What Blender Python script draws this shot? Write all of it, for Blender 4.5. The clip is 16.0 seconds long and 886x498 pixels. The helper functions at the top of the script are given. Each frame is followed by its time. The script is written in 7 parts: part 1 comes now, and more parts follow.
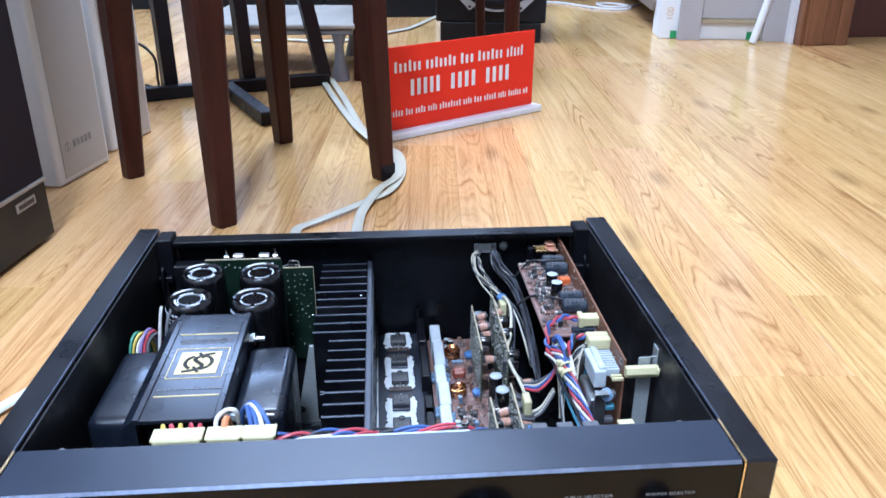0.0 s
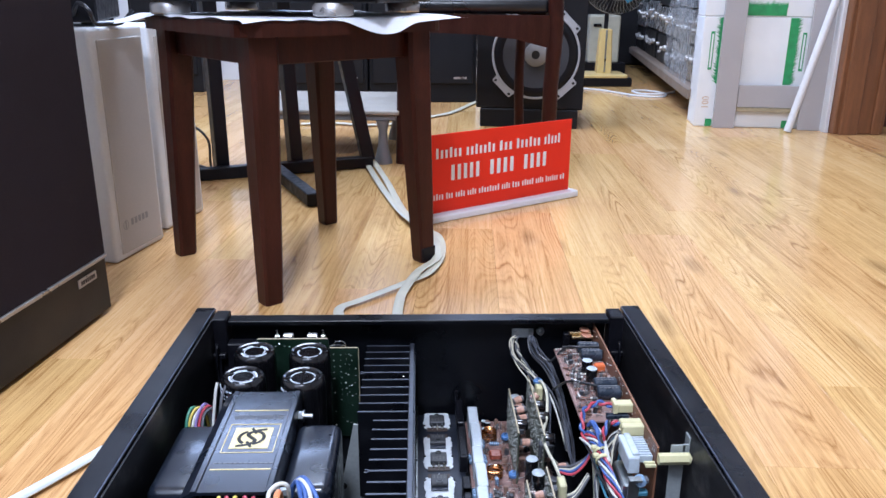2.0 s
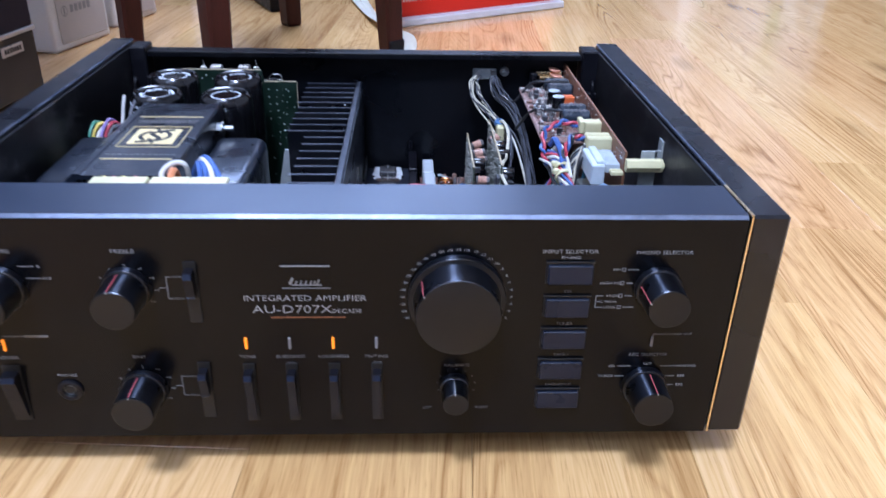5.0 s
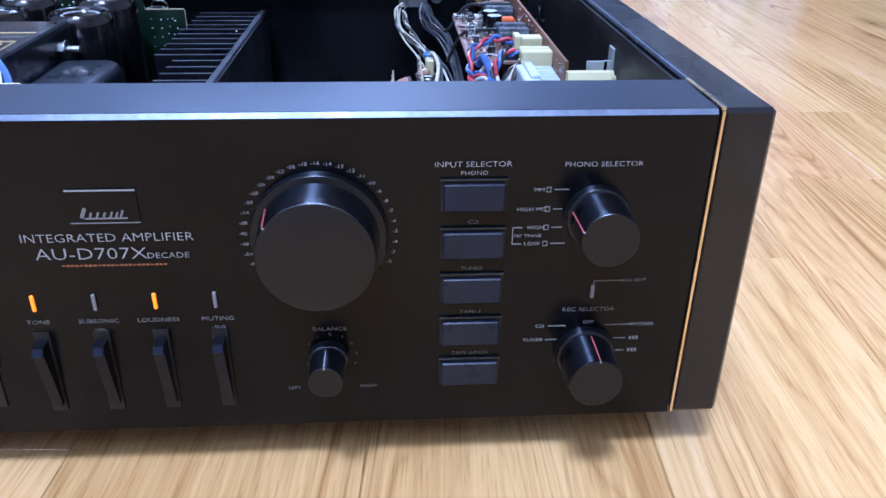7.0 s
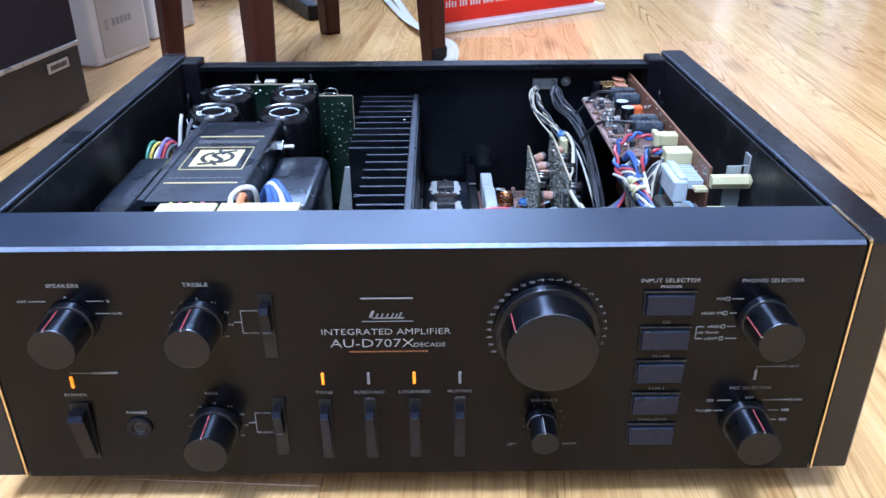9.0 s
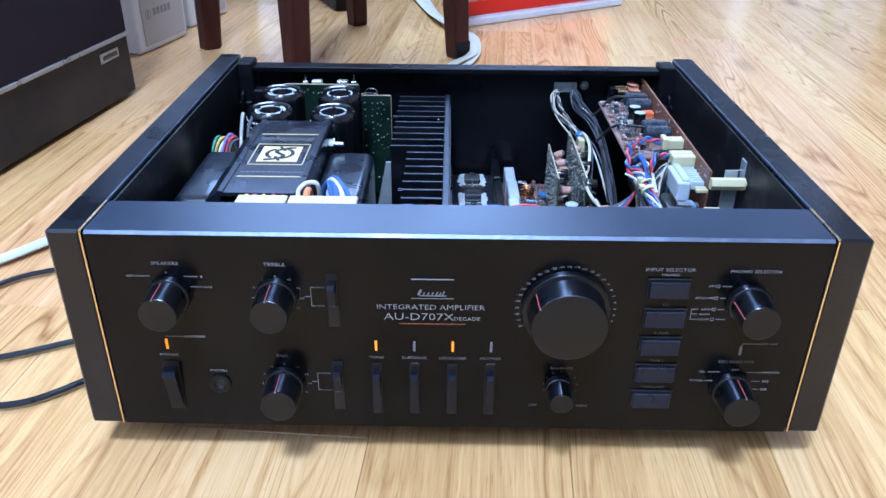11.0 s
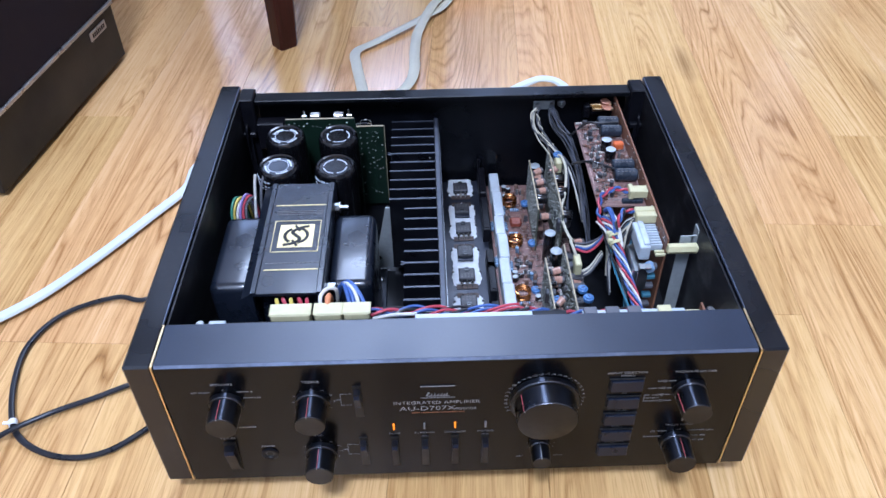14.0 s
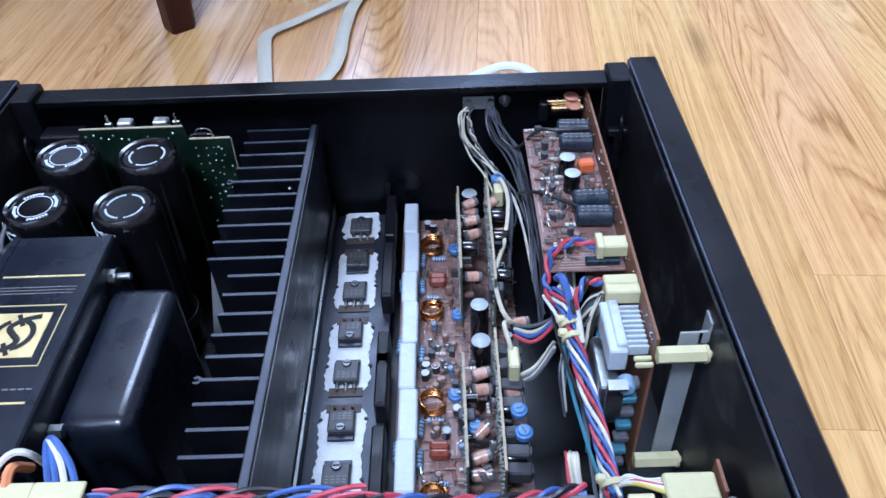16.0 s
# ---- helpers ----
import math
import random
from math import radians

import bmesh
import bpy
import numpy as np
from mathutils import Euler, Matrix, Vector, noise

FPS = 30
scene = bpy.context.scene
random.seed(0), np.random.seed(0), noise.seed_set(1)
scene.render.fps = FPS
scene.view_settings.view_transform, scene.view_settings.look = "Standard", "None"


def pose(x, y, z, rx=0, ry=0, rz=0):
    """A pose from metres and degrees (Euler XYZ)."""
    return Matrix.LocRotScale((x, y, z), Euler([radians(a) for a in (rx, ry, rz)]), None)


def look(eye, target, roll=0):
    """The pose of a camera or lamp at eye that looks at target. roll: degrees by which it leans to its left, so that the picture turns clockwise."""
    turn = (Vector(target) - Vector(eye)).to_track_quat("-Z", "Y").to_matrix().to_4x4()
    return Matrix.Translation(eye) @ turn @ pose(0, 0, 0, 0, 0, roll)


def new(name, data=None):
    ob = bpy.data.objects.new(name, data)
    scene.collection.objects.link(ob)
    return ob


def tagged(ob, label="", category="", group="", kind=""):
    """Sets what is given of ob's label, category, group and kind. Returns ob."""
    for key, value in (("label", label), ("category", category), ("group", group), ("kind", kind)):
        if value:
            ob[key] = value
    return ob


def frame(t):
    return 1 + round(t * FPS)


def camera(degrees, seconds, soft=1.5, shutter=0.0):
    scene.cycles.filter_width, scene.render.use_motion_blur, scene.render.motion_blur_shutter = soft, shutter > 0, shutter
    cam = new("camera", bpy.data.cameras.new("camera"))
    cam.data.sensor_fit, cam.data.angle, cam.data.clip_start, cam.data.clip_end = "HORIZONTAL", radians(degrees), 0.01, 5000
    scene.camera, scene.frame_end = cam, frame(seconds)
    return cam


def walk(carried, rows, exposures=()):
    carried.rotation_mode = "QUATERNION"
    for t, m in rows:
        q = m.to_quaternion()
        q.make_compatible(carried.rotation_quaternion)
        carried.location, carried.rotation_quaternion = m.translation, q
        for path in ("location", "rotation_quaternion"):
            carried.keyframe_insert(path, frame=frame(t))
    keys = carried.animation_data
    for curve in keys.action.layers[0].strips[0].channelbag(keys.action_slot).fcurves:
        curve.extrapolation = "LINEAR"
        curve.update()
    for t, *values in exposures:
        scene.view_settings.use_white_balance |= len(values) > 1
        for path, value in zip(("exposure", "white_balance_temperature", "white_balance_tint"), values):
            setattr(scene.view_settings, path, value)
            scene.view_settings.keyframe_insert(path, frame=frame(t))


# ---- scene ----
# seconds, stops, kelvin, tint
EXPOSURES = [(0.0, 0.14, 5250, 13.0), (1.0, 0.0, 5600, 17.0), (3.0, -0.03, 5650, 17.0), (4.0, -0.02, 5450, 18.0), (5.0, 0.0, 5100, 21.0), (7.5, 0.06, 4650, 22.0), (8.5, 0.30, 4600, 18.0), (9.0, 0.28, 4980, 15.0), (12.0, -0.06, 4500, 14.0), (13.5, -0.26, 5000, 20.0), (14.5, -0.18, 5450, 18.0), (15.0, -0.14, 5650, 21.0), (15.5, -0.12, 4900, 17.0), (16.0, -0.18, 5150, 17.0)]
cam = camera(58.8, 16.0, shutter=0.2)
PATH = [
    (0, (0.008, -0.341, 0.446), (0.153, 1.481, -0.366), 0.2),
    (0.5, (0.014, -0.363, 0.47), (0.167, 1.505, -0.23), 0.2),
    (1, (0.011, -0.368, 0.47), (0.134, 1.52, -0.178), 0.4),
    (1.5, (0.006, -0.37, 0.467), (0.094, 1.527, -0.161), 0.4),
    (2, (0.0, -0.373, 0.468), (0.06, 1.524, -0.163), 0.4),
    (2.5, (-0.003, -0.375, 0.465), (0.032, 1.514, -0.189), 0.5),
    (3, (-0.005, -0.38, 0.455), (0.011, 1.497, -0.234), 0.6),
    (3.5, (-0.007, -0.393, 0.44), (-0.009, 1.424, -0.397), 0.3),
    (4, (-0.004, -0.399, 0.435), (-0.02, 1.378, -0.482), -0.4),
    (4.5, (0.001, -0.396, 0.406), (0.004, 1.388, -0.497), -0.5),
    (5, (0.038, -0.344, 0.318), (0.122, 1.431, -0.601), 1.3),
    (5.2, (0.045, -0.324, 0.295), (0.153, 1.436, -0.647), 2.3),
    (7.3, (0.092, -0.262, 0.241), (0.204, 1.513, -0.673), 0.4),
    (7.5, (0.091, -0.263, 0.241), (0.195, 1.515, -0.669), 0.4),
    (8, (0.076, -0.272, 0.255), (0.147, 1.506, -0.658), 0.1),
    (8.5, (0.029, -0.299, 0.294), (0.065, 1.48, -0.618), -0.2),
    (9, (0.01, -0.316, 0.318), (0.024, 1.463, -0.595), -0.3),
    (9.2, (0.007, -0.326, 0.324), (0.002, 1.454, -0.587), -0.6),
    (11.3, (-0.006, -0.383, 0.367), (-0.017, 1.367, -0.6), 0.6),
    (11.5, (-0.001, -0.385, 0.377), (-0.033, 1.355, -0.609), 0.2),
    (12, (-0.029, -0.376, 0.413), (-0.098, 1.255, -0.742), 2.8),
    (12.5, (-0.043, -0.356, 0.502), (-0.058, 1.209, -0.743), 2.6),
    (13, (-0.028, -0.382, 0.555), (-0.001, 1.17, -0.706), 0.7),
    (13.5, (-0.021, -0.384, 0.574), (0.011, 1.141, -0.72), 0.1),
    (14, (-0.016, -0.347, 0.565), (0.014, 1.149, -0.761), -0.8),
    (14.5, (0.002, -0.252, 0.516), (0.004, 1.231, -0.826), -2.0),
    (15, (0.028, -0.178, 0.465), (0.007, 1.318, -0.863), -2.9),
    (15.5, (0.056, -0.119, 0.421), (0.04, 1.379, -0.903), -2.4),
    (16, (0.085, -0.107, 0.42), (0.059, 1.382, -0.916), -2.6),
]
walk(cam, [(t, look(eye, target, roll)) for t, eye, target, roll in PATH], EXPOSURES)

# ---- world and lights ----
world = bpy.data.worlds.new("room_world")
scene.world = world
world.use_nodes = True
world.node_tree.nodes["Background"].inputs["Color"].default_value = (0.9, 0.94, 1.0, 1)
world.node_tree.nodes["Background"].inputs["Strength"].default_value = 0.15


def area_lamp(name, place, sx, sy, watts, colour, aim=None):
    lamp = bpy.data.lights.new(name, "AREA")
    lamp.shape, lamp.size, lamp.size_y, lamp.energy, lamp.color = "RECTANGLE", sx, sy, watts, colour
    ob = new(name, lamp)
    ob.matrix_world = look(place, aim or (place[0], place[1] + 0.001, 0))
    return ob


area_lamp("ceiling_panel_lamp", (-0.28, -1.10, 2.64), 0.45, 0.45, 92, (0.90, 0.95, 1.0))
area_lamp("ceiling_panel_lamp", (-0.15, 2.1, 2.64), 1.2, 1.2, 84, (0.82, 0.91, 1.0))
# Two cool lamps out of view, added in place of daylight
area_lamp("unseen_cool_lamp", (-0.50, -1.44, 1.65), 1.5, 1.3, 18, (0.74, 0.85, 1.0), (0.1, 0.6, 0.1))
area_lamp("unseen_cool_lamp", (-0.35, 3.84, 1.80), 1.9, 1.3, 74, (0.58, 0.73, 1.0), (0.2, 0.0, 0.1))

# ---- geometry tools ----
V = Vector
rnd = random.Random(7)


class Geo:
    """Collects faces in lists; each primitive takes a material slot."""

    def __init__(self):
        self.v, self.f, self.m, self.s = [], [], [], []

    def add(self, verts, faces, mat=0, smooth=False):
        n = len(self.v)
        self.v += [tuple(p) for p in verts]
        self.f += [tuple(i + n for i in f) for f in faces]
        self.m += [mat] * len(faces)
        self.s += [smooth] * len(faces)
        return self

    def box(self, c, size, mat=0, ch=0.0, turn=None, taper=1.0):
        """A box with chamfered edges; taper scales its foot."""
        hx, hy, hz = (s / 2 for s in size)
        ch = min(ch, hx * 0.9, hy * 0.9, hz * 0.9)
        verts, at = [], {}
        for sx in (-1, 1):
            for sy in (-1, 1):
                for sz in (-1, 1):
                    k = taper if sz < 0 else 1.0
                    full = [sx * hx * k, sy * hy * k, sz * hz]
                    cut = [sx * ch, sy * ch, sz * ch]
                    for axis in range(3):
                        p = [full[a] - (cut[a] if a != axis else 0) for a in range(3)]
                        at[sx, sy, sz, axis] = len(verts)
                        verts.append(p)
        faces = []
        for axis in range(3):
            a, b = [i for i in range(3) if i != axis]
            for s in (-1, 1):
                ring = []
                for sa, sb in ((-1, -1), (1, -1), (1, 1), (-1, 1)):
                    key = [0, 0, 0]
                    key[axis], key[a], key[b] = s, sa, sb
                    ring.append(at[(*key, axis)])
                faces.append(ring if (s > 0) == (axis != 1) else ring[::-1])
        if ch > 0:
            for axis in range(3):
                a, b = [i for i in range(3) if i != axis]
                for sa in (-1, 1):
                    for sb in (-1, 1):
                        lo, hi = [0, 0, 0], [0, 0, 0]
                        lo[axis], hi[axis] = -1, 1
                        lo[a] = hi[a] = sa
                        lo[b] = hi[b] = sb
                        q = [at[(*lo, a)], at[(*hi, a)], at[(*hi, b)], at[(*lo, b)]]
                        faces.append(q if (sa * sb > 0) != (axis == 1) else q[::-1])
            for sx in (-1, 1):
                for sy in (-1, 1):
                    for sz in (-1, 1):
                        q = [at[sx, sy, sz, i] for i in range(3)]
                        faces.append(q if sx * sy * sz > 0 else q[::-1])
        place = Matrix.Translation(c) @ (turn.to_4x4() if turn else Matrix())
        return self.add([place @ V(p) for p in verts], faces, mat)

    def lathe(self, p0, axis, profile, mat=0, seg=20, smooth=True):
        """Profile of (radius, height, material) round the axis; each band has verts of its own."""
        q = V(axis).to_track_quat("Z", "Y")
        p0 = V(p0)
        rows = []
        for r, h, *_ in profile:
            rows.append([p0 + q @ V((r * math.cos(2 * math.pi * i / seg), r * math.sin(2 * math.pi * i / seg), h)) for i in range(seg)])
        for k in range(len(rows) - 1):
            band = profile[k + 1][2] if len(profile[k + 1]) > 2 else mat
            if profile[k][0] < 1e-7:
                self.add(rows[k + 1] + [rows[k][0]], [(i, (i + 1) % seg, seg) for i in range(seg)], band, smooth)
            elif profile[k + 1][0] < 1e-7:
                self.add(rows[k] + [rows[k + 1][0]], [(i, (i + 1) % seg, seg) for i in range(seg)], band, smooth)
            else:
                self.add(rows[k] + rows[k + 1], [(i, (i + 1) % seg, seg + (i + 1) % seg, seg + i) for i in range(seg)], band, smooth)
        return self

    def cyl(self, p0, p1, r0, r1=None, mat=0, seg=16, ch=0.0, endmat=None):
        r1 = r0 if r1 is None else r1
        d = V(p1) - V(p0)
        n, e = d.length, mat if endmat is None else endmat
        if ch:
            prof = [(0, 0, e), (r0 - ch, 0, e), (r0, ch, mat), (r1, n - ch, mat), (r1 - ch, n, mat), (0, n, e)]
        else:
            prof = [(0, 0, e), (r0, 0, e), (r1, n, mat), (0, n, e)]
        return self.lathe(p0, d, prof, mat, seg)

    def tube(self, pts, r, mat=0, seg=8, steps=8, flat=None, cap=True):
        """A smooth cord through the points; flat gives (half width, half height) of a ribbon."""
        pts = [V(p) for p in pts]
        full = [2 * pts[0] - pts[1]] + pts + [2 * pts[-1] - pts[-2]]
        line = []
        for i in range(1, len(full) - 2):
            a, b, c, d = full[i - 1 : i + 3]
            for k in range(steps):
                t = k / steps
                line.append(0.5 * (2 * b + (c - a) * t + (2 * a - 5 * b + 4 * c - d) * t * t + (3 * b - a - 3 * c + d) * t**3))
        line.append(pts[-1])
        rows, side = [], None
        for i, p in enumerate(line):
            d = (line[min(i + 1, len(line) - 1)] - line[max(i - 1, 0)]).normalized()
            if flat:
                side = d.cross(V((0, 0, 1)))
                side = side.normalized() if side.length > 1e-4 else V((1, 0, 0))
            elif side is None:
                side = d.cross(V((0.3, 0.2, 1))).normalized()
            else:
                side = (side - d * side.dot(d)).normalized()
            up = side.cross(d)
            w, h = flat or (r, r)
            rows.append([p + side * (w * math.cos(2 * math.pi * k / seg)) + up * (h * math.sin(2 * math.pi * k / seg)) for k in range(seg)])
        verts = [p for row in rows for p in row]
        faces = [(i * seg + k, i * seg + (k + 1) % seg, (i + 1) * seg + (k + 1) % seg, (i + 1) * seg + k) for i in range(len(rows) - 1) for k in range(seg)]
        self.add(verts, faces, mat, True)
        if cap:
            self.add(rows[0], [tuple(range(seg))[::-1]], mat).add(rows[-1], [tuple(range(seg))], mat)
        return self

    def prism(self, poly, h, place=None, mat=0, base=0.0):
        """A flat outline (x, y) raised from base to h, set at a pose."""
        place, n = place or Matrix(), len(poly)
        lo = [place @ V((x, y, base)) for x, y in poly]
        hi = [place @ V((x, y, h)) for x, y in poly]
        self.add(hi, [tuple(range(n))], mat).add(lo, [tuple(range(n))[::-1]], mat)
        return self.add(lo + hi, [(i, (i + 1) % n, n + (i + 1) % n, n + i) for i in range(n)], mat)

    def ring(self, c, axis, r0, r1, mat=0, a0=0.0, a1=360.0, seg=24, lift=0.0):
        """A flat arc between two radii."""
        q, c = V(axis).to_track_quat("Z", "Y"), V(c)
        verts, n = [], max(2, int(seg * (a1 - a0) / 360))
        for i in range(n + 1):
            a = radians(a0 + (a1 - a0) * i / n)
            for r in (r0, r1):
                verts.append(c + q @ V((r * math.cos(a), r * math.sin(a), lift)))
        return self.add(verts, [(2 * i, 2 * i + 1, 2 * i + 3, 2 * i + 2) for i in range(n)], mat)

    def ball(self, c, r, mat=0, seg=10, squash=1.0):
        prof = [(r * math.sin(math.pi * i / 6), -r * squash * math.cos(math.pi * i / 6)) for i in range(7)]
        prof[0], prof[-1] = (0, -r * squash), (0, r * squash)
        return self.lathe(c, (0, 0, 1), prof, mat, seg)

    def data(self, name, mats):
        me = bpy.data.meshes.new(name)
        me.from_pydata(self.v, [], self.f)
        for m in mats if isinstance(mats, (list, tuple)) else [mats]:
            me.materials.append(m)
        me.polygons.foreach_set("material_index", self.m)
        me.polygons.foreach_set("use_smooth", self.s)
        if any(self.s) and len(self.v) < 12000:
            # weld the bands of turned shapes, and keep their rims crisp
            bm = bmesh.new()
            bm.from_mesh(me)
            bmesh.ops.remove_doubles(bm, verts=bm.verts[:], dist=1e-6)
            for e in bm.edges:
                e.smooth = len(e.link_faces) == 2 and e.calc_face_angle(0.0) < 0.66
            bm.to_mesh(me)
            bm.free()
        me.update()
        return me


def part(name, geo, mats, parent=None, label="", place=None):
    """One mesh object from a Geo or a shared mesh, under its thing or part."""
    ob = new(name, geo.data(name, mats) if isinstance(geo, Geo) else geo)
    ob.parent = parent
    if place:
        ob.matrix_basis = place
    return tagged(ob, label)


def thing(name, label, category, place=None, group="", kind=""):
    ob = new(name)
    ob.empty_display_size = 0.05
    if place:
        ob.matrix_basis = place
    return tagged(ob, label, category, group, kind)


def rounded(name, size, r, seg, mats, parent=None, place=None, label=""):
    """A box with truly rounded edges."""
    bm = bmesh.new()
    bmesh.ops.create_cube(bm, size=1.0, matrix=Matrix.Diagonal((*size, 1)))
    bmesh.ops.bevel(bm, geom=bm.edges[:] + bm.verts[:], offset=r, segments=seg, profile=0.5, affect="EDGES")
    me = bpy.data.meshes.new(name)
    bm.to_mesh(me)
    bm.free()
    for m in mats if isinstance(mats, (list, tuple)) else [mats]:
        me.materials.append(m)
    me.polygons.foreach_set("use_smooth", [p.area < 0.6 * max(size) ** 2 and p.area < 4 * r * max(size) for p in me.polygons])
    return part(name, me, None, parent, label, place)


def lettering(body, x, z, size, mat, parent, align="CENTER", place=None, stretch=1.0):
    """Raised print of a word, by default on the front face."""
    font = bpy.data.curves.new("lettering", "FONT")
    font.body, font.size, font.align_x, font.align_y, font.resolution_u = body, size, align, "CENTER", 2
    font.extrude, font.offset = 0.00006, -0.012 * size
    ob = new("lettering", font)
    me = bpy.data.meshes.new_from_object(ob.evaluated_get(bpy.context.evaluated_depsgraph_get()))
    bpy.data.objects.remove(ob)
    bpy.data.curves.remove(font)
    me.materials.clear()
    me.materials.append(mat)
    where = place or pose(x, -0.0003, z, 90)
    return part("lettering", me, None, parent, "", where @ Matrix.Diagonal((stretch, 1, 1, 1)))


# ---- materials ----
def material(name, colour, rough=0.5, metal=0.0, vary=0.15, scale=30.0, bump=0.0, fine=300.0, coat=0.0, spec=0.5, wear=None, stretch=(1, 1, 1), rvary=0.12, trans=0.0):
    """Surface with stains at one scale, grain at a finer one, and a touch of relief."""
    mat = bpy.data.materials.new(name)
    mat.use_nodes = True
    nt = mat.node_tree
    n, link = nt.nodes, nt.links.new
    b = n["Principled BSDF"]
    tc = n.new("ShaderNodeTexCoord")
    mp = n.new("ShaderNodeMapping")
    mp.inputs["Scale"].default_value = stretch
    link(tc.outputs["Object"], mp.inputs["Vector"])
    big, small = n.new("ShaderNodeTexNoise"), n.new("ShaderNodeTexNoise")
    for node, s, d in ((big, scale, 4.0), (small, fine, 3.0)):
        node.inputs["Scale"].default_value, node.inputs["Detail"].default_value = s, d
        link(mp.outputs["Vector"], node.inputs["Vector"])
    both = n.new("ShaderNodeMath")
    both.operation = "ADD"
    link(big.outputs["Fac"], both.inputs[0])
    half = n.new("ShaderNodeMath")
    half.operation = "MULTIPLY"
    half.inputs[1].default_value = 0.5
    link(small.outputs["Fac"], half.inputs[0])
    link(half.outputs[0], both.inputs[1])
    ramp = n.new("ShaderNodeMapRange")
    ramp.inputs["From Min"].default_value, ramp.inputs["From Max"].default_value = 0.45, 1.05
    link(both.outputs[0], ramp.inputs["Value"])
    mix = n.new("ShaderNodeMix")
    mix.data_type = "RGBA"
    dark, light = [c * (1 - vary) for c in colour], [min(1, c * (1 + vary)) for c in colour]
    mix.inputs[6].default_value, mix.inputs[7].default_value = (*dark, 1), (*light, 1)
    link(ramp.outputs[0], mix.inputs[0])
    out = mix.outputs[2]
    if wear:
        worn, amount, size = wear
        spots = n.new("ShaderNodeTexNoise")
        spots.inputs["Scale"].default_value, spots.inputs["Detail"].default_value, spots.inputs["Roughness"].default_value = size, 8.0, 0.7
        link(tc.outputs["Object"], spots.inputs["Vector"])
        cut = n.new("ShaderNodeMapRange")
        cut.inputs["From Min"].default_value, cut.inputs["From Max"].default_value = 0.56, 0.74
        cut.inputs["To Max"].default_value = amount
        link(spots.outputs["Fac"], cut.inputs["Value"])
        mix2 = n.new("ShaderNodeMix")
        mix2.data_type = "RGBA"
        mix2.inputs[7].default_value = (*worn, 1)
        link(cut.outputs[0], mix2.inputs[0])
        link(out, mix2.inputs[6])
        out = mix2.outputs[2]
    link(out, b.inputs["Base Color"])
    rr = n.new("ShaderNodeMapRange")
    rr.inputs["To Min"].default_value, rr.inputs["To Max"].default_value = max(0.02, rough - rvary), min(1, rough + rvary)
    rr.inputs["From Min"].default_value, rr.inputs["From Max"].default_value = 0.3, 0.7
    link(big.outputs["Fac"], rr.inputs["Value"])
    link(rr.outputs[0], b.inputs["Roughness"])
    b.inputs["Metallic"].default_value = metal
    b.inputs["Coat Weight"].default_value = coat
    b.inputs["Coat Roughness"].default_value = 0.12
    b.inputs["Specular IOR Level"].default_value = spec
    b.inputs["Transmission Weight"].default_value = trans
    if bump:
        bp = n.new("ShaderNodeBump")
        bp.inputs["Strength"].default_value, bp.inputs["Distance"].default_value = bump, 0.002
        link(small.outputs["Fac"], bp.inputs["Height"])
        link(bp.outputs["Normal"], b.inputs["Normal"])
    return mat


def lit(name, colour, strength):
    mat = bpy.data.materials.new(name)
    mat.use_nodes = True
    b = mat.node_tree.nodes["Principled BSDF"]
    b.inputs["Base Color"].default_value = (*colour, 1)
    b.inputs["Emission Color"].default_value = (*colour, 1)
    b.inputs["Emission Strength"].default_value = strength
    return mat


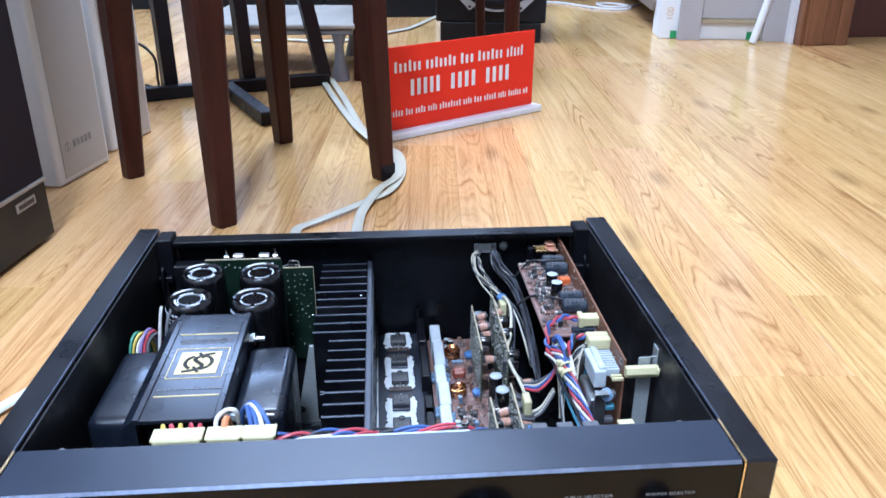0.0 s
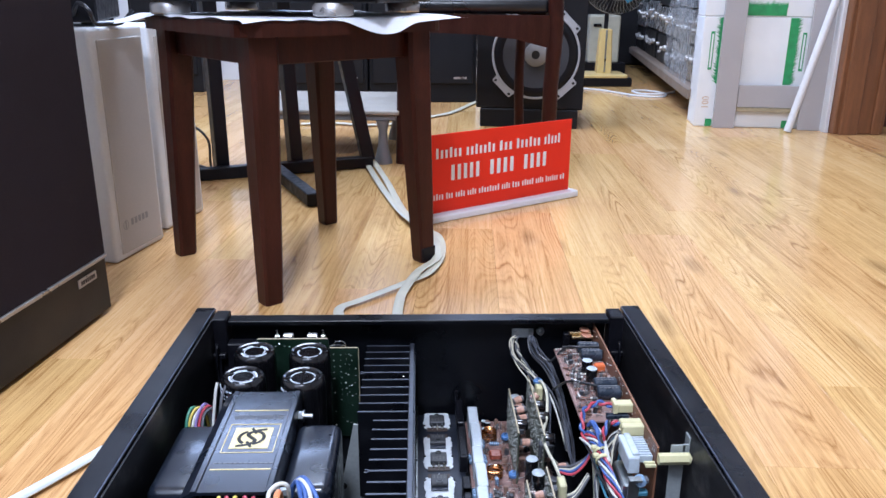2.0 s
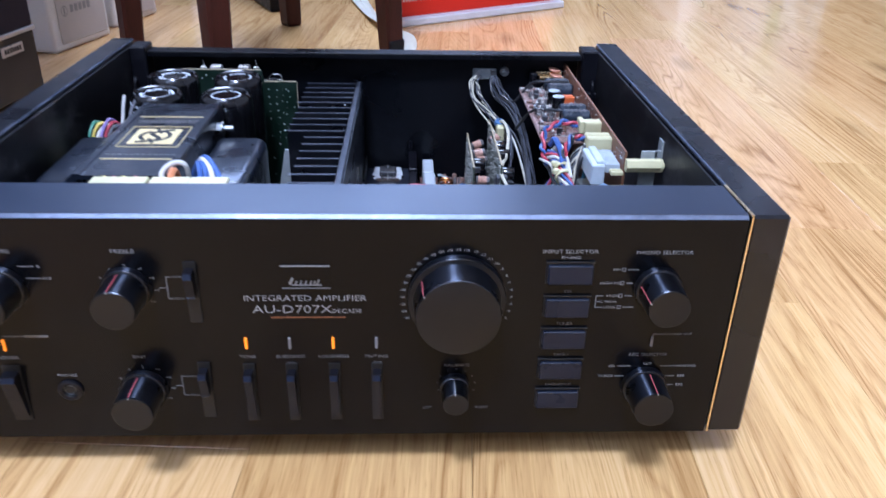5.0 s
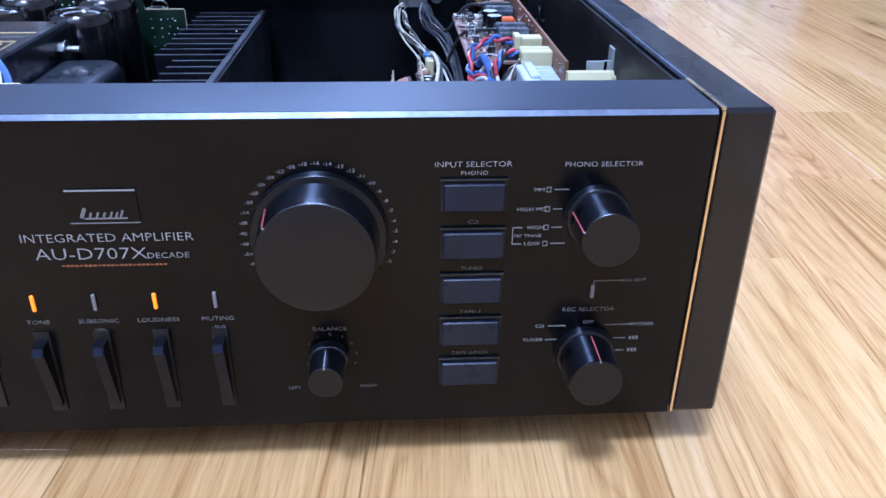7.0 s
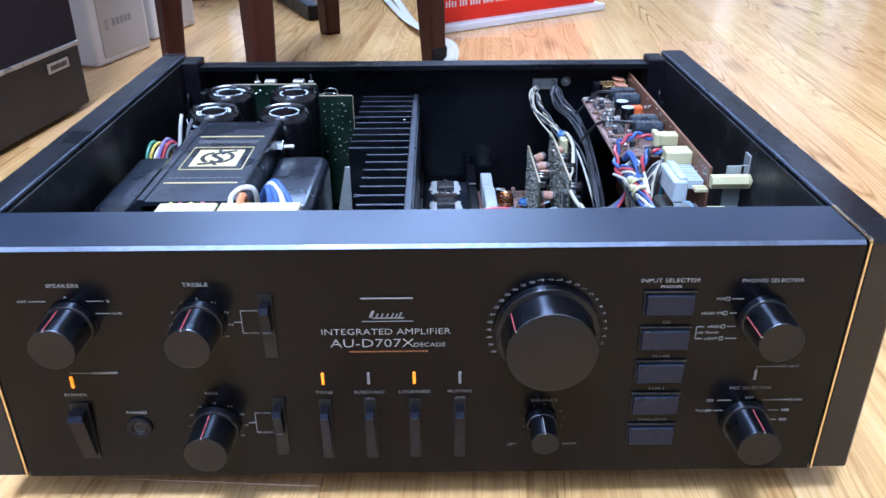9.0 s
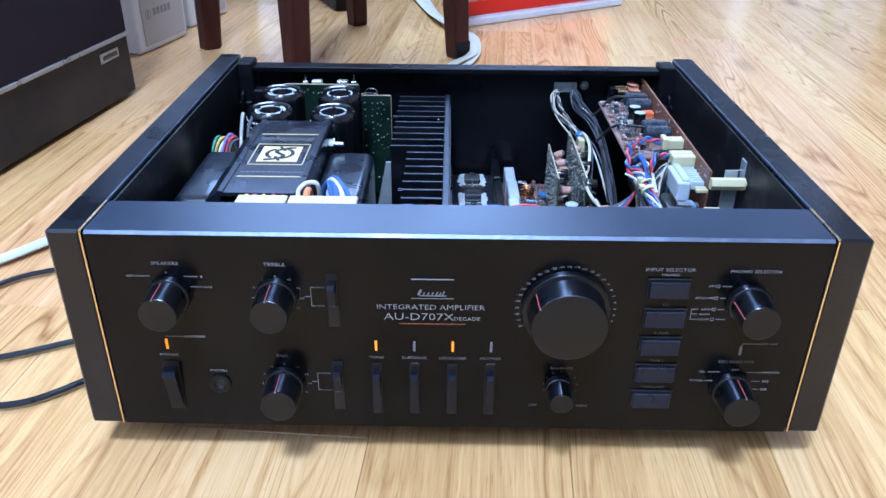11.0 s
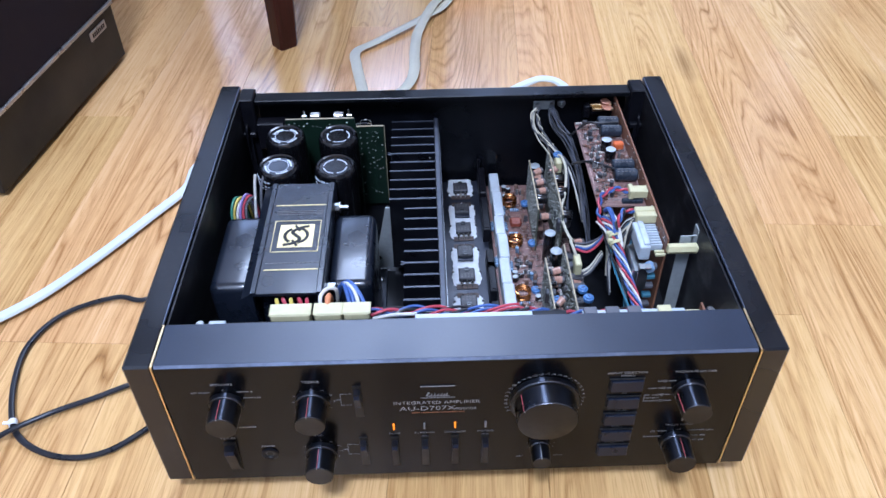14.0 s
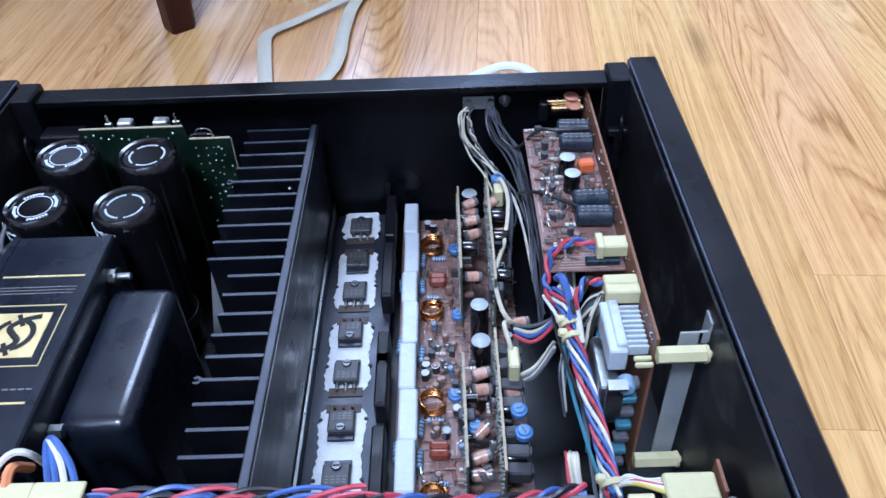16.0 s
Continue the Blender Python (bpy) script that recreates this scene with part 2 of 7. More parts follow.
def wood_floor():
    """Honey-coloured laminate: each plank with its own grain, cathedral figure and knots."""
    mat = bpy.data.materials.new("laminate")
    mat.use_nodes = True
    nt = mat.node_tree
    n, link = nt.nodes, nt.links.new
    b = n["Principled BSDF"]

    def math_node(op, a, c):
        m = n.new("ShaderNodeMath")
        m.operation = op
        for slot, v in zip(m.inputs, (a, c)):
            if isinstance(v, (int, float)):
                slot.default_value = v
            else:
                link(v, slot)
        return m.outputs[0]

    tc, info, isl = n.new("ShaderNodeTexCoord"), n.new("ShaderNodeObjectInfo"), n.new("ShaderNodeNewGeometry")
    luck = math_node("ADD", info.outputs["Random"], isl.outputs["Random Per Island"])
    off = n.new("ShaderNodeCombineXYZ")
    link(math_node("MULTIPLY", luck, 37.0), off.inputs[0])
    link(math_node("MULTIPLY", luck, 91.0), off.inputs[1])
    shift = n.new("ShaderNodeVectorMath")
    shift.operation = "ADD"
    link(tc.outputs["Object"], shift.inputs[0])
    link(off.outputs[0], shift.inputs[1])

    def noise_at(scale, stretch, detail=4.0, rough=0.6, warp=0.0):
        mp = n.new("ShaderNodeMapping")
        mp.inputs["Scale"].default_value = stretch
        link(shift.outputs[0], mp.inputs["Vector"])
        t = n.new("ShaderNodeTexNoise")
        t.inputs["Scale"].default_value, t.inputs["Detail"].default_value = scale, detail
        t.inputs["Roughness"].default_value, t.inputs["Distortion"].default_value = rough, warp
        link(mp.outputs["Vector"], t.inputs["Vector"])
        return t.outputs["Fac"]

    def remap(v, a, c, lo=0.0, hi=1.0):
        m = n.new("ShaderNodeMapRange")
        m.inputs["From Min"].default_value, m.inputs["From Max"].default_value = a, c
        m.inputs["To Min"].default_value, m.inputs["To Max"].default_value = lo, hi
        link(v, m.inputs["Value"])
        return m.outputs[0]

    # growth rings: thin wavering lines along the plank that close into long arches here and there
    field = noise_at(1.0, (6.0, 0.42, 1.0), 2.2, 0.45, 0.12)
    ripple = noise_at(1.0, (60.0, 9.0, 1.0), 2.0, 0.5)
    field = math_node("ADD", field, math_node("MULTIPLY", ripple, 0.012))
    wave = math_node("PINGPONG", math_node("MULTIPLY", field, 150.0), 1.0)
    rings = math_node("POWER", wave, 4.0)
    fine_wave = math_node("POWER", math_node("PINGPONG", math_node("MULTIPLY", field, 263.0), 1.0), 2.5)
    gate = remap(noise_at(1.0, (14.0, 1.4, 1.0), 3.0, 0.55), 0.40, 0.62, 0.12, 1.0)
    fibre = noise_at(1.0, (620.0, 14.0, 1.0), 3.0, 0.62)
    dashes = remap(noise_at(1.0, (900.0, 34.0, 1.0), 2.0, 0.5), 0.57, 0.66)
    streak = remap(noise_at(1.0, (150.0, 1.6, 1.0), 5.0, 0.70, 0.3), 0.28, 0.74)
    vein = remap(noise_at(1.0, (90.0, 1.1, 1.0), 4.0, 0.60, 0.6), 0.59, 0.68)
    cloud = remap(noise_at(1.0, (9.0, 1.2, 1.0), 3.0, 0.55), 0.3, 0.7)
    knot = n.new("ShaderNodeTexVoronoi")
    mp = n.new("ShaderNodeMapping")
    mp.inputs["Scale"].default_value = (13.0, 4.0, 1.0)
    link(shift.outputs[0], mp.inputs["Vector"])
    link(mp.outputs["Vector"], knot.inputs["Vector"])
    knot.inputs["Scale"].default_value = 1.0
    near = remap(knot.outputs["Distance"], 0.03, 0.27, 1.0, 0.0)
    sparse = math_node("GREATER_THAN", knot.outputs["Color"], 0.66)
    spot = math_node("MULTIPLY", math_node("MULTIPLY", near, sparse), math_node("ADD", streak, 0.2))

    band = math_node("MULTIPLY", remap(noise_at(1.0, (34.0, 0.9, 1.0), 3.0, 0.55, 0.5), 0.50, 0.64), streak)
    patch = remap(noise_at(1.0, (6.0, 1.6, 1.0), 2.0, 0.5), 0.40, 0.62, 0.12, 0.34)
    tone = math_node("MULTIPLY", math_node("MULTIPLY", rings, gate), patch)
    tone = math_node("ADD", tone, math_node("MULTIPLY", math_node("MULTIPLY", fine_wave, gate), 0.10))
    for v, weight in ((streak, 0.24), (fibre, 0.21), (dashes, 0.10), (vein, 0.13), (cloud, 0.21), (band, 0.11)):
        tone = math_node("ADD", tone, math_node("MULTIPLY", v, weight))
    tone = math_node("ADD", tone, math_node("MULTIPLY", math_node("FRACT", math_node("MULTIPLY", luck, 7.3), 0.0), 0.08))
    ramp = n.new("ShaderNodeValToRGB")
    ramp.color_ramp.elements[0].position, ramp.color_ramp.elements[0].color = 0.13, (0.84, 0.595, 0.300, 1)
    ramp.color_ramp.elements[1].position, ramp.color_ramp.elements[1].color = 0.90, (0.19, 0.083, 0.028, 1)
    for at, colour in ((0.37, (0.700, 0.442, 0.175)), (0.60, (0.455, 0.250, 0.084))):
        ramp.color_ramp.elements.new(at).color = (*colour, 1)
    link(tone, ramp.inputs["Fac"])
    # some boards run rosier than the rest
    rose = n.new("ShaderNodeMix")
    rose.data_type, rose.blend_type = "RGBA", "MULTIPLY"
    rose.inputs[7].default_value = (0.98, 0.90, 0.98, 1)
    link(remap(math_node("FRACT", math_node("MULTIPLY", luck, 13.7), 0.0), 0.55, 0.95, 0.0, 0.9), rose.inputs[0])
    link(ramp.outputs["Color"], rose.inputs[6])
    mix = n.new("ShaderNodeMix")
    mix.data_type = "RGBA"
    mix.inputs[7].default_value = (0.15, 0.065, 0.022, 1)
    link(math_node("MULTIPLY", spot, 0.85), mix.inputs[0])
    link(rose.outputs[2], mix.inputs[6])
    link(mix.outputs[2], b.inputs["Base Color"])
    rough = n.new("ShaderNodeMapRange")
    rough.inputs["To Min"].default_value, rough.inputs["To Max"].default_value = 0.10, 0.22
    link(streak, rough.inputs["Value"])
    link(rough.outputs[0], b.inputs["Roughness"])
    bp = n.new("ShaderNodeBump")
    bp.inputs["Strength"].default_value, bp.inputs["Distance"].default_value = 0.12, 0.001
    link(fibre, bp.inputs["Height"])
    link(bp.outputs["Normal"], b.inputs["Normal"])
    return mat


LAMINATE = wood_floor()
JOINT = material("laminate_joint", (0.42, 0.27, 0.14), 0.7, vary=0.2)
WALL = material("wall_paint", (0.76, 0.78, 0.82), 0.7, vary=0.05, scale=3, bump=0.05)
# Unseen walls get a darker copy of the wall colour to cut bounce
LOW_BOUNCE_WALL = material("low_bounce_grey", (0.36, 0.36, 0.37), 0.7, vary=0.06, scale=3, bump=0.05)
CEIL = material("ceiling_paint", (0.82, 0.82, 0.82), 0.8, vary=0.03, scale=2)
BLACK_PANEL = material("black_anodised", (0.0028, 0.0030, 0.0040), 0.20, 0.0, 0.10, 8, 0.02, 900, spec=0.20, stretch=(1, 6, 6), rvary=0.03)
# Bluish base colour carries the sheen of cool light reflected on the strip
STRIP = material("blue_sheen_strip", (0.022, 0.030, 0.050), 0.33, 0.0, 0.12, 14, 0.0, 500, spec=0.48, rvary=0.05)
GLOSS_BLACK = material("black_lacquer", (0.0045, 0.0052, 0.0080), 0.34, 0.0, 0.2, 12, 0.0, 160, spec=0.50, wear=((0.026, 0.026, 0.031), 0.35, 26))
STEEL_BLACK = material("black_chassis_steel", (0.0026, 0.0030, 0.0045), 0.34, 0.0, 0.3, 18, 0.04, 400, spec=0.22, wear=((0.016, 0.018, 0.024), 0.6, 13))
# Brighter metal that paints the highlight along the panel edges
EDGE = material("edge_highlight", (0.13, 0.15, 0.20), 0.42, 0.8, 0.45, 24)
GOLD = material("gold_trim", (0.80, 0.62, 0.35), 0.34, 1.0, 0.12, 40)
KNOB = material("knob_black", (0.052, 0.059, 0.077), 0.29, 1.0, 0.1, 50, rvary=0.03)


def spun(mat, amount):
    """Fine turning marks round the axis: highlights draw out along the flank."""
    n, b = mat.node_tree.nodes, mat.node_tree.nodes["Principled BSDF"]
    t = n.new("ShaderNodeTangent")
    t.direction_type, t.axis = "RADIAL", "Z"
    mat.node_tree.links.new(t.outputs["Tangent"], b.inputs["Tangent"])
    b.inputs["Anisotropic"].default_value, b.inputs["Anisotropic Rotation"].default_value = amount, 0.25


spun(KNOB, 1.0)
# Lighter metal on the knob bevels paints their bright highlight arcs
KNOB_HIGHLIGHT = material("knob_bevel_highlight", (0.16, 0.17, 0.20), 0.25, 1.0, 0.1, 50, rvary=0.03)
KNOB_FACE = material("knob_face", (0.008, 0.0078, 0.008), 0.40, 0.0, 0.1, 120, 0.03, 1500, spec=0.32)
RED_LINE = material("red_pointer", (0.46, 0.10, 0.11), 0.5, vary=0.05)
PRINT = material("white_print", (0.30, 0.295, 0.29), 0.6, vary=0.08, scale=200)
PRINT_DIM = material("grey_print", (0.18, 0.177, 0.175), 0.6, vary=0.08, scale=200)
PRINT_ORANGE = material("orange_print", (0.27, 0.095, 0.033), 0.6, vary=0.1)
# Blue reflected light goes into the base colour of keys and lever tips
BUTTON = material("black_button_blue_sheen", (0.0060, 0.0100, 0.022), 0.30, 0.0, 0.1, 60, spec=0.34, rvary=0.05)
SMEARED = material("smeared_blue_black", (0.010, 0.013, 0.021), 0.34, 0.1, 0.3, 30, 0.03, 300, wear=((0.11, 0.125, 0.15), 0.55, 24), stretch=(1, 0.5, 1.5))
SLOT_BROWN = material("slot_brown", (0.055, 0.038, 0.030), 0.6, vary=0.3, scale=200)
SCUFFED = material("scuffed_black_steel", (0.0125, 0.0120, 0.0135), 0.40, 0.0, 0.3, 18, 0.04, 400, spec=0.25, wear=((0.13, 0.125, 0.125), 0.62, 17), stretch=(1, 0.4, 2))
SLOT = material("slot_black", (0.004, 0.004, 0.004), 0.6, vary=0.1)
LED_ON = lit("indicator_amber", (1.0, 0.27, 0.002), 0.9)
LED_OFF = material("indicator_clear", (0.20, 0.20, 0.21), 0.3, vary=0.1)
PLASTIC_BLACK = material("black_plastic", (0.0055, 0.0055, 0.008), 0.42, vary=0.2, scale=60, bump=0.05, spec=0.22)
TFM = material("transformer_enamel", (0.0085, 0.0115, 0.0190), 0.30, 0.0, 0.15, 40, 0.04, 700, coat=0.60, spec=0.32, wear=((0.035, 0.036, 0.042), 0.2, 40))
PALE_GOLD = material("pale_gold_print", (0.76, 0.62, 0.30), 0.4, 0.3, 0.08, 80)
CAP_SLEEVE = material("capacitor_sleeve", (0.0045, 0.0045, 0.0055), 0.14, vary=0.2, scale=60, spec=0.75, rvary=0.04)
CAP_PRINT = material("capacitor_print", (0.66, 0.72, 0.80), 0.5, vary=0.1, scale=300)
GREEN_PCB = material("green_board", (0.0045, 0.016, 0.009), 0.40, 0.0, 0.35, 70, 0.08, 500, wear=((0.012, 0.034, 0.017), 0.5, 60))
BROWN_PCB = material("brown_board", (0.20, 0.118, 0.100), 0.5, 0.0, 0.35, 90, 0.15, 500, wear=((0.32, 0.24, 0.215), 0.7, 130))
BROWN_EDGE = material("brown_board_edge", (0.19, 0.085, 0.045), 0.5, 0.0, 0.25, 40, 0.1, 400, wear=((0.28, 0.16, 0.10), 0.5, 60))
UPRIGHT = material("dark_olive_board", (0.080, 0.090, 0.062), 0.45, 0.0, 0.4, 160, 0.2, 700)
SOLDER = material("solder", (0.62, 0.64, 0.62), 0.28, 1.0, 0.3, 300)
SOLDER_DULL = material("dull_solder", (0.30, 0.31, 0.28), 0.5, 0.5, 0.4, 300)
ALU_DARK = material("dark_aluminium", (0.020, 0.024, 0.036), 0.40, 0.3, 0.25, 30, 0.05, 400, wear=((0.10, 0.11, 0.125), 0.5, 45))
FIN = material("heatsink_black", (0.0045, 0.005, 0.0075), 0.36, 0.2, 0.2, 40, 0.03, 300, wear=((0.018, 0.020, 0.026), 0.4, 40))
# Lighter copy of the fin colour, painted on tops that catch the light
FIN_LIT = material("heatsink_lit_edge", (0.042, 0.048, 0.064), 0.40, 0.3, 0.35, 60)
STEEL = material("zinc_steel", (0.36, 0.38, 0.38), 0.34, 1.0, 0.2, 40, 0.04, 300)
STEEL_DARK = material("dark_steel", (0.10, 0.105, 0.11), 0.4, 0.9, 0.3, 200)
PALE_BLUE = material("pale_blue_plastic", (0.46, 0.52, 0.56), 0.4, vary=0.15, scale=90)
PASTE = material("thermal_paste", (0.58, 0.615, 0.64), 0.65, vary=0.12, scale=120, bump=0.3, fine=500)
CHIP = material("transistor_epoxy", (0.042, 0.043, 0.048), 0.5, vary=0.3, scale=200, bump=0.1, fine=900)
CERAMIC = material("white_ceramic", (0.52, 0.575, 0.62), 0.6, vary=0.10, scale=60, bump=0.15, fine=300)
COPPER = material("copper_wire", (0.55, 0.24, 0.08), 0.26, 1.0, 0.2, 200)
FILM_RED = material("red_film_capacitor", (0.24, 0.055, 0.03), 0.35, vary=0.2, scale=120)
ORANGE = material("orange_capacitor", (0.62, 0.13, 0.03), 0.4, vary=0.15, scale=90)
RES_BLUE = material("blue_resistor", (0.24, 0.36, 0.52), 0.4, vary=0.25, scale=250)
TRIM_BLUE = material("blue_trimmer", (0.08, 0.19, 0.42), 0.42, vary=0.2, scale=200)
CAP_BLUE = material("blue_black_capacitor", (0.018, 0.027, 0.042), 0.3, vary=0.3, scale=90)
CAP_TOP = material("capacitor_top", (0.42, 0.47, 0.50), 0.40, 0.0, 0.15, 120)
PINKCAP = material("pink_styrol_capacitor", (0.44, 0.25, 0.18), 0.25, vary=0.35, scale=140, spec=0.7)
GLASSY = material("clear_styrol", (0.13, 0.125, 0.125), 0.15, vary=0.3, scale=120, spec=0.9)
GREYCOMP = material("grey_component", (0.12, 0.115, 0.11), 0.4, vary=0.4, scale=150)
BROWNCOMP = material("brown_component", (0.20, 0.12, 0.09), 0.35, vary=0.3, scale=150)
NYLON = material("cream_nylon", (0.56, 0.525, 0.30), 0.45, vary=0.08, scale=60)
W_RED = material("red_wire", (0.46, 0.06, 0.085), 0.4, vary=0.2, scale=90)
W_BLUE = material("blue_wire", (0.06, 0.12, 0.34), 0.4, vary=0.2, scale=90)
W_WHITE = material("white_wire", (0.62, 0.62, 0.58), 0.45, vary=0.15, scale=90)
W_GREY = material("grey_wire", (0.10, 0.104, 0.118), 0.45, vary=0.2, scale=90)
W_BLACK = material("black_wire", (0.02, 0.02, 0.022), 0.4, vary=0.2, scale=90)
W_YELLOW = material("yellow_wire", (0.62, 0.50, 0.10), 0.45, vary=0.15, scale=90)
W_GREEN = material("green_wire", (0.06, 0.24, 0.16), 0.45, vary=0.15, scale=90)
W_VIOLET = material("violet_wire", (0.24, 0.18, 0.40), 0.45, vary=0.15, scale=90)
W_ORANGE = material("orange_wire", (0.62, 0.24, 0.10), 0.45, vary=0.15, scale=90)
W_TEAL = material("teal_wire", (0.05, 0.17, 0.24), 0.45, vary=0.15, scale=90)
BEIGE_WIRE = material("beige_wire", (0.56, 0.53, 0.41), 0.5, vary=0.2, scale=90)
STOOL_WOOD = material("dark_stained_wood", (0.036, 0.0092, 0.0055), 0.40, 0.0, 0.5, 6, 0.06, 90, spec=0.18, stretch=(8, 8, 0.8), wear=((0.095, 0.027, 0.014), 0.35, 14))
GRILLE = material("speaker_cloth", (0.022, 0.0165, 0.021), 0.9, 0.0, 0.15, 10, 0.5, 900, spec=0.15)
SATIN_GREY = material("satin_grey_cabinet", (0.17, 0.17, 0.175), 0.38, 0.0, 0.12, 20, 0.03, 300)
PLINTH = material("speaker_plinth", (0.011, 0.011, 0.013), 0.48, 0.0, 0.15, 12, 0.06, 300, spec=0.35)
FAR_BLACK = material("blue_black_cabinet", (0.0060, 0.0066, 0.0095), 0.5, 0.0, 0.15, 12, 0.06, 300, spec=0.25)
FRAME_GREY = material("cast_grey_frame", (0.40, 0.42, 0.46), 0.42, 0.15, 0.12, 40)
SILVER = material("silver_strip", (0.46, 0.45, 0.44), 0.35, 0.7, 0.1, 40)
RED_SIGN = material("red_sign_print", (0.72, 0.030, 0.010), 0.5, spec=0.2, vary=0.05, scale=8)
WHITE = material("white_plastic", (0.72, 0.735, 0.76), 0.4, vary=0.05, scale=20)
OFFWHITE = material("offwhite_carton", (0.78, 0.80, 0.82), 0.5, vary=0.06, scale=9, bump=0.05)
GREY_PANEL = material("warm_grey_panel", (0.50, 0.48, 0.46), 0.5, vary=0.08, scale=8)
PAPER = material("tissue_paper", (0.78, 0.80, 0.84), 0.7, vary=0.06, scale=14, bump=0.2, fine=60)
CABLE_WHITE = material("cream_cable", (0.57, 0.55, 0.43), 0.45, vary=0.12, scale=20)
CABLE_COOL = material("white_cable", (0.62, 0.68, 0.68), 0.4, vary=0.08, scale=20)
CABLE_BLACK = material("black_cord", (0.014, 0.015, 0.02), 0.35, vary=0.2, scale=40)
W_SLATE = material("slate_wire", (0.060, 0.065, 0.082), 0.42, vary=0.25, scale=90)
ZINC = material("dull_zinc", (0.34, 0.37, 0.37), 0.45, 0.25, 0.18, 50)
DISC = material("copper_disc", (0.58, 0.27, 0.17), 0.4, vary=0.2, scale=120)
CONE = material("woofer_cone", (0.040, 0.044, 0.054), 0.6, vary=0.2, scale=40)
# Pale top, with the shade it stands in put into a darker colour
SHADED_TOP = material("shaded_stool_top", (0.31, 0.28, 0.235), 0.45, vary=0.08, scale=9)
BOARD_EDGE = material("tan_board_edge", (0.34, 0.29, 0.19), 0.55, vary=0.25, scale=120)
DUST_CAP = material("dust_cap_grey", (0.20, 0.195, 0.19), 0.55, vary=0.15, scale=40)
TRACK = material("copper_track", (0.42, 0.29, 0.25), 0.5, vary=0.2, scale=200)

# ---- the room ----
X0, X1, Y0, Y1, TOP = -1.6, 2.4, -1.5, 5.7, 2.7


def wall(name, c, size, label, mats=WALL):
    return tagged(part(name, Geo().box(c, size), mats), label, "wall", kind="structure")


floor = tagged(part("floor", Geo().box(((X0 + X1) / 2, (Y0 + Y1) / 2, -0.055), (X1 - X0 + 0.2, Y1 - Y0 + 0.2, 0.1)), JOINT), "honey-coloured wood laminate floor of long narrow planks", "floor", kind="structure")
wall("wall_north", ((X0 + X1) / 2, Y1 + 0.06, TOP / 2), (X1 - X0 + 0.24, 0.12, TOP), "plain white painted wall at the far end")
wall("wall_south", ((X0 + X1) / 2, Y0 - 0.06, TOP / 2), (X1 - X0 + 0.24, 0.12, TOP), "plain unseen wall, greyed to cut bounced light", LOW_BOUNCE_WALL)
wall("wall_west", (X0 - 0.06, (Y0 + Y1) / 2, TOP / 2), (0.12, Y1 - Y0, TOP), "plain unseen wall, greyed to cut bounced light", LOW_BOUNCE_WALL)
wall("wall_east", (X1 + 0.06, (Y0 + Y1) / 2, TOP / 2), (0.12, Y1 - Y0, TOP), "plain unseen wall, greyed to cut bounced light", LOW_BOUNCE_WALL)
tagged(part("ceiling", Geo().box(((X0 + X1) / 2, (Y0 + Y1) / 2, TOP + 0.05), (X1 - X0 + 0.24, Y1 - Y0 + 0.24, 0.1)), CEIL), "plain white painted ceiling", "ceiling", kind="structure")
wall("wall_partition_back", (-0.45, 3.92, TOP / 2), (2.3, 0.10, TOP), "white painted partition behind the black speakers")


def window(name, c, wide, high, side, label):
    """A pale frame added round an unseen lamp on a wall that faces along y; side tells which way it faces."""
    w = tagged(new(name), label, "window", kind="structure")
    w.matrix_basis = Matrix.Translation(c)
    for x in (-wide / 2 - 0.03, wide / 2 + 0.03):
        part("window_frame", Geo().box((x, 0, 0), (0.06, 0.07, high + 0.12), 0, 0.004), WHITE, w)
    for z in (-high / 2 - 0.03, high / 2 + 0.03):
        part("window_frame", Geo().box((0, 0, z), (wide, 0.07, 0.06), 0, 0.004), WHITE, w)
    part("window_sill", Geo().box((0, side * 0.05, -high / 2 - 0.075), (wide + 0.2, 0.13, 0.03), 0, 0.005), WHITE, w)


# Added frames out of view; solid wall behind, only the lamps shine
window("added_window_1", (-0.35, 3.835, 1.80), 1.9, 1.3, -1, "white frame added round an unseen cool lamp")
window("added_window_2", (-0.50, -1.465, 1.65), 1.5, 1.3, 1, "white frame added round an unseen cool lamp")

# ---- the opened amplifier ----
amp = thing("amplifier", "black stereo amplifier with its top cover off, standing on the floor", "amplifier")
W, D, TOPZ, LOW = 0.2065, 0.373, 0.158, 0.0225
PW = 0.0196


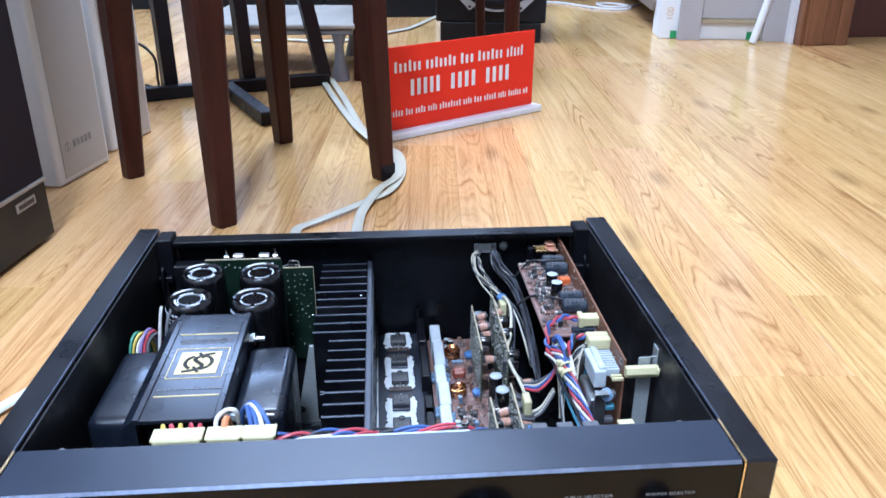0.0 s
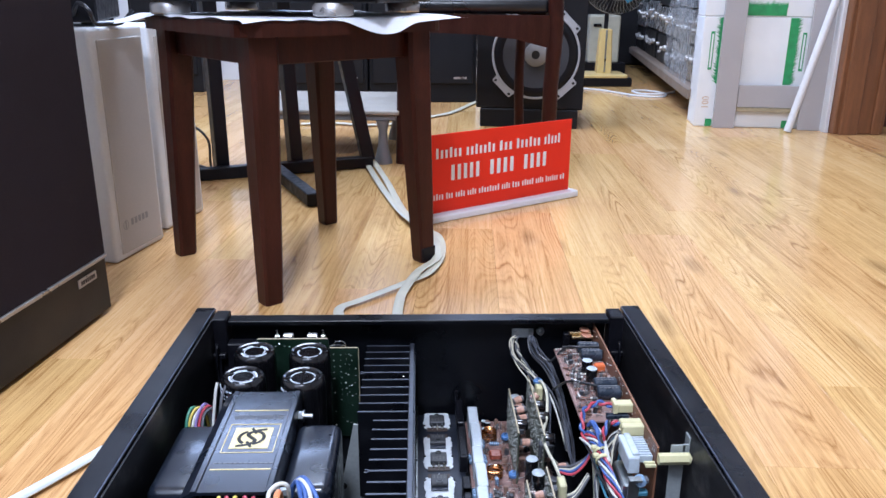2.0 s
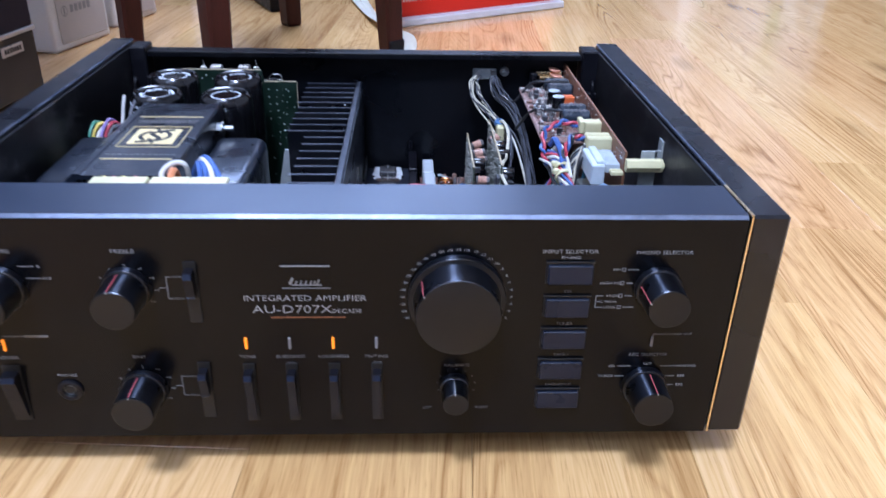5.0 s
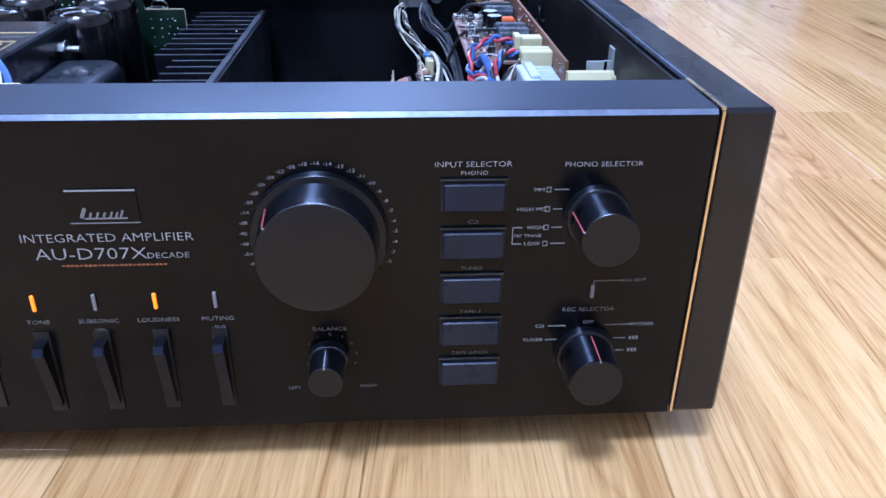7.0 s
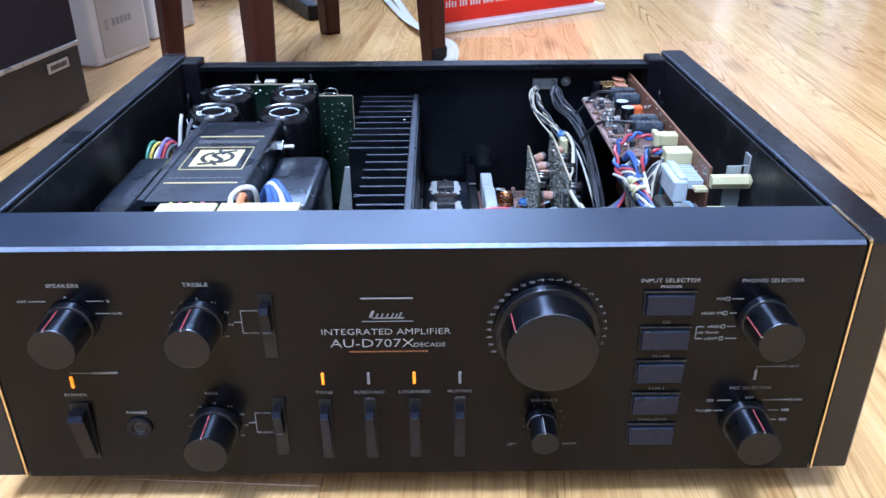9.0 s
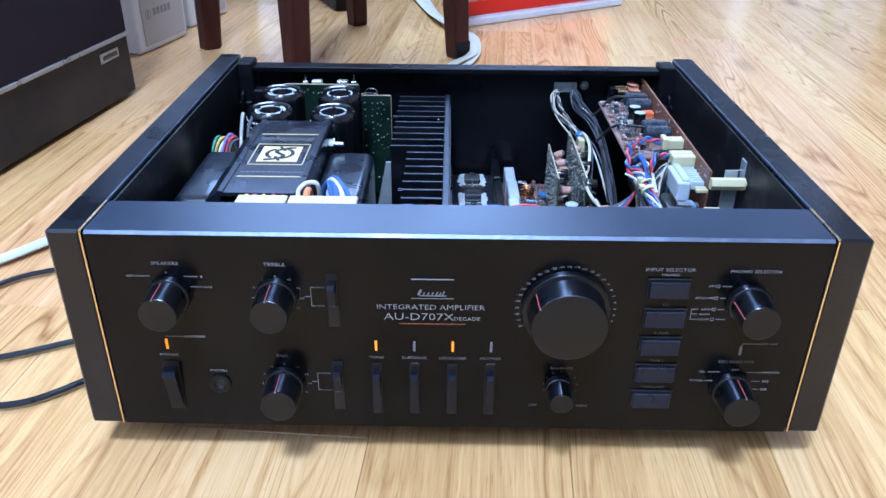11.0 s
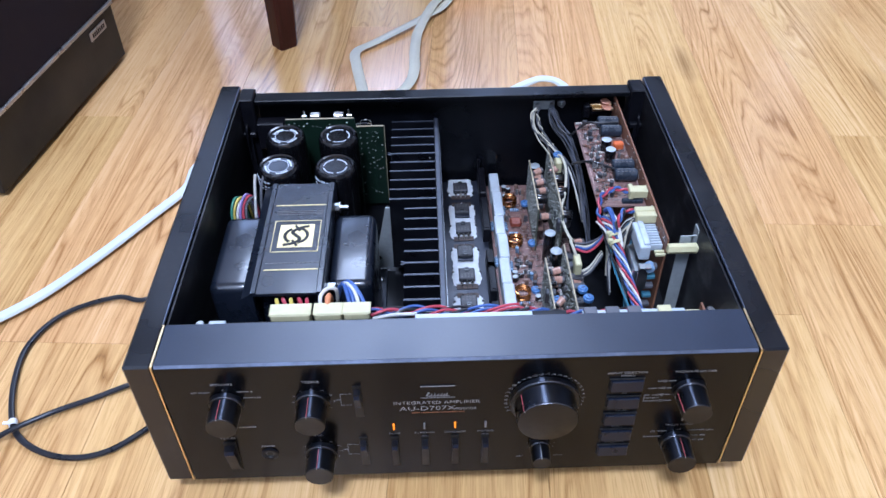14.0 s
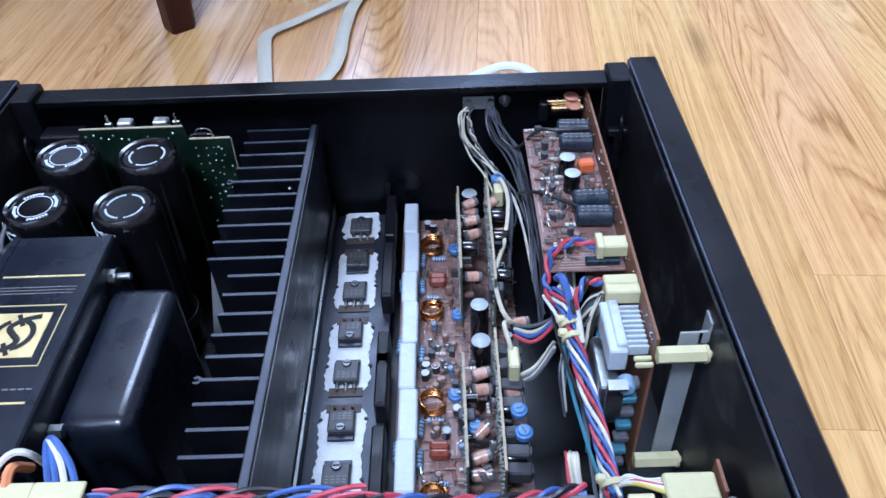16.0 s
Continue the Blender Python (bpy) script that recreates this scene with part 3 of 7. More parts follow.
def chassis():
    part("bottom_plate", Geo().box((0, 0.1900, 0.0250), (2 * W, 0.360, 0.003)), STEEL_BLACK, amp)
    for s in (-1, 1):
        part("side_panel", Geo().box((s * (W + PW / 2 + 0.0004), D / 2 + 0.0005, (TOPZ + LOW) / 2), (PW, D, TOPZ - LOW), 0, 0.0016), GLOSS_BLACK, amp, "black lacquered wooden side panel")
        # thin strip painting the highlight on the inner top edge
        part("highlight_strip", Geo().box((s * (W + 0.0012), 0.2055, TOPZ - 0.0010), (0.0012, 0.330, 0.0014), 0, 0.0003), EDGE, amp)
        part("inner_side_plate", Geo().box((s * (W - 0.0012), 0.198, 0.0905), (0.0014, 0.315, 0.129)), SCUFFED, amp)
        g = Geo().box((s * (W - 0.0002), -0.0002, (TOPZ + LOW) / 2 + 0.0006), (0.0010, 0.0012, TOPZ - LOW - 0.0022)).box((s * (W - 0.0002), 0.0195, TOPZ + 0.0002), (0.0015, 0.039, 0.0008))
        part("gold_trim_strip", g, GOLD, amp, "thin gold trim strip")
        post = Geo().box((s * 0.1985, 0.3590, 0.089), (0.0145, 0.0235, 0.134), 0, 0.0012).box((s * 0.199, 0.3435, 0.118), (0.0135, 0.006, 0.006), 0, 0.001).box((s * 0.199, 0.342, 0.085), (0.004, 0.004, 0.07))
        cp = part("corner_post", post, PLASTIC_BLACK, amp)
        hook = Geo().tube([(s * 0.2015, 0.3440, 0.130), (s * 0.2000, 0.3390, 0.131), (s * 0.2000, 0.3365, 0.126), (s * 0.2008, 0.3370, 0.112), (s * 0.2012, 0.3400, 0.100), (s * 0.2012, 0.3395, 0.090)], 0.0014, 0, 7, 5)
        part("latch", hook, PLASTIC_BLACK, cp)
        foot = Geo().lathe((s * 0.165, 0.045, 0), (0, 0, 1), [(0, 0), (0.016, 0), (0.019, 0.004), (0.021, 0.0236), (0, 0.0236)], 0, 24)
        part("foot", foot, PLASTIC_BLACK, amp)
        foot = Geo().lathe((s * 0.165, 0.32, 0), (0, 0, 1), [(0, 0), (0.016, 0), (0.019, 0.004), (0.021, 0.0236), (0, 0.0236)], 0, 24)
        part("foot", foot, PLASTIC_BLACK, amp)
    back = Geo().box((0, 0.3675, 0.0875), (0.382, 0.0016, 0.1255)).box((0, 0.3605, 0.1505), (0.382, 0.0165, 0.0016), 0, 0.0005).box((0, 0.3530, 0.1485), (0.382, 0.0012, 0.0030))
    for x in (-0.175, -0.132, -0.03, 0.055, 0.15):
        back.cyl((x, 0.361, 0.1512), (x, 0.361, 0.1515), 0.0013, mat=1, seg=10)
    part("back_panel", back, [STEEL_BLACK, SLOT], amp)
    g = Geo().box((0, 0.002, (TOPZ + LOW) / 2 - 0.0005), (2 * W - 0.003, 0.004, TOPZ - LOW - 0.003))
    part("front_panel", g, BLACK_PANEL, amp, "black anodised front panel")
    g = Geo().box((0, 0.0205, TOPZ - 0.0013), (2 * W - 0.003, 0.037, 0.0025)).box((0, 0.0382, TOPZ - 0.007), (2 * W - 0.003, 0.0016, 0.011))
    part("top_strip", g, STRIP, amp, "satin black top strip of the front panel, bluish sheen put into its colour")
    # chamfer between panel and strip, its highlight put into a brighter metal colour
    x = W - 0.0016
    g = Geo().add([(-x, 0.0002, TOPZ - 0.0022), (x, 0.0002, TOPZ - 0.0022), (x, 0.0022, TOPZ - 0.0001), (-x, 0.0022, TOPZ - 0.0001)], [(0, 1, 2, 3)])
    part("front_edge", g, EDGE, amp, "worn front edge, its bright highlight put into the colour")
    part("inner_front_plate", Geo().box((0, 0.0435, 0.084), (2 * W - 0.006, 0.0015, 0.118)), STEEL_BLACK, amp)
    rail = Geo().box((0.0135, 0.0445, 0.1512), (0.085, 0.009, 0.0014), 0, 0.0004).box((-0.09, 0.0445, 0.1455), (0.16, 0.012, 0.003), 1, 0.0006)
    rail.box((0.130, 0.0445, 0.1500), (0.075, 0.009, 0.0014), 0, 0.0004).box((0.068, 0.0445, 0.150), (0.026, 0.010, 0.003), 1, 0.0004)
    part("front_rail", rail, [PALE_BLUE, PLASTIC_BLACK], amp)
    for x in (0.098, 0.114, 0.130, 0.152):
        part("rail_clip", Geo().box((x, 0.0450, 0.1528), (0.010, 0.0095, 0.002), 0, 0.0006), NYLON if x > 0.15 else W_GREY, amp)
    for x in (-0.184, 0.186):
        part("screw", Geo().cyl((x, 0.046, 0.148), (x, 0.046, 0.1518), 0.0035, 0.003, seg=14, ch=0.0006), STEEL, amp)
    part("rail_clip", Geo().box((-0.172, 0.046, 0.149), (0.012, 0.007, 0.003), 0, 0.0006), CAP_TOP, amp)


def knob(x, z, r, depth, angle, collar, pointer=True):
    """A round knob: a low collar against the panel, a polished tapering flank, a matt face and a red pointer line."""
    prof = [(collar, 0), (collar, 0.0036), (collar - 0.0004, 0.0044, 2), (r * 1.05, 0.0047, 1), (r * 1.04, 0.0056), (r * 1.0, depth - 0.0008), (r * 0.985, depth - 0.0002, 2), (r * 0.96, depth, 1), (0, depth - 0.0003, 1)]
    k = part("knob", Geo().lathe((0, 0, 0), (0, 0, 1), prof, 0, 56), [KNOB, KNOB_FACE, KNOB_HIGHLIGHT], amp, "black knob", pose(x, -0.0002, z, 90))
    if pointer:
        a = radians(angle)
        d = V((math.sin(a), math.cos(a), 0))
        tilt = math.atan2(0.04 * r, depth - 0.0066)
        line = Geo().box(d * (r * 1.021) + V((0, 0, 0.0058 + (depth - 0.0066) / 2)), (0.00042, 0.0008, depth - 0.0066), 0, 0, (Euler((0, 0, -a)).to_matrix() @ Euler((tilt, 0, 0)).to_matrix()))
        line.box(d * (r * 0.985) + V((0, 0, depth)), (0.00055, 0.0010, 0.0004), 1, 0, Euler((0, 0, -a)).to_matrix())
        part("pointer", line, [RED_LINE if r > 0.008 else PRINT, PRINT], k)


def front_face():
    knob(0.0618, 0.1118, 0.0212, 0.0200, -54, 0.0250)
    for x, z, turn in ((-0.163, 0.1180, -9), (-0.1025, 0.1178, -7), (-0.1030, 0.0562, -4), (0.1645, 0.1180, -70), (0.1655, 0.0565, 4)):
        knob(x, z, 0.0104, 0.0222, turn, 0.0121)
    knob(0.0620, 0.0570, 0.0068, 0.0175, -3, 0.0080)
    # lever switches
    for x, z0, z1, w in ((-0.047, 0.0375, 0.069, 0.0042), (-0.0245, 0.0375, 0.069, 0.0042), (-0.002, 0.0375, 0.069, 0.0042), (0.0205, 0.0375, 0.069, 0.0042), (-0.0705, 0.101, 0.130, 0.0044), (-0.0705, 0.040, 0.070, 0.0044), (-0.170, 0.039, 0.0685, 0.0075)):
        place = pose(x, 0, 0)
        slot = part("switch", Geo().box((0, -0.0004, (z0 + z1) / 2), (w + 0.0018, 0.0008, z1 - z0 + 0.006)), SLOT, amp, "black lever switch", place)
        lo = z0 + (0.45 * (z1 - z0) if x == -0.0705 else 0)
        g = Geo().prism([(-0.0008, lo + 0.0005), (-0.0046 if lo > z0 else -0.0022, lo + 0.0005), (-0.0070, z1 - 0.0035), (-0.0062, z1 - 0.0005), (-0.0008, z1 - 0.0005)], w / 2, Matrix(((0, 0, 1, 0), (1, 0, 0, 0), (0, 1, 0, 0), (0, 0, 0, 1))), 0, -w / 2)
        part("lever", g, PLASTIC_BLACK, slot)
        if lo > z0:
            part("lever_ledge", Geo().box((0, -0.0030, lo + 0.0003), (w * 0.98, 0.0036, 0.0010), 0, 0.0003), BUTTON, slot)
        part("lever_tip", Geo().box((0, -0.0066, z1 - 0.0026), (w * 0.98, 0.0012, 0.0034), 0, 0.0003, Euler((radians(-30), 0, 0)).to_matrix()), BUTTON, slot)
    # selector buttons
    for i in range(5):
        z = 0.1266 - 0.0195 * i
        b = part("selector_button", Geo().box((0.1185, -0.0004, z), (0.0242, 0.0008, 0.0122)), SLOT, amp, "black selector button, blue reflection put into its colour")
        part("key", Geo().box((0.1185, -0.0020, z - 0.0002), (0.0226, 0.0028, 0.0104), 0, 0.0005, Euler((radians(-5), 0, 0)).to_matrix()), BUTTON, b)
        part("key_rim", Geo().box((0.1185, -0.0010, z + 0.0064), (0.0246, 0.0012, 0.0003)), STEEL_DARK, b)
    # lights
    for x, z, on in ((-0.047, 0.085, 1), (-0.0245, 0.085, 0), (-0.002, 0.085, 1), (0.0205, 0.085, 0), (0.1662, 0.085, 0), (-0.170, 0.0843, 1)):
        part("indicator", Geo().box((x, -0.0006, z), (0.0014, 0.0012, 0.0070 if x != 0.1662 else 0.006), 0, 0.0003), LED_ON if on else LED_OFF, amp, "glowing amber indicator" if on else "unlit grey indicator")
    g = Geo().lathe((-0.142, 0, 0.0555), (0, -1, 0), [(0.0064, 0), (0.0064, 0.0012), (0.0056, 0.0017), (0.0040, 0.0014), (0.0036, 0.0002, 1), (0, 0.0001, 1)], 0, 32)
    sock = part("headphone_socket", g, [PLASTIC_BLACK, SLOT], amp, "round headphone socket")
    part("contact_ring", Geo().lathe((-0.142, -0.0004, 0.0555), (0, -1, 0), [(0.0024, 0), (0.0028, 0.0003), (0.0032, 0)], 0, 24), STEEL_DARK, sock)
    # maker's plate: a framed badge with a plain slanted mark
    badge = part("badge", Geo().box((-0.0140, -0.0003, 0.1245), (0.0244, 0.0006, 0.0130)), BLACK_PANEL, amp, "dark framed badge")
    for z, h in ((0.1307, 0.0005), (0.1181, 0.0003)):
        part("badge_rim", Geo().box((-0.0140, -0.0007, z), (0.0244, 0.0006, h)), PRINT if z > 0.125 else PRINT_DIM, badge)
    mark, lean = Geo(), Euler((0, radians(24), 0)).to_matrix()
    for k, (dx, h, dz) in enumerate(((0, 0.0040, 0.0008), (0.0022, 0.0020, 0), (0.0044, 0.0022, 0), (0.0066, 0.0019, 0), (0.0088, 0.0022, 0), (0.0106, 0.0020, 0), (0.0122, 0.0028, 0.0004))):
        mark.box((-0.0212 + dx * 1.1, -0.0008, 0.1213 + dz), (0.0007 if k else 0.0013, 0.0004, h), 0, 0, lean)
    mark.box((-0.0135, -0.0008, 0.1199), (0.0150, 0.0004, 0.0005))
    part("badge_mark", mark, PRINT_DIM, badge)

    L = lambda s, x, z, h, m=PRINT, a="CENTER", k=1.25: lettering(s, x, z, h, m, amp, a, None, k)
    L("INTEGRATED AMPLIFIER", -0.0150, 0.1118, 0.0048, k=1.20)
    L("AU-D707X", -0.0420, 0.1052, 0.0068, a="LEFT", k=1.28)
    L("DECADE", 0.0058, 0.1042, 0.0033, k=1.22)
    fine = Geo()
    for k in range(24):
        fine.box((-0.0325 + 0.0016 * k, -0.0003, 0.1006), (0.0011, 0.0003, 0.0007 if k % 4 else 0.0004))
    tagged(part("fine_print", fine, PRINT_ORANGE, amp), kind="stuff")
    for s, x in (("TONE", -0.047), ("SUBSONIC", -0.0245), ("LOUDNESS", -0.002), ("MUTING", 0.0205)):
        L(s, x, 0.0763, 0.0026, PRINT_DIM)
    L("16Hz", -0.0245, 0.0726, 0.0017, PRINT_DIM)
    L("-20dB", 0.0205, 0.0726, 0.0017, PRINT_DIM)
    L("BALANCE", 0.063, 0.0702, 0.0025, PRINT_DIM)
    L("LEFT", 0.0475, 0.0420, 0.0020, PRINT_DIM)
    L("RIGHT", 0.0775, 0.0420, 0.0020, PRINT_DIM)
    for i, s in enumerate("4 3 2 1 0 1 2 3 4".split()):
        a = radians(-112 + 28 * i)
        L(s, 0.063 + 0.0102 * math.sin(a), 0.0575 + 0.0102 * math.cos(a), 0.0016, PRINT_DIM)
    L("INPUT SELECTOR", 0.1180, 0.1385, 0.0030, k=1.2)
    for i, s in enumerate(("PHONO", "CD", "TUNER", "TAPE-1", "TAPE-2/PCM")):
        L(s, 0.1185, 0.1352 - 0.0195 * i, 0.0022, PRINT if i == 0 else PRINT_DIM)
    L("PHONO SELECTOR", 0.1655, 0.1380, 0.0028, k=1.2)
    L("REC SELECTOR", 0.1655, 0.0765, 0.0026, PRINT_DIM, k=1.2)
    L("REC OUT", 0.1825, 0.0895, 0.0018, PRINT_DIM)
    for s, x, z in (("MM", 0.1425, 0.1283), ("HIGH MC", 0.1400, 0.1205), ("HIGH", 0.1420, 0.1130), ("LOW", 0.1410, 0.1062), ("MC TRANS", 0.1392, 0.1096)):
        L(s, x, z, 0.0017 if "TR" in s else 0.0021)
    for s, x, z in (("CD", 0.1465, 0.0690), ("TUNER", 0.1440, 0.0625), ("OFF", 0.1660, 0.0705), ("PHONO", 0.1880, 0.0690)):
        L(s, x, z, 0.0021)
    rules = Geo()
    for x0, x1, z in ((0.1480, 0.1535, 0.1283), (0.1480, 0.1515, 0.1205), (0.1480, 0.1520, 0.1130), (0.1480, 0.1535, 0.1062), (0.150, 0.157, 0.069), (0.149, 0.154, 0.0625), (0.173, 0.184, 0.069), (0.177, 0.182, 0.0625), (0.177, 0.182, 0.0565), (0.1666, 0.1785, 0.0895), (0.1335, 0.137, 0.1130), (0.1335, 0.137, 0.1062)):
        rules.box(((x0 + x1) / 2, -0.0002, z), (x1 - x0, 0.0003, 0.00035))
    rules.box((0.1335, -0.0002, 0.1096), (0.00035, 0.0003, 0.0068)).box((0.1666, -0.0002, 0.0880), (0.00035, 0.0003, 0.003))
    for x, z in ((0.184, 0.0625), (0.184, 0.0565)):
        for k in range(3):
            rules.box((x + 0.0014 * k, -0.0002, z), (0.0009, 0.0003, 0.0015))
    for x, z in ((0.146, 0.1283), (0.146, 0.1205), (0.146, 0.1130), (0.146, 0.1062)):
        for dx, dz, w, h in ((-0.0008, 0, 0.0003, 0.0018), (0.0008, 0, 0.0003, 0.0018), (0, 0.0009, 0.0019, 0.0003), (0, -0.0009, 0.0019, 0.0003)):
            rules.box((x + dx, -0.0002, z + dz), (w, 0.0003, h))
    tagged(part("rule_print", rules, PRINT_DIM, amp), kind="stuff")
    # volume scale
    scale = "-60 -54 -48 -42 -38 -34 -30 -28 -26 -24 -22 -20 -18 -16 -14 -13 -12 -11 -10 -9 -8 -7 -6 -5 -4 -3 -2".split()
    for i, s in enumerate(scale):
        a = radians((i - 13) * 8.85)
        L(s, 0.0618 + 0.0279 * math.sin(a), 0.1118 + 0.0279 * math.cos(a), 0.0019)
    L("SPEAKERS", -0.163, 0.1385, 0.0028)
    for s, x, z in (("OFF", -0.1835, 0.1302), ("A", -0.163, 0.1325), ("B", -0.1435, 0.1302), ("A+B", -0.1405, 0.1235)):
        L(s, x, z, 0.0021)
    L("TREBLE", -0.102, 0.1385, 0.0030)
    L("BASS", -0.103, 0.0765, 0.0026, PRINT_DIM)
    for zc in (0.118, 0.0575):
        for i, s in enumerate("-4 -3 -2 -1 0 +1 +2 +3 +4".split()):
            a = radians(-128 + 32 * i)
            L(s, -0.1022 + 0.0142 * math.sin(a), zc + 0.0128 * math.cos(a), 0.0019)
    L("POWER", -0.170, 0.0763, 0.0026)
    L("PHONES", -0.142, 0.0650, 0.0022)
    L("10kHz", -0.0775, 0.1243, 0.0017, PRINT_DIM)
    L("5kHz", -0.0775, 0.1120, 0.0017, PRINT_DIM)
    L("300Hz", -0.0775, 0.0640, 0.0017, PRINT_DIM)
    L("150Hz", -0.0775, 0.0515, 0.0017, PRINT_DIM)
    rules = Geo()
    for z in (0.118, 0.0578):
        rules.box((-0.0845, -0.0002, z), (0.004, 0.0003, 0.00035)).box((-0.0828, -0.0002, z), (0.00035, 0.0003, 0.0125))
        for dz in (-0.0062, 0.0062):
            rules.box((-0.0817, -0.0002, z + dz), (0.0022, 0.0003, 0.00035))
    rules.box((-0.1765, -0.0002, 0.1302), (0.008, 0.0003, 0.00035)).box((-0.1495, -0.0002, 0.1302), (0.008, 0.0003, 0.00035)).box((-0.1470, -0.0002, 0.1235), (0.007, 0.0003, 0.00035)).box((-0.1645, -0.0002, 0.0895), (0.011, 0.0003, 0.00035)).box((-0.1530, -0.0002, 0.0895), (0.012, 0.0003, 0.0012))
    tagged(part("rule_print", rules, PRINT_DIM, amp), kind="stuff")


def transformer():
    t = part("transformer", Geo().box((-0.128, 0.150, 0.080), (0.046, 0.118, 0.115), 0, 0.003), TFM, amp, "blue-black enamelled power transformer")
    for x, w in ((-0.1770, 0.036), (-0.0815, 0.036)):
        rounded("bell_cover", (w, 0.0920, 0.100), 0.0075, 6, TFM, t, pose(x, 0.1505, 0.0795))
    x0, x1, y0, y1 = -0.1555, -0.0995, 0.081, 0.2195
    h, e = 0.1450, 0.0026
    prof = [(x0 - 0.0075, 0.050), (x0 - 0.0070, h - 0.0055), (x0 - 0.0055, h - 0.0045), (x0 + 0.0002, h - 0.0008), (x0 + 0.001, h + 0.0009), (x0 + 0.0045, h + 0.0009), (x0 + 0.0052, h), (x1 - 0.0052, h), (x1 - 0.0045, h + 0.0009), (x1 - 0.001, h + 0.0009), (x1 - 0.0002, h - 0.0004), (x1 + 0.0002, h - 0.0030), (x1 + 0.0002, 0.050), (x1 - e, 0.050), (x1 - e, h - e), (x0 + e, h - e), (x0 + e, 0.050)]
    g = Geo().prism([(x, z) for x, z in reversed(prof)], y1, Matrix(((1, 0, 0, 0), (0, 0, 1, 0), (0, 1, 0, 0), (0, 0, 0, 1))), 0, y0)
    part("top_strap", g, TFM, t)
    xm, z = -0.1267, 0.1452
    for y in (0.1885, 0.1073):
        part("gold_line", Geo().box((xm, y, z), (0.0425, 0.0010, 0.0004)), PALE_GOLD, t)
    for sx, sy, w, hh in ((0, 0.0195, 0.0385, 0.0005), (0, -0.0195, 0.0385, 0.0005), (0.0190, 0, 0.0005, 0.0395), (-0.0190, 0, 0.0005, 0.0395)):
        part("gold_line", Geo().box((xm + sx, 0.148 + sy, z), (w, hh, 0.0004)), PALE_GOLD, t)
    part("gold_plate", Geo().box((xm, 0.148, z), (0.0285, 0.0285, 0.0004)), PALE_GOLD, t, "pale gold emblem plate")
    g = Geo()
    for k in range(3):
        part("grey_line", Geo().box((xm, 0.1805 - k * 0.0022, z), (0.040 - 0.001 * k, 0.0004, 0.0003)), PRINT_DIM, t)
    for k in range(12):
        g.box((xm - 0.0195 + k * 0.0036, 0.1150, z), (0.0026, 0.0008, 0.0003))
    tagged(part("grey_print", g, PRINT_DIM, t), kind="stuff")
    g = Geo()
    for a0, a1 in ((-64, 58), (102, 250)):
        g.ring((xm, 0.148, z + 0.0004), (0, 0, 1), 0.0078, 0.0106, 0, a0, a1, 72)
    curl = [(0.0098, 0.0118), (0.0030, 0.0100), (-0.0020, 0.0066), (-0.0030, 0.0036), (0.0, 0.0), (0.0030, -0.0034), (0.0022, -0.0066), (-0.0026, -0.0098), (-0.0098, -0.0114)]
    g.tube([(xm + x, 0.148 + y, z + 0.0003) for x, y in curl], 0, 0, 6, 6, (0.0016, 0.0003))
    g.box((xm + 0.0005, 0.1572, z + 0.0003), (0.0022, 0.0085, 0.0005), 0, 0, Euler((0, 0, radians(30))).to_matrix()).box((xm - 0.0005, 0.1388, z + 0.0003), (0.0022, 0.0085, 0.0005), 0, 0, Euler((0, 0, radians(30))).to_matrix())
    part("emblem", g, SLOT, t)
    bolt = Geo().cyl((-0.099, 0.199, 0.1335), (-0.088, 0.199, 0.1335), 0.0020, seg=12).cyl((-0.0995, 0.199, 0.1335), (-0.0955, 0.199, 0.1335), 0.0042, seg=6).cyl((-0.0955, 0.199, 0.1335), (-0.0948, 0.199, 0.1335), 0.0052, seg=18)
    part("bolt", bolt, STEEL, t)
    part("bolt", Geo().cyl((-0.099, 0.104, 0.128), (-0.093, 0.104, 0.128), 0.0036, seg=6), STEEL, t)
    # support plate behind the transformer, and the floor strip below it
    br = Geo().prism([(-0.0730, 0.030), (-0.0530, 0.030), (-0.0530, 0.1060), (-0.0580, 0.1060)], 0.0008, Matrix(((1, 0, 0, 0), (0, 0, 1, 0.2316), (0, 1, 0, 0), (0, 0, 0, 1))), 0, -0.0008)
    bracket = part("mounting_bracket", br, ZINC, amp, "zinc-plated bracket")
    part("screw", Geo().cyl((-0.0685, 0.2308, 0.0440), (-0.0685, 0.2292, 0.0440), 0.0034, 0.0028, seg=14, ch=0.0005), SLOT, bracket)
    part("bracket_foot", Geo().box((-0.0655, 0.1860, 0.0290), (0.0110, 0.0880, 0.0016), 0, 0.0004), ALU_DARK, bracket)
    part("screw", Geo().cyl((-0.0660, 0.2130, 0.0298), (-0.0660, 0.2130, 0.0315), 0.0036, 0.0030, seg=14, ch=0.0005).box((-0.0660, 0.2130, 0.0316), (0.0050, 0.0008, 0.0004), 1), [STEEL, SLOT], bracket)


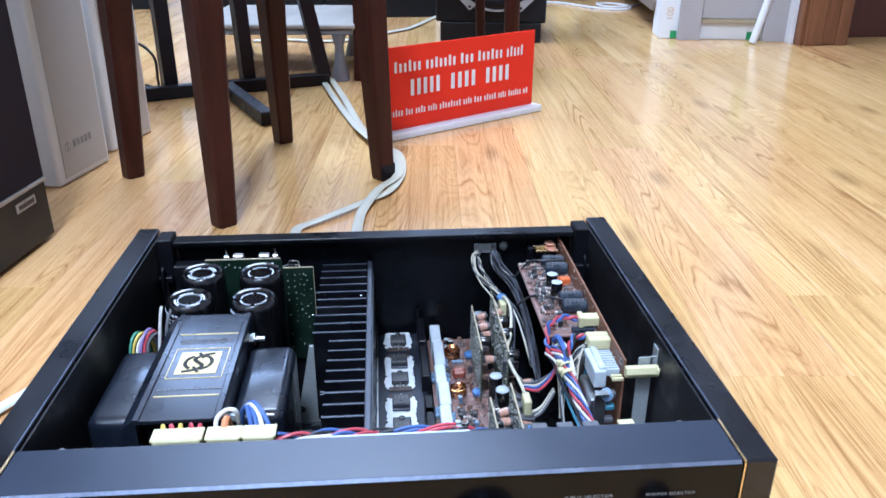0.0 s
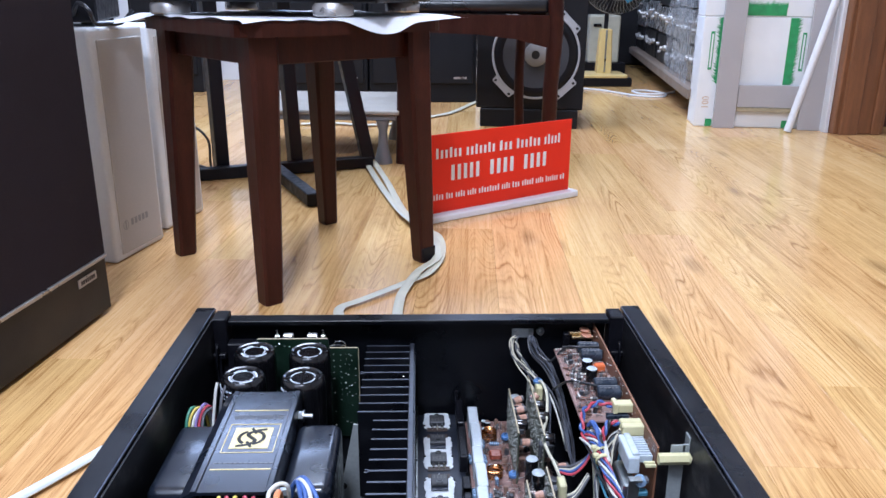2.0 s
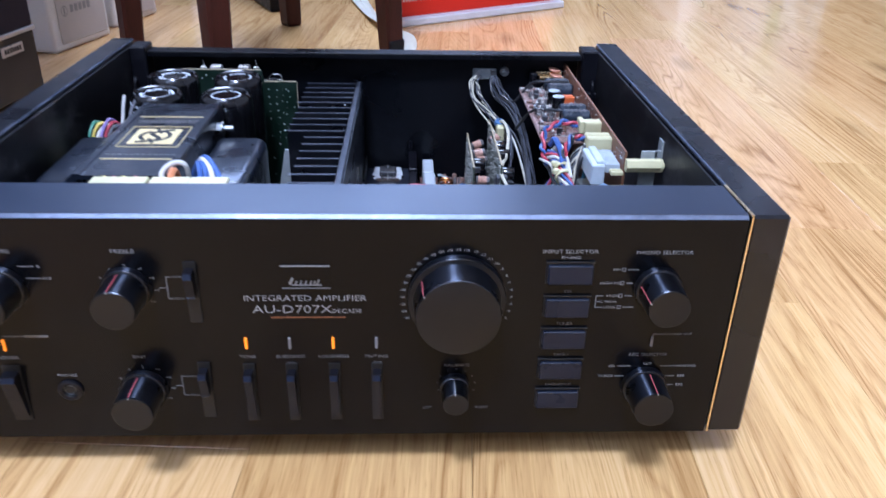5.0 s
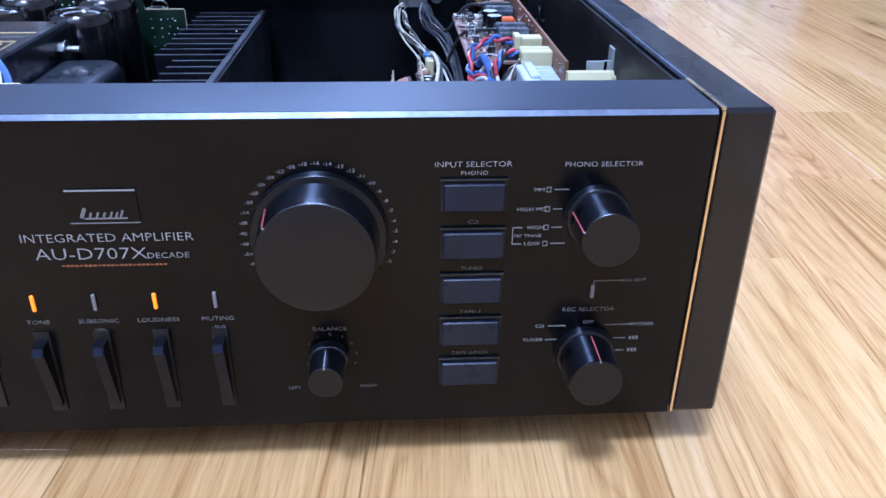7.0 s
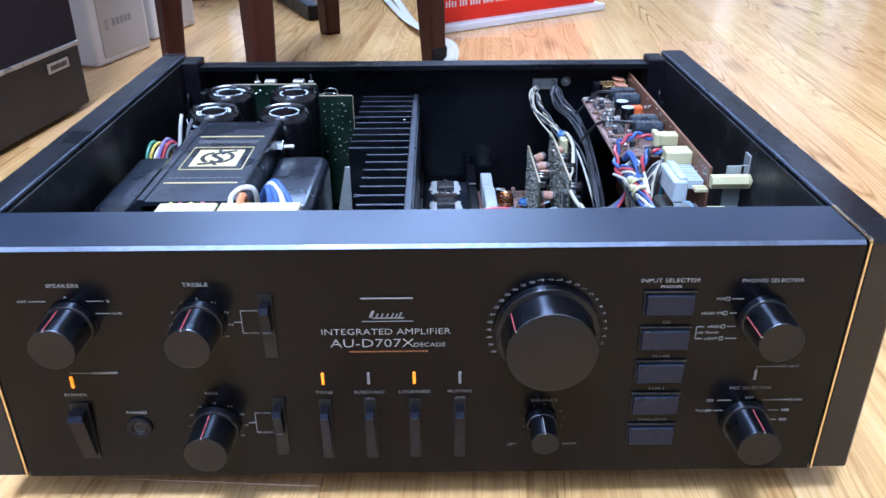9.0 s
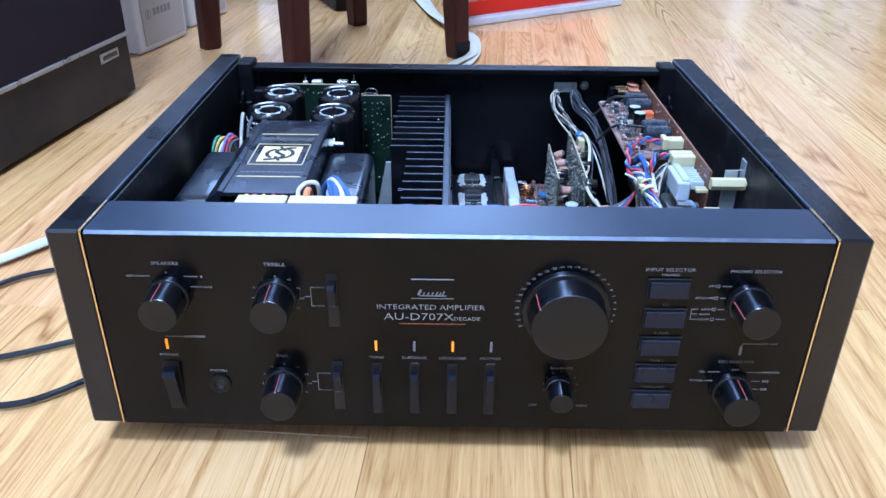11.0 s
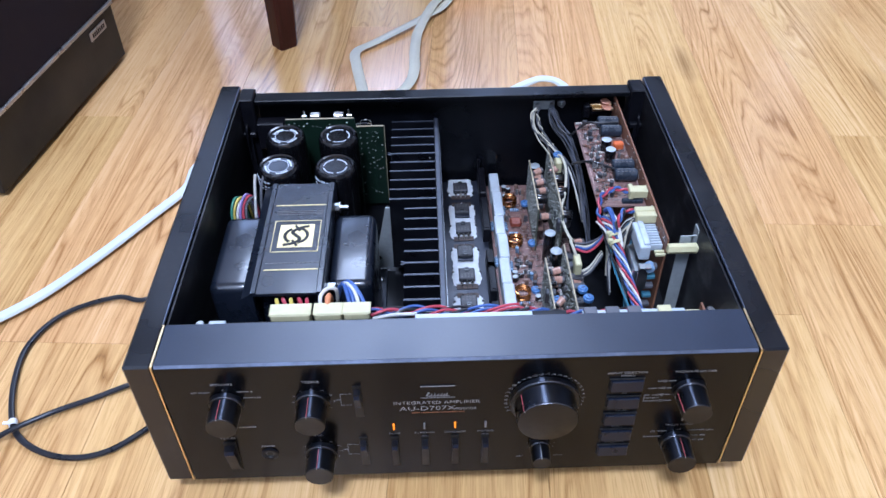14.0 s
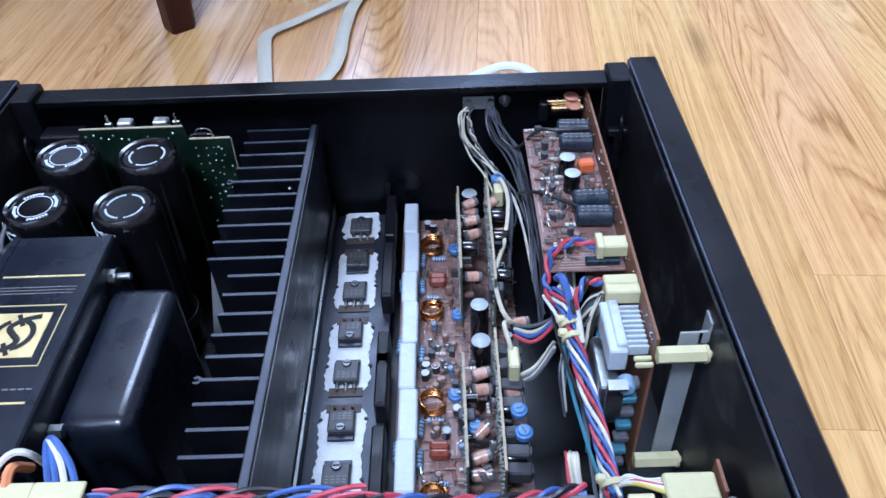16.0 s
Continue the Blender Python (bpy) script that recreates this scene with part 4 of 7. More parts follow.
def big_caps():
    sleeve = Geo().lathe((0, 0, 0), (0, 0, 1), [(0.0195, 0), (0.0195, 0.108), (0.0186, 0.1128), (0.0168, 0.1148), (0.0150, 0.1142), (0.0143, 0.1128), (0, 0.1128)], 0, 40).data("capacitor", [CAP_SLEEVE])
    def print_ring(r, words, letters, wide, high, gap, circle):
        """Words of small bars round the top of a can."""
        g = Geo()
        for w in range(words):
            for k in range(letters):
                a = 2 * math.pi * (w + (1 - gap) * k / letters) / words
                g.box((r * math.cos(a), r * math.sin(a), 0.1130), (high * (1 if k % 3 else 1.2), wide, 0.0003), 0, 0, Euler((0, 0, a)).to_matrix())
        if circle:
            g.ring((0, 0, 0.1131), (0, 0, 1), circle, circle + 0.0006, 0, 0, 360, 48)
        return g.data("printed_ring", [CAP_PRINT])

    ring = print_ring(0.0116, 4, 7, 0.0012, 0.0016, 0.36, 0.0092)
    thin = print_ring(0.0106, 4, 9, 0.0010, 0.0010, 0.18, 0)
    side = Geo()
    for k in range(6):
        a = radians(-168 + 11 * k)
        side.box((0.0196 * math.cos(a), 0.0196 * math.sin(a), 0.1070), (0.0004, 0.0026, 0.0024 - 0.0006 * (k % 3)), 0, 0, Euler((0, 0, a)).to_matrix())
        side.box((0.0196 * math.cos(a), 0.0196 * math.sin(a), 0.1020), (0.0004, 0.0018, 0.0012), 0, 0, Euler((0, 0, a)).to_matrix())
        side.box((0.0196 * math.cos(a), 0.0196 * math.sin(a), 0.0985), (0.0004, 0.0020, 0.0010), 0, 0, Euler((0, 0, a)).to_matrix())
    side = side.data("printed_marking", [CAP_PRINT])
    for x, y, turn, wide in ((-0.1542, 0.2990, 20, 1), (-0.1028, 0.2970, 70, 0), (-0.1545, 0.2490, 0, 1), (-0.1020, 0.2465, 15, 0)):
        c = part("capacitor", sleeve, None, amp, "tall black electrolytic capacitor with white print", pose(x, y, 0.031, 0, 0, turn))
        part("printed_ring", ring if wide else thin, None, c)
        if y < 0.26:
            part("printed_marking", side, None, c)
    clamp = Geo().lathe((-0.1020, 0.2465, 0.050), (0, 0, 1), [(0.0203, 0), (0.0212, 0), (0.0212, 0.008), (0.0203, 0.008), (0.0203, 0)], 0, 40)
    part("capacitor_clamp", clamp, PLASTIC_BLACK, amp)


def green_board():
    g = Geo().prism([(-0.175, 0.032), (-0.0605, 0.032), (-0.0605, 0.1305), (-0.0885, 0.1305), (-0.0900, 0.1405), (-0.1590, 0.1405), (-0.1590, 0.10), (-0.175, 0.10)], 0.0016, Matrix(((1, 0, 0, 0), (0, 0, -1, 0.3345), (0, 1, 0, 0), (0, 0, 0, 1))))
    b = part("circuit_board", g, GREEN_PCB, amp, "dark green circuit board with solder dots")
    part("board_edge", Geo().box((-0.1245, 0.3337, 0.1408), (0.068, 0.0017, 0.0006)).box((-0.0745, 0.3337, 0.1308), (0.027, 0.0017, 0.0006)).box((-0.0604, 0.3337, 0.081), (0.0005, 0.0017, 0.098)), BOARD_EDGE, b)
    r, g = random.Random(4), Geo()
    for x, step, chance in ((-0.0848, 0.0066, 0.9), (-0.0780, 0.0062, 0.9), (-0.0732, 0.0052, 0.55), (-0.0703, 0.0056, 0.95), (-0.0675, 0.0052, 0.7), (-0.0640, 0.0075, 0.5)):
        # close rows in the upper half, single joints lower down
        z = 0.1245 - r.uniform(0, 0.002)
        while z > 0.045:
            if r.random() < (chance if z > 0.099 else 0.62 * chance):
                big = 1.5 if z < 0.097 and r.random() < 0.4 else 1.0
                g.ball((x + r.uniform(-0.0006, 0.0006), 0.3327, z), r.uniform(0.0006, 0.0009) * big, 0, 6, 0.7)
            z -= step * (1 if z > 0.099 else r.uniform(0.8, 1.3))
    for i in range(14):
        g.ball((-0.155 + 0.0045 * i + r.uniform(-0.001, 0.001), 0.3327, r.uniform(0.1305, 0.1365)), r.uniform(0.0007, 0.0011), 0, 6, 0.9)
    tagged(part("solder_dots", g, SOLDER, b), kind="stuff")
    x = -0.0790
    part("wire", Geo().tube([(x - 0.0055, 0.3370, 0.128), (x - 0.0050, 0.3370, 0.1345), (x, 0.3370, 0.1362), (x + 0.0050, 0.3370, 0.1345), (x + 0.0055, 0.3370, 0.128)], 0.0005, 0, 6, 4), SOLDER, b)
    for x in (-0.1400, -0.0950):
        part("terminal_pin", Geo().cyl((x, 0.338, 0.133), (x, 0.338, 0.1480), 0.0011, 0.0007, seg=8).box((x, 0.338, 0.1395), (0.005, 0.002, 0.006), 0, 0.0005), SOLDER, b)
    for x in (-0.1295, -0.1058):
        part("fuse_clip", Geo().box((x, 0.340, 0.1400), (0.010, 0.007, 0.006), 0, 0.001), SILVER, b)
    part("resistor", Geo().cyl((-0.085, 0.338, 0.131), (-0.077, 0.338, 0.131), 0.0014, seg=10, ch=0.0004).tube([(-0.088, 0.338, 0.127), (-0.088, 0.338, 0.131), (-0.074, 0.338, 0.131), (-0.074, 0.338, 0.127)], 0.0004, 1, 5, 3), [PLASTIC_BLACK, SOLDER], b)
    part("relay", Geo().box((-0.176, 0.345, 0.118), (0.028, 0.014, 0.030), 0, 0.001), PLASTIC_BLACK, amp)


def heat_sink():
    hs = part("heat_sink", Geo().box((-0.0075, 0.206, 0.083), (0.0050, 0.294, 0.086), 0, 0.0005).box((-0.0075, 0.206, 0.12605), (0.0030, 0.293, 0.0004), 1), [FIN, FIN_LIT], amp, "black finned aluminium heat sink")
    part("back_face", Geo().box((-0.0047, 0.206, 0.0830), (0.0008, 0.292, 0.084)), SMEARED, hs, "smeared blue-black face")
    n, pitch = 20, 0.01438
    for i in range(n):
        y = 0.3490 - i * pitch
        x0 = -0.0530 if i < 10 else -0.0390
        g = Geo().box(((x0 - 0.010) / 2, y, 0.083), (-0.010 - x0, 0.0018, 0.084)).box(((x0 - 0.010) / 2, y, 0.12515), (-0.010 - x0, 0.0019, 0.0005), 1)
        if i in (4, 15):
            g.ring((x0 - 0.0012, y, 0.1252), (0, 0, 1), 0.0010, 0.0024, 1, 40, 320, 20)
        part("fin", g, [FIN, FIN_LIT], hs)
    part("screw", Geo().ball((-0.015, 0.282, 0.1258), 0.0012, 0, 8, 0.5), STEEL, hs)


def transistor_row():
    pl = part("mounting_plate", Geo().box((0.0195, 0.205, 0.0405), (0.045, 0.302, 0.003), 0, 0.0005), ALU_DARK, amp, "dark aluminium plate with a bright rim")
    part("rim", Geo().box((-0.0028, 0.205, 0.0465), (0.0012, 0.302, 0.013)).box((-0.0028, 0.205, 0.0528), (0.0015, 0.302, 0.0013), 1), [ALU_DARK, STEEL], pl)
    chip = Geo().box((0, 0, 0.0032), (0.0150, 0.0145, 0.0046), 0, 0.0008).box((0, 0.0088, 0.0016), (0.0150, 0.0045, 0.0018), 2, 0.0004)
    chip.cyl((0, 0.0050, 0.0054), (0, 0.0050, 0.0066), 0.0028, seg=14, mat=5, ch=0.0004).box((0, 0.0050, 0.0067), (0.0034, 0.0006, 0.0004), 3)
    for x in (-0.005, 0, 0.005):
        chip.tube([(x, -0.0070, 0.0026), (x, -0.0105, 0.0026), (x, -0.0122, 0.0006), (x, -0.0125, -0.006)], 0.0007, 1, 6, 3)
        chip.box((x, -0.0082, 0.0018), (0.0024, 0.0022, 0.0014), 5, 0.0003)
    for k in range(3):
        for j in range(4):
            chip.box((-0.0045 + j * 0.003, -0.001 - 0.0018 * k, 0.00556), (0.0018, 0.0007, 0.0001), 4)
    chip = chip.data("transistor", [CHIP, SOLDER, ALU_DARK, SLOT, GREYCOMP, STEEL_DARK])
    r = random.Random(3)
    rows = (0.338, 0.301, 0.2695, 0.2335, 0.200, 0.1635, 0.128, 0.093)
    # the paste runs on under two transistors that stand back to back
    for y1, y0 in ((0.3580, 0.3270), (0.3125, 0.2575), (0.2450, 0.1885), (0.1755, 0.1170), (0.1045, 0.0730)):
        left, right, n = [], [], int((y1 - y0) / 0.0021)
        for k in range(n + 1):
            y = y0 + (y1 - y0) * k / n
            bulge = min(1.0, min(abs(y - q) for q in rows) / 0.013)
            half = 0.0140 - 0.0016 * bulge - (0.0022 if k in (0, n) else 0)
            left.append((-half - r.uniform(-0.0007, 0.0009), y))
            right.append((half + r.uniform(-0.0007, 0.0009), y))
        part("paste_patch", Geo().prism(right + left[::-1], 0.0004, pose(0.0175, 0, 0.0421)), PASTE, pl)
    for i, y in enumerate(rows):
        turn = 0 if i % 2 == 0 else 180
        part("transistor", chip, None, pl, "", pose(0.0175, y, 0.0424, 0, 0, turn)).scale = (1.02, 1.02, 1.1)
        part("slot", Geo().box((0.0175, y + (-0.0122 if turn == 0 else 0.0122), 0.04245), (0.0205, 0.0062, 0.0007)), SLOT_BROWN, pl)
    for y in (0.345, 0.29, 0.252, 0.22, 0.18, 0.14, 0.11):
        for x in (0.0045, 0.0310):
            part("screw", Geo().cyl((x, y - 0.012, 0.042), (x, y - 0.012, 0.0432), 0.0012, seg=8), SLOT, pl)
    for y0, y1 in ((0.312, 0.358), (0.252, 0.305), (0.195, 0.222), (0.165, 0.205), (0.100, 0.152), (0.062, 0.092)):
        part("heat_clip", Geo().box((0.0405, (y0 + y1) / 2, 0.050), (0.0075, y1 - y0, 0.018), 0, 0.0010).box((0.0405, (y0 + y1) / 2, 0.0588), (0.0035, y1 - y0 - 0.004, 0.0016)), PLASTIC_BLACK, pl)
    part("heat_clip", Geo().cyl((0.0385, 0.3595, 0.03), (0.0385, 0.3595, 0.068), 0.0016, seg=10), PLASTIC_BLACK, pl)


COMP = {}


def component_kinds():
    """Shared meshes of small parts, each standing on z = 0."""
    C = COMP
    g = Geo().lathe((0, 0, 0), (0, 0, 1), [(0.0050, 0.0008), (0.0052, 0.0015), (0.0052, 0.0100), (0.0049, 0.0108), (0.0044, 0.0110, 1), (0, 0.0108, 1)], 0, 20)
    C["can"] = g.data("electrolytic_capacitor", [CAP_SLEEVE, CAP_TOP])
    g = Geo().lathe((0, 0, 0), (0, 0, 1), [(0.0026, 0), (0.0027, 0.0060), (0.0022, 0.0064, 1), (0, 0.0063, 1)], 0, 14)
    C["minican"] = g.data("electrolytic_capacitor", [CAP_SLEEVE, CAP_TOP])
    coil = Geo()
    pts = [(0.0074 * math.cos(a), 0.0074 * math.sin(a), 0.0025 + 0.0022 * a / (2 * math.pi)) for a in np.linspace(0, 2 * math.pi * 4, 81)]
    C["coil"] = coil.tube([(0.0074, 0.0003, -0.001)] + pts + [(0.0096, 0.001, 0.002)], 0.00080, 0, 6, 1).data("coil", [COPPER])
    g = Geo()
    for y in (0.0026, -0.0026):
        g.box((0, y, 0.0050), (0.0120, 0.0046, 0.0080), 0, 0.0019)
    C["film"] = g.tube([(-0.004, 0.0026, 0), (-0.004, 0.0026, 0.003)], 0.0004, 1, 5, 2).data("film_capacitor", [FILM_RED, SOLDER])
    g = Geo().cyl((-0.0048, 0, 0.0022), (0.0048, 0, 0.0022), 0.0019, seg=12, ch=0.0006)
    for x in (-0.0028, -0.001, 0.0012, 0.003):
        g.cyl((x, 0, 0.0022), (x + 0.0007, 0, 0.0022), 0.00195, seg=12, mat=1)
    C["resistor"] = g.tube([(-0.0075, 0, -0.001), (-0.0070, 0, 0.0022), (0.0070, 0, 0.0022), (0.0075, 0, -0.001)], 0.0003, 2, 5, 3).data("resistor", [RES_BLUE, CAP_BLUE, SOLDER])
    g = Geo().cyl((-0.0032, 0, 0.0014), (0.0032, 0, 0.0014), 0.0011, seg=8, ch=0.0003)
    g.cyl((-0.001, 0, 0.0014), (-0.0005, 0, 0.0014), 0.00115, seg=8, mat=1).cyl((0.001, 0, 0.0014), (0.0015, 0, 0.0014), 0.00115, seg=8, mat=1)
    for nm, m in (("tiny_tan", BROWNCOMP), ("tiny_grey", GREYCOMP), ("tiny_white", W_WHITE)):
        C[nm] = g.data("resistor", [m, FILM_RED])
    g = Geo().lathe((0, 0, 0), (0, 0, 1), [(0.0044, 0), (0.0046, 0.0030), (0.0040, 0.0036), (0.0034, 0.0037), (0.0030, 0.0046), (0.0016, 0.0048), (0, 0.0046)], 0, 18).box((0, 0, 0.0047), (0.004, 0.0008, 0.0006), 1)
    C["trimmer"] = g.data("trimmer", [TRIM_BLUE, CAP_BLUE])
    g = Geo().cyl((-0.0058, 0, 0), (0.0058, 0, 0), 0.0034, seg=14, ch=0.0008).cyl((-0.0042, 0, 0), (0.0030, 0, 0), 0.00345, seg=14, mat=1)
    C["styrol"] = g.data("styrol_capacitor", [GLASSY, PINKCAP])
    g = Geo().lathe((0, 0, 0), (0, 0, 1), [(0.0020, 0), (0.0022, 0.0062), (0.0016, 0.0070), (0, 0.0072)], 0, 12)
    C["bead"] = g.data("ceramic_capacitor", [BROWNCOMP])
    g = Geo().prism([(-0.0022, -0.0016), (0.0022, -0.0016), (0.0022, 0.0004), (0.0011, 0.0018), (-0.0011, 0.0018), (-0.0022, 0.0004)], 0.0058)
    C["to92"] = g.data("transistor", [CHIP])
    g = Geo().cyl((-0.0105, 0, 0.0062), (0.0105, 0, 0.0062), 0.0060, seg=22, ch=0.0011, endmat=1)
    for k in range(5):
        g.box((-0.007 + 0.0034 * k, 0.0008, 0.01222), (0.0018, 0.0016, 0.0002), 2)
        g.box((-0.007 + 0.0034 * k, -0.0022, 0.0118), (0.0022, 0.0008, 0.0002), 2)
    C["axial"] = g.data("axial_capacitor", [CAP_BLUE, PLASTIC_BLACK, PRINT_DIM])
    C["glass"] = Geo().lathe((0, 0, 0), (0, 0, 1), [(0.0016, 0), (0.0018, 0.0045), (0.0012, 0.0056), (0, 0.0058)], 0, 10).tube([(0.0018, 0, 0), (0.0024, 0, 0.006), (0.001, 0, 0.0072), (0, 0, 0.0058)], 0.00025, 1, 4, 3).data("glass_diode", [GLASSY, SOLDER])
    C["block"] = Geo().box((0.0065, 0, 0), (0.0130, 0.0072, 0.0095), 0, 0.0009).box((0.0132, 0, 0.0010), (0.0008, 0.0050, 0.0060)).data("driver_transistor", [CHIP])
    g = Geo().box((0, 0, 0.004), (0.0100, 0.0072, 0.0080), 0, 0.0012)
    C["orange"] = g.data("film_capacitor", [ORANGE])
    g = Geo().box((0, 0, 0.003), (0.0065, 0.0028, 0.0060), 0, 0.0006)
    C["diode"] = g.data("driver_transistor", [PLASTIC_BLACK])


def put(kind, x, y, z, board, turn=0, tilt=0, name=""):
    ob = part(name or COMP[kind].name.split(".")[0], COMP[kind], None, board, "", pose(x, y, z, 0, tilt, turn))
    return ob


def power_board():
    z = 0.0316
    g = Geo().box((0.0865, 0.2085, 0.0308), (0.078, 0.302, 0.0016), 0, 0.0003)
    b = part("circuit_board", g, BROWN_PCB, amp, "brown circuit board crowded with components")
    # copper tracks
    r, t = random.Random(12), Geo()
    for i in range(280):
        x, y = r.uniform(0.062, 0.122), r.uniform(0.064, 0.352)
        if r.random() < 0.5:
            t.box((x, y, z + 0.0001), (r.uniform(0.004, 0.014), 0.0006, 0.0002))
        else:
            t.box((min(x, 0.122), y, z + 0.0001), (0.0006, r.uniform(0.004, 0.014), 0.0002))
    tagged(part("tracks", t, TRACK, b), kind="stuff")
    joints = (0.3580, 0.3250, 0.2845, 0.2550, 0.2195, 0.1840, 0.1480, 0.1150, 0.0800, 0.0560)
    for i, (y1, y0) in enumerate(zip(joints, joints[1:])):
        part("ceramic_resistor", Geo().box((0.0552 + (0.0006 if i % 2 else -0.0004), (y0 + y1) / 2, 0.0412 - 0.0004 * (i % 3)), (0.0100 if i < 5 else 0.0108, y1 - y0 - 0.0003, 0.0190), 0, 0.0010), CERAMIC, b, "white ceramic power resistor")
    for y in (0.3220, 0.2570, 0.1810, 0.1180):
        put("coil", 0.0695, y, z, b, rnd.uniform(0, 360))
    for y in (0.2885, 0.1490):
        put("film", 0.0735, y, z, b, rnd.uniform(-6, 6))
    for x, y, t in ((0.0625, 0.3105, 90), (0.0625, 0.2840, 90), (0.0620, 0.1660, 90), (0.0615, 0.1450, 90), (0.0625, 0.222, 90), (0.0745, 0.3125, 0), (0.0710, 0.1720, 0), (0.0735, 0.1290, 0), (0.0705, 0.2735, 0), (0.0490, 0.230, 90), (0.0490, 0.150, 90), (0.0490, 0.285, 90)):
        o = put("resistor", x, y, z, b, t + rnd.uniform(-5, 5))
        if x < 0.064:
            o.scale = (1.30, 1.30, 1.30)
    for x, y in ((0.0665, 0.350), (0.0655, 0.212), (0.0650, 0.205), (0.0660, 0.334)):
        put("minican", x, y, z, b)
    for x, y in ((0.0705, 0.349), (0.0800, 0.351), (0.0780, 0.235), (0.0830, 0.228), (0.0830, 0.300), (0.0760, 0.2)):
        put("bead", x, y, z, b, rnd.uniform(0, 360))
    for x, y, h in ((0.0868, 0.2515, z + 0.006), (0.0860, 0.3165, z + 0.006), (0.1175, 0.1250, 0.084), (0.0835, 0.190, z)):
        put("trimmer", x, y, h, b, rnd.uniform(0, 360))
    # tall cans with bright tops between the small upright boards
    for x, y, k in ((0.1000, 0.2320, 3.45), (0.0990, 0.1900, 4.75), (0.0980, 0.3430, 3.5)):
        c = put("can", x, y, z, b)
        c.scale = (1.12, 1.12, k)
    for i in range(84):
        x, y = rnd.uniform(0.0665, 0.0880), rnd.uniform(0.066, 0.345)
        if min(abs(y - q) for q in (0.3220, 0.2570, 0.1810, 0.1180, 0.288, 0.149)) < 0.009 and x < 0.0805:
            continue
        put(rnd.choice(["tiny_tan", "tiny_grey", "tiny_white", "to92", "tiny_tan", "bead", "tiny_white", "glass", "glass"]), x, y, z, b, rnd.choice([0, 90]) + rnd.uniform(-14, 14))
    for i in range(46):
        x, y = rnd.uniform(0.0625, 0.0870), rnd.uniform(0.068, 0.350)
        if min(abs(y - q) for q in (0.3220, 0.2570, 0.1810, 0.1180, 0.288, 0.149)) < 0.010 and x < 0.0810:
            continue
        if i % 3:
            put(rnd.choice(["bead", "glass", "minican", "glass"]), x, y, z, b, rnd.uniform(0, 360), rnd.uniform(-10, 10))
        else:
            part("resistor", COMP["tiny_tan" if i % 2 else "resistor"], None, b, "", pose(x, y, z + 0.0045, 0, 82, rnd.uniform(0, 360)))
    for i in range(34):
        x, y = rnd.uniform(0.110, 0.1230), rnd.uniform(0.066, 0.30)
        put(rnd.choice(["tiny_tan", "tiny_grey", "minican", "to92", "diode", "bead"]), x, y, z, b, rnd.choice([0, 90]) + rnd.uniform(-20, 20))
    jumpers(b, 0.0620, 0.1240, 0.0640, 0.3500, z, 190, 9)
    # upright boards with soldered edges
    for x, y0, y1, top in ((0.0895, 0.247, 0.330, 0.086), (0.1095, 0.226, 0.340, 0.096), (0.0885, 0.110, 0.184, 0.080), (0.1075, 0.106, 0.200, 0.082)):
        u = part("upright_board", Geo().box((x, (y0 + y1) / 2, (z + top) / 2), (0.0014, y1 - y0, top - z), 0, 0.0003).box((x, (y0 + y1) / 2, top + 0.0001), (0.0015, y1 - y0, 0.0006), 1), [UPRIGHT, BOARD_EDGE], b, "small upright circuit board with solder dots")
        s = Geo()
        for k in range(int((y1 - y0) / 0.0026)):
            for j in range(11):
                if rnd.random() < 0.72:
                    s.ball((x - 0.0008, y0 + 0.002 + k * 0.0026, top - 0.003 - j * 0.0042 + rnd.uniform(-0.001, 0.001)), rnd.uniform(0.0006, 0.0011), 0, 5, 0.8)
        tagged(part("solder_dots", s, SOLDER_DULL, u), kind="stuff")
        for k in range(int((y1 - y0) / 0.0105)):
            y = y0 + 0.006 + k * 0.0105
            kind = rnd.choice(["styrol", "to92", "can", "tiny", "minican", "diode", "styrol", "block"])
            h = top - rnd.uniform(0.006, 0.018)
            if kind == "styrol":
                put("styrol", x + 0.0078, y, h, b, rnd.uniform(-18, 18), rnd.uniform(-12, 12))
            elif kind == "tiny":
                put("tiny_white", x + 0.004, y, h, b, rnd.uniform(-10, 10))
            else:
                part(COMP[kind].name.split(".")[0], COMP[kind], None, b, "", pose(x + 0.0008, y, h, 0, 90, rnd.uniform(-8, 8)))
            part("ceramic_capacitor", COMP["bead"], None, b, "", pose(x + 0.001, y + 0.004, h - 0.02, 0, 90, rnd.uniform(-8, 8)))
    for y, h in ((0.189, 0.074), (0.179, 0.071), (0.168, 0.068), (0.156, 0.066), (0.134, 0.070), (0.124, 0.069), (0.114, 0.068), (0.245, 0.070), (0.262, 0.066)):
        put("block", 0.1082, y, h, b, rnd.uniform(-9, 9), rnd.uniform(-8, 8))
    for x, y, h in ((0.1170, 0.1460, 0.074), (0.0935, 0.142, 0.066)):
        put("trimmer", x, y, h, b, 20)
    for i in range(26):
        put(rnd.choice(["glass", "tiny_white", "tiny_tan", "minican", "glass"]), rnd.uniform(0.0905, 0.1055), rnd.uniform(0.112, 0.198 if i % 2 else 0.330), rnd.uniform(0.050, 0.066), b, rnd.uniform(0, 180), rnd.uniform(-30, 30))
    for x, y, h, t, l in ((0.0985, 0.176, 0.071, 12, -8), (0.0985, 0.166, 0.069, 8, 6), (0.0975, 0.140, 0.068, 35, -25), (0.0975, 0.318, 0.080, 20, -15), (0.0980, 0.302, 0.078, 10, -8), (0.0985, 0.290, 0.076, 24, 5)):
        put("styrol", x, y, h, b, t, l)
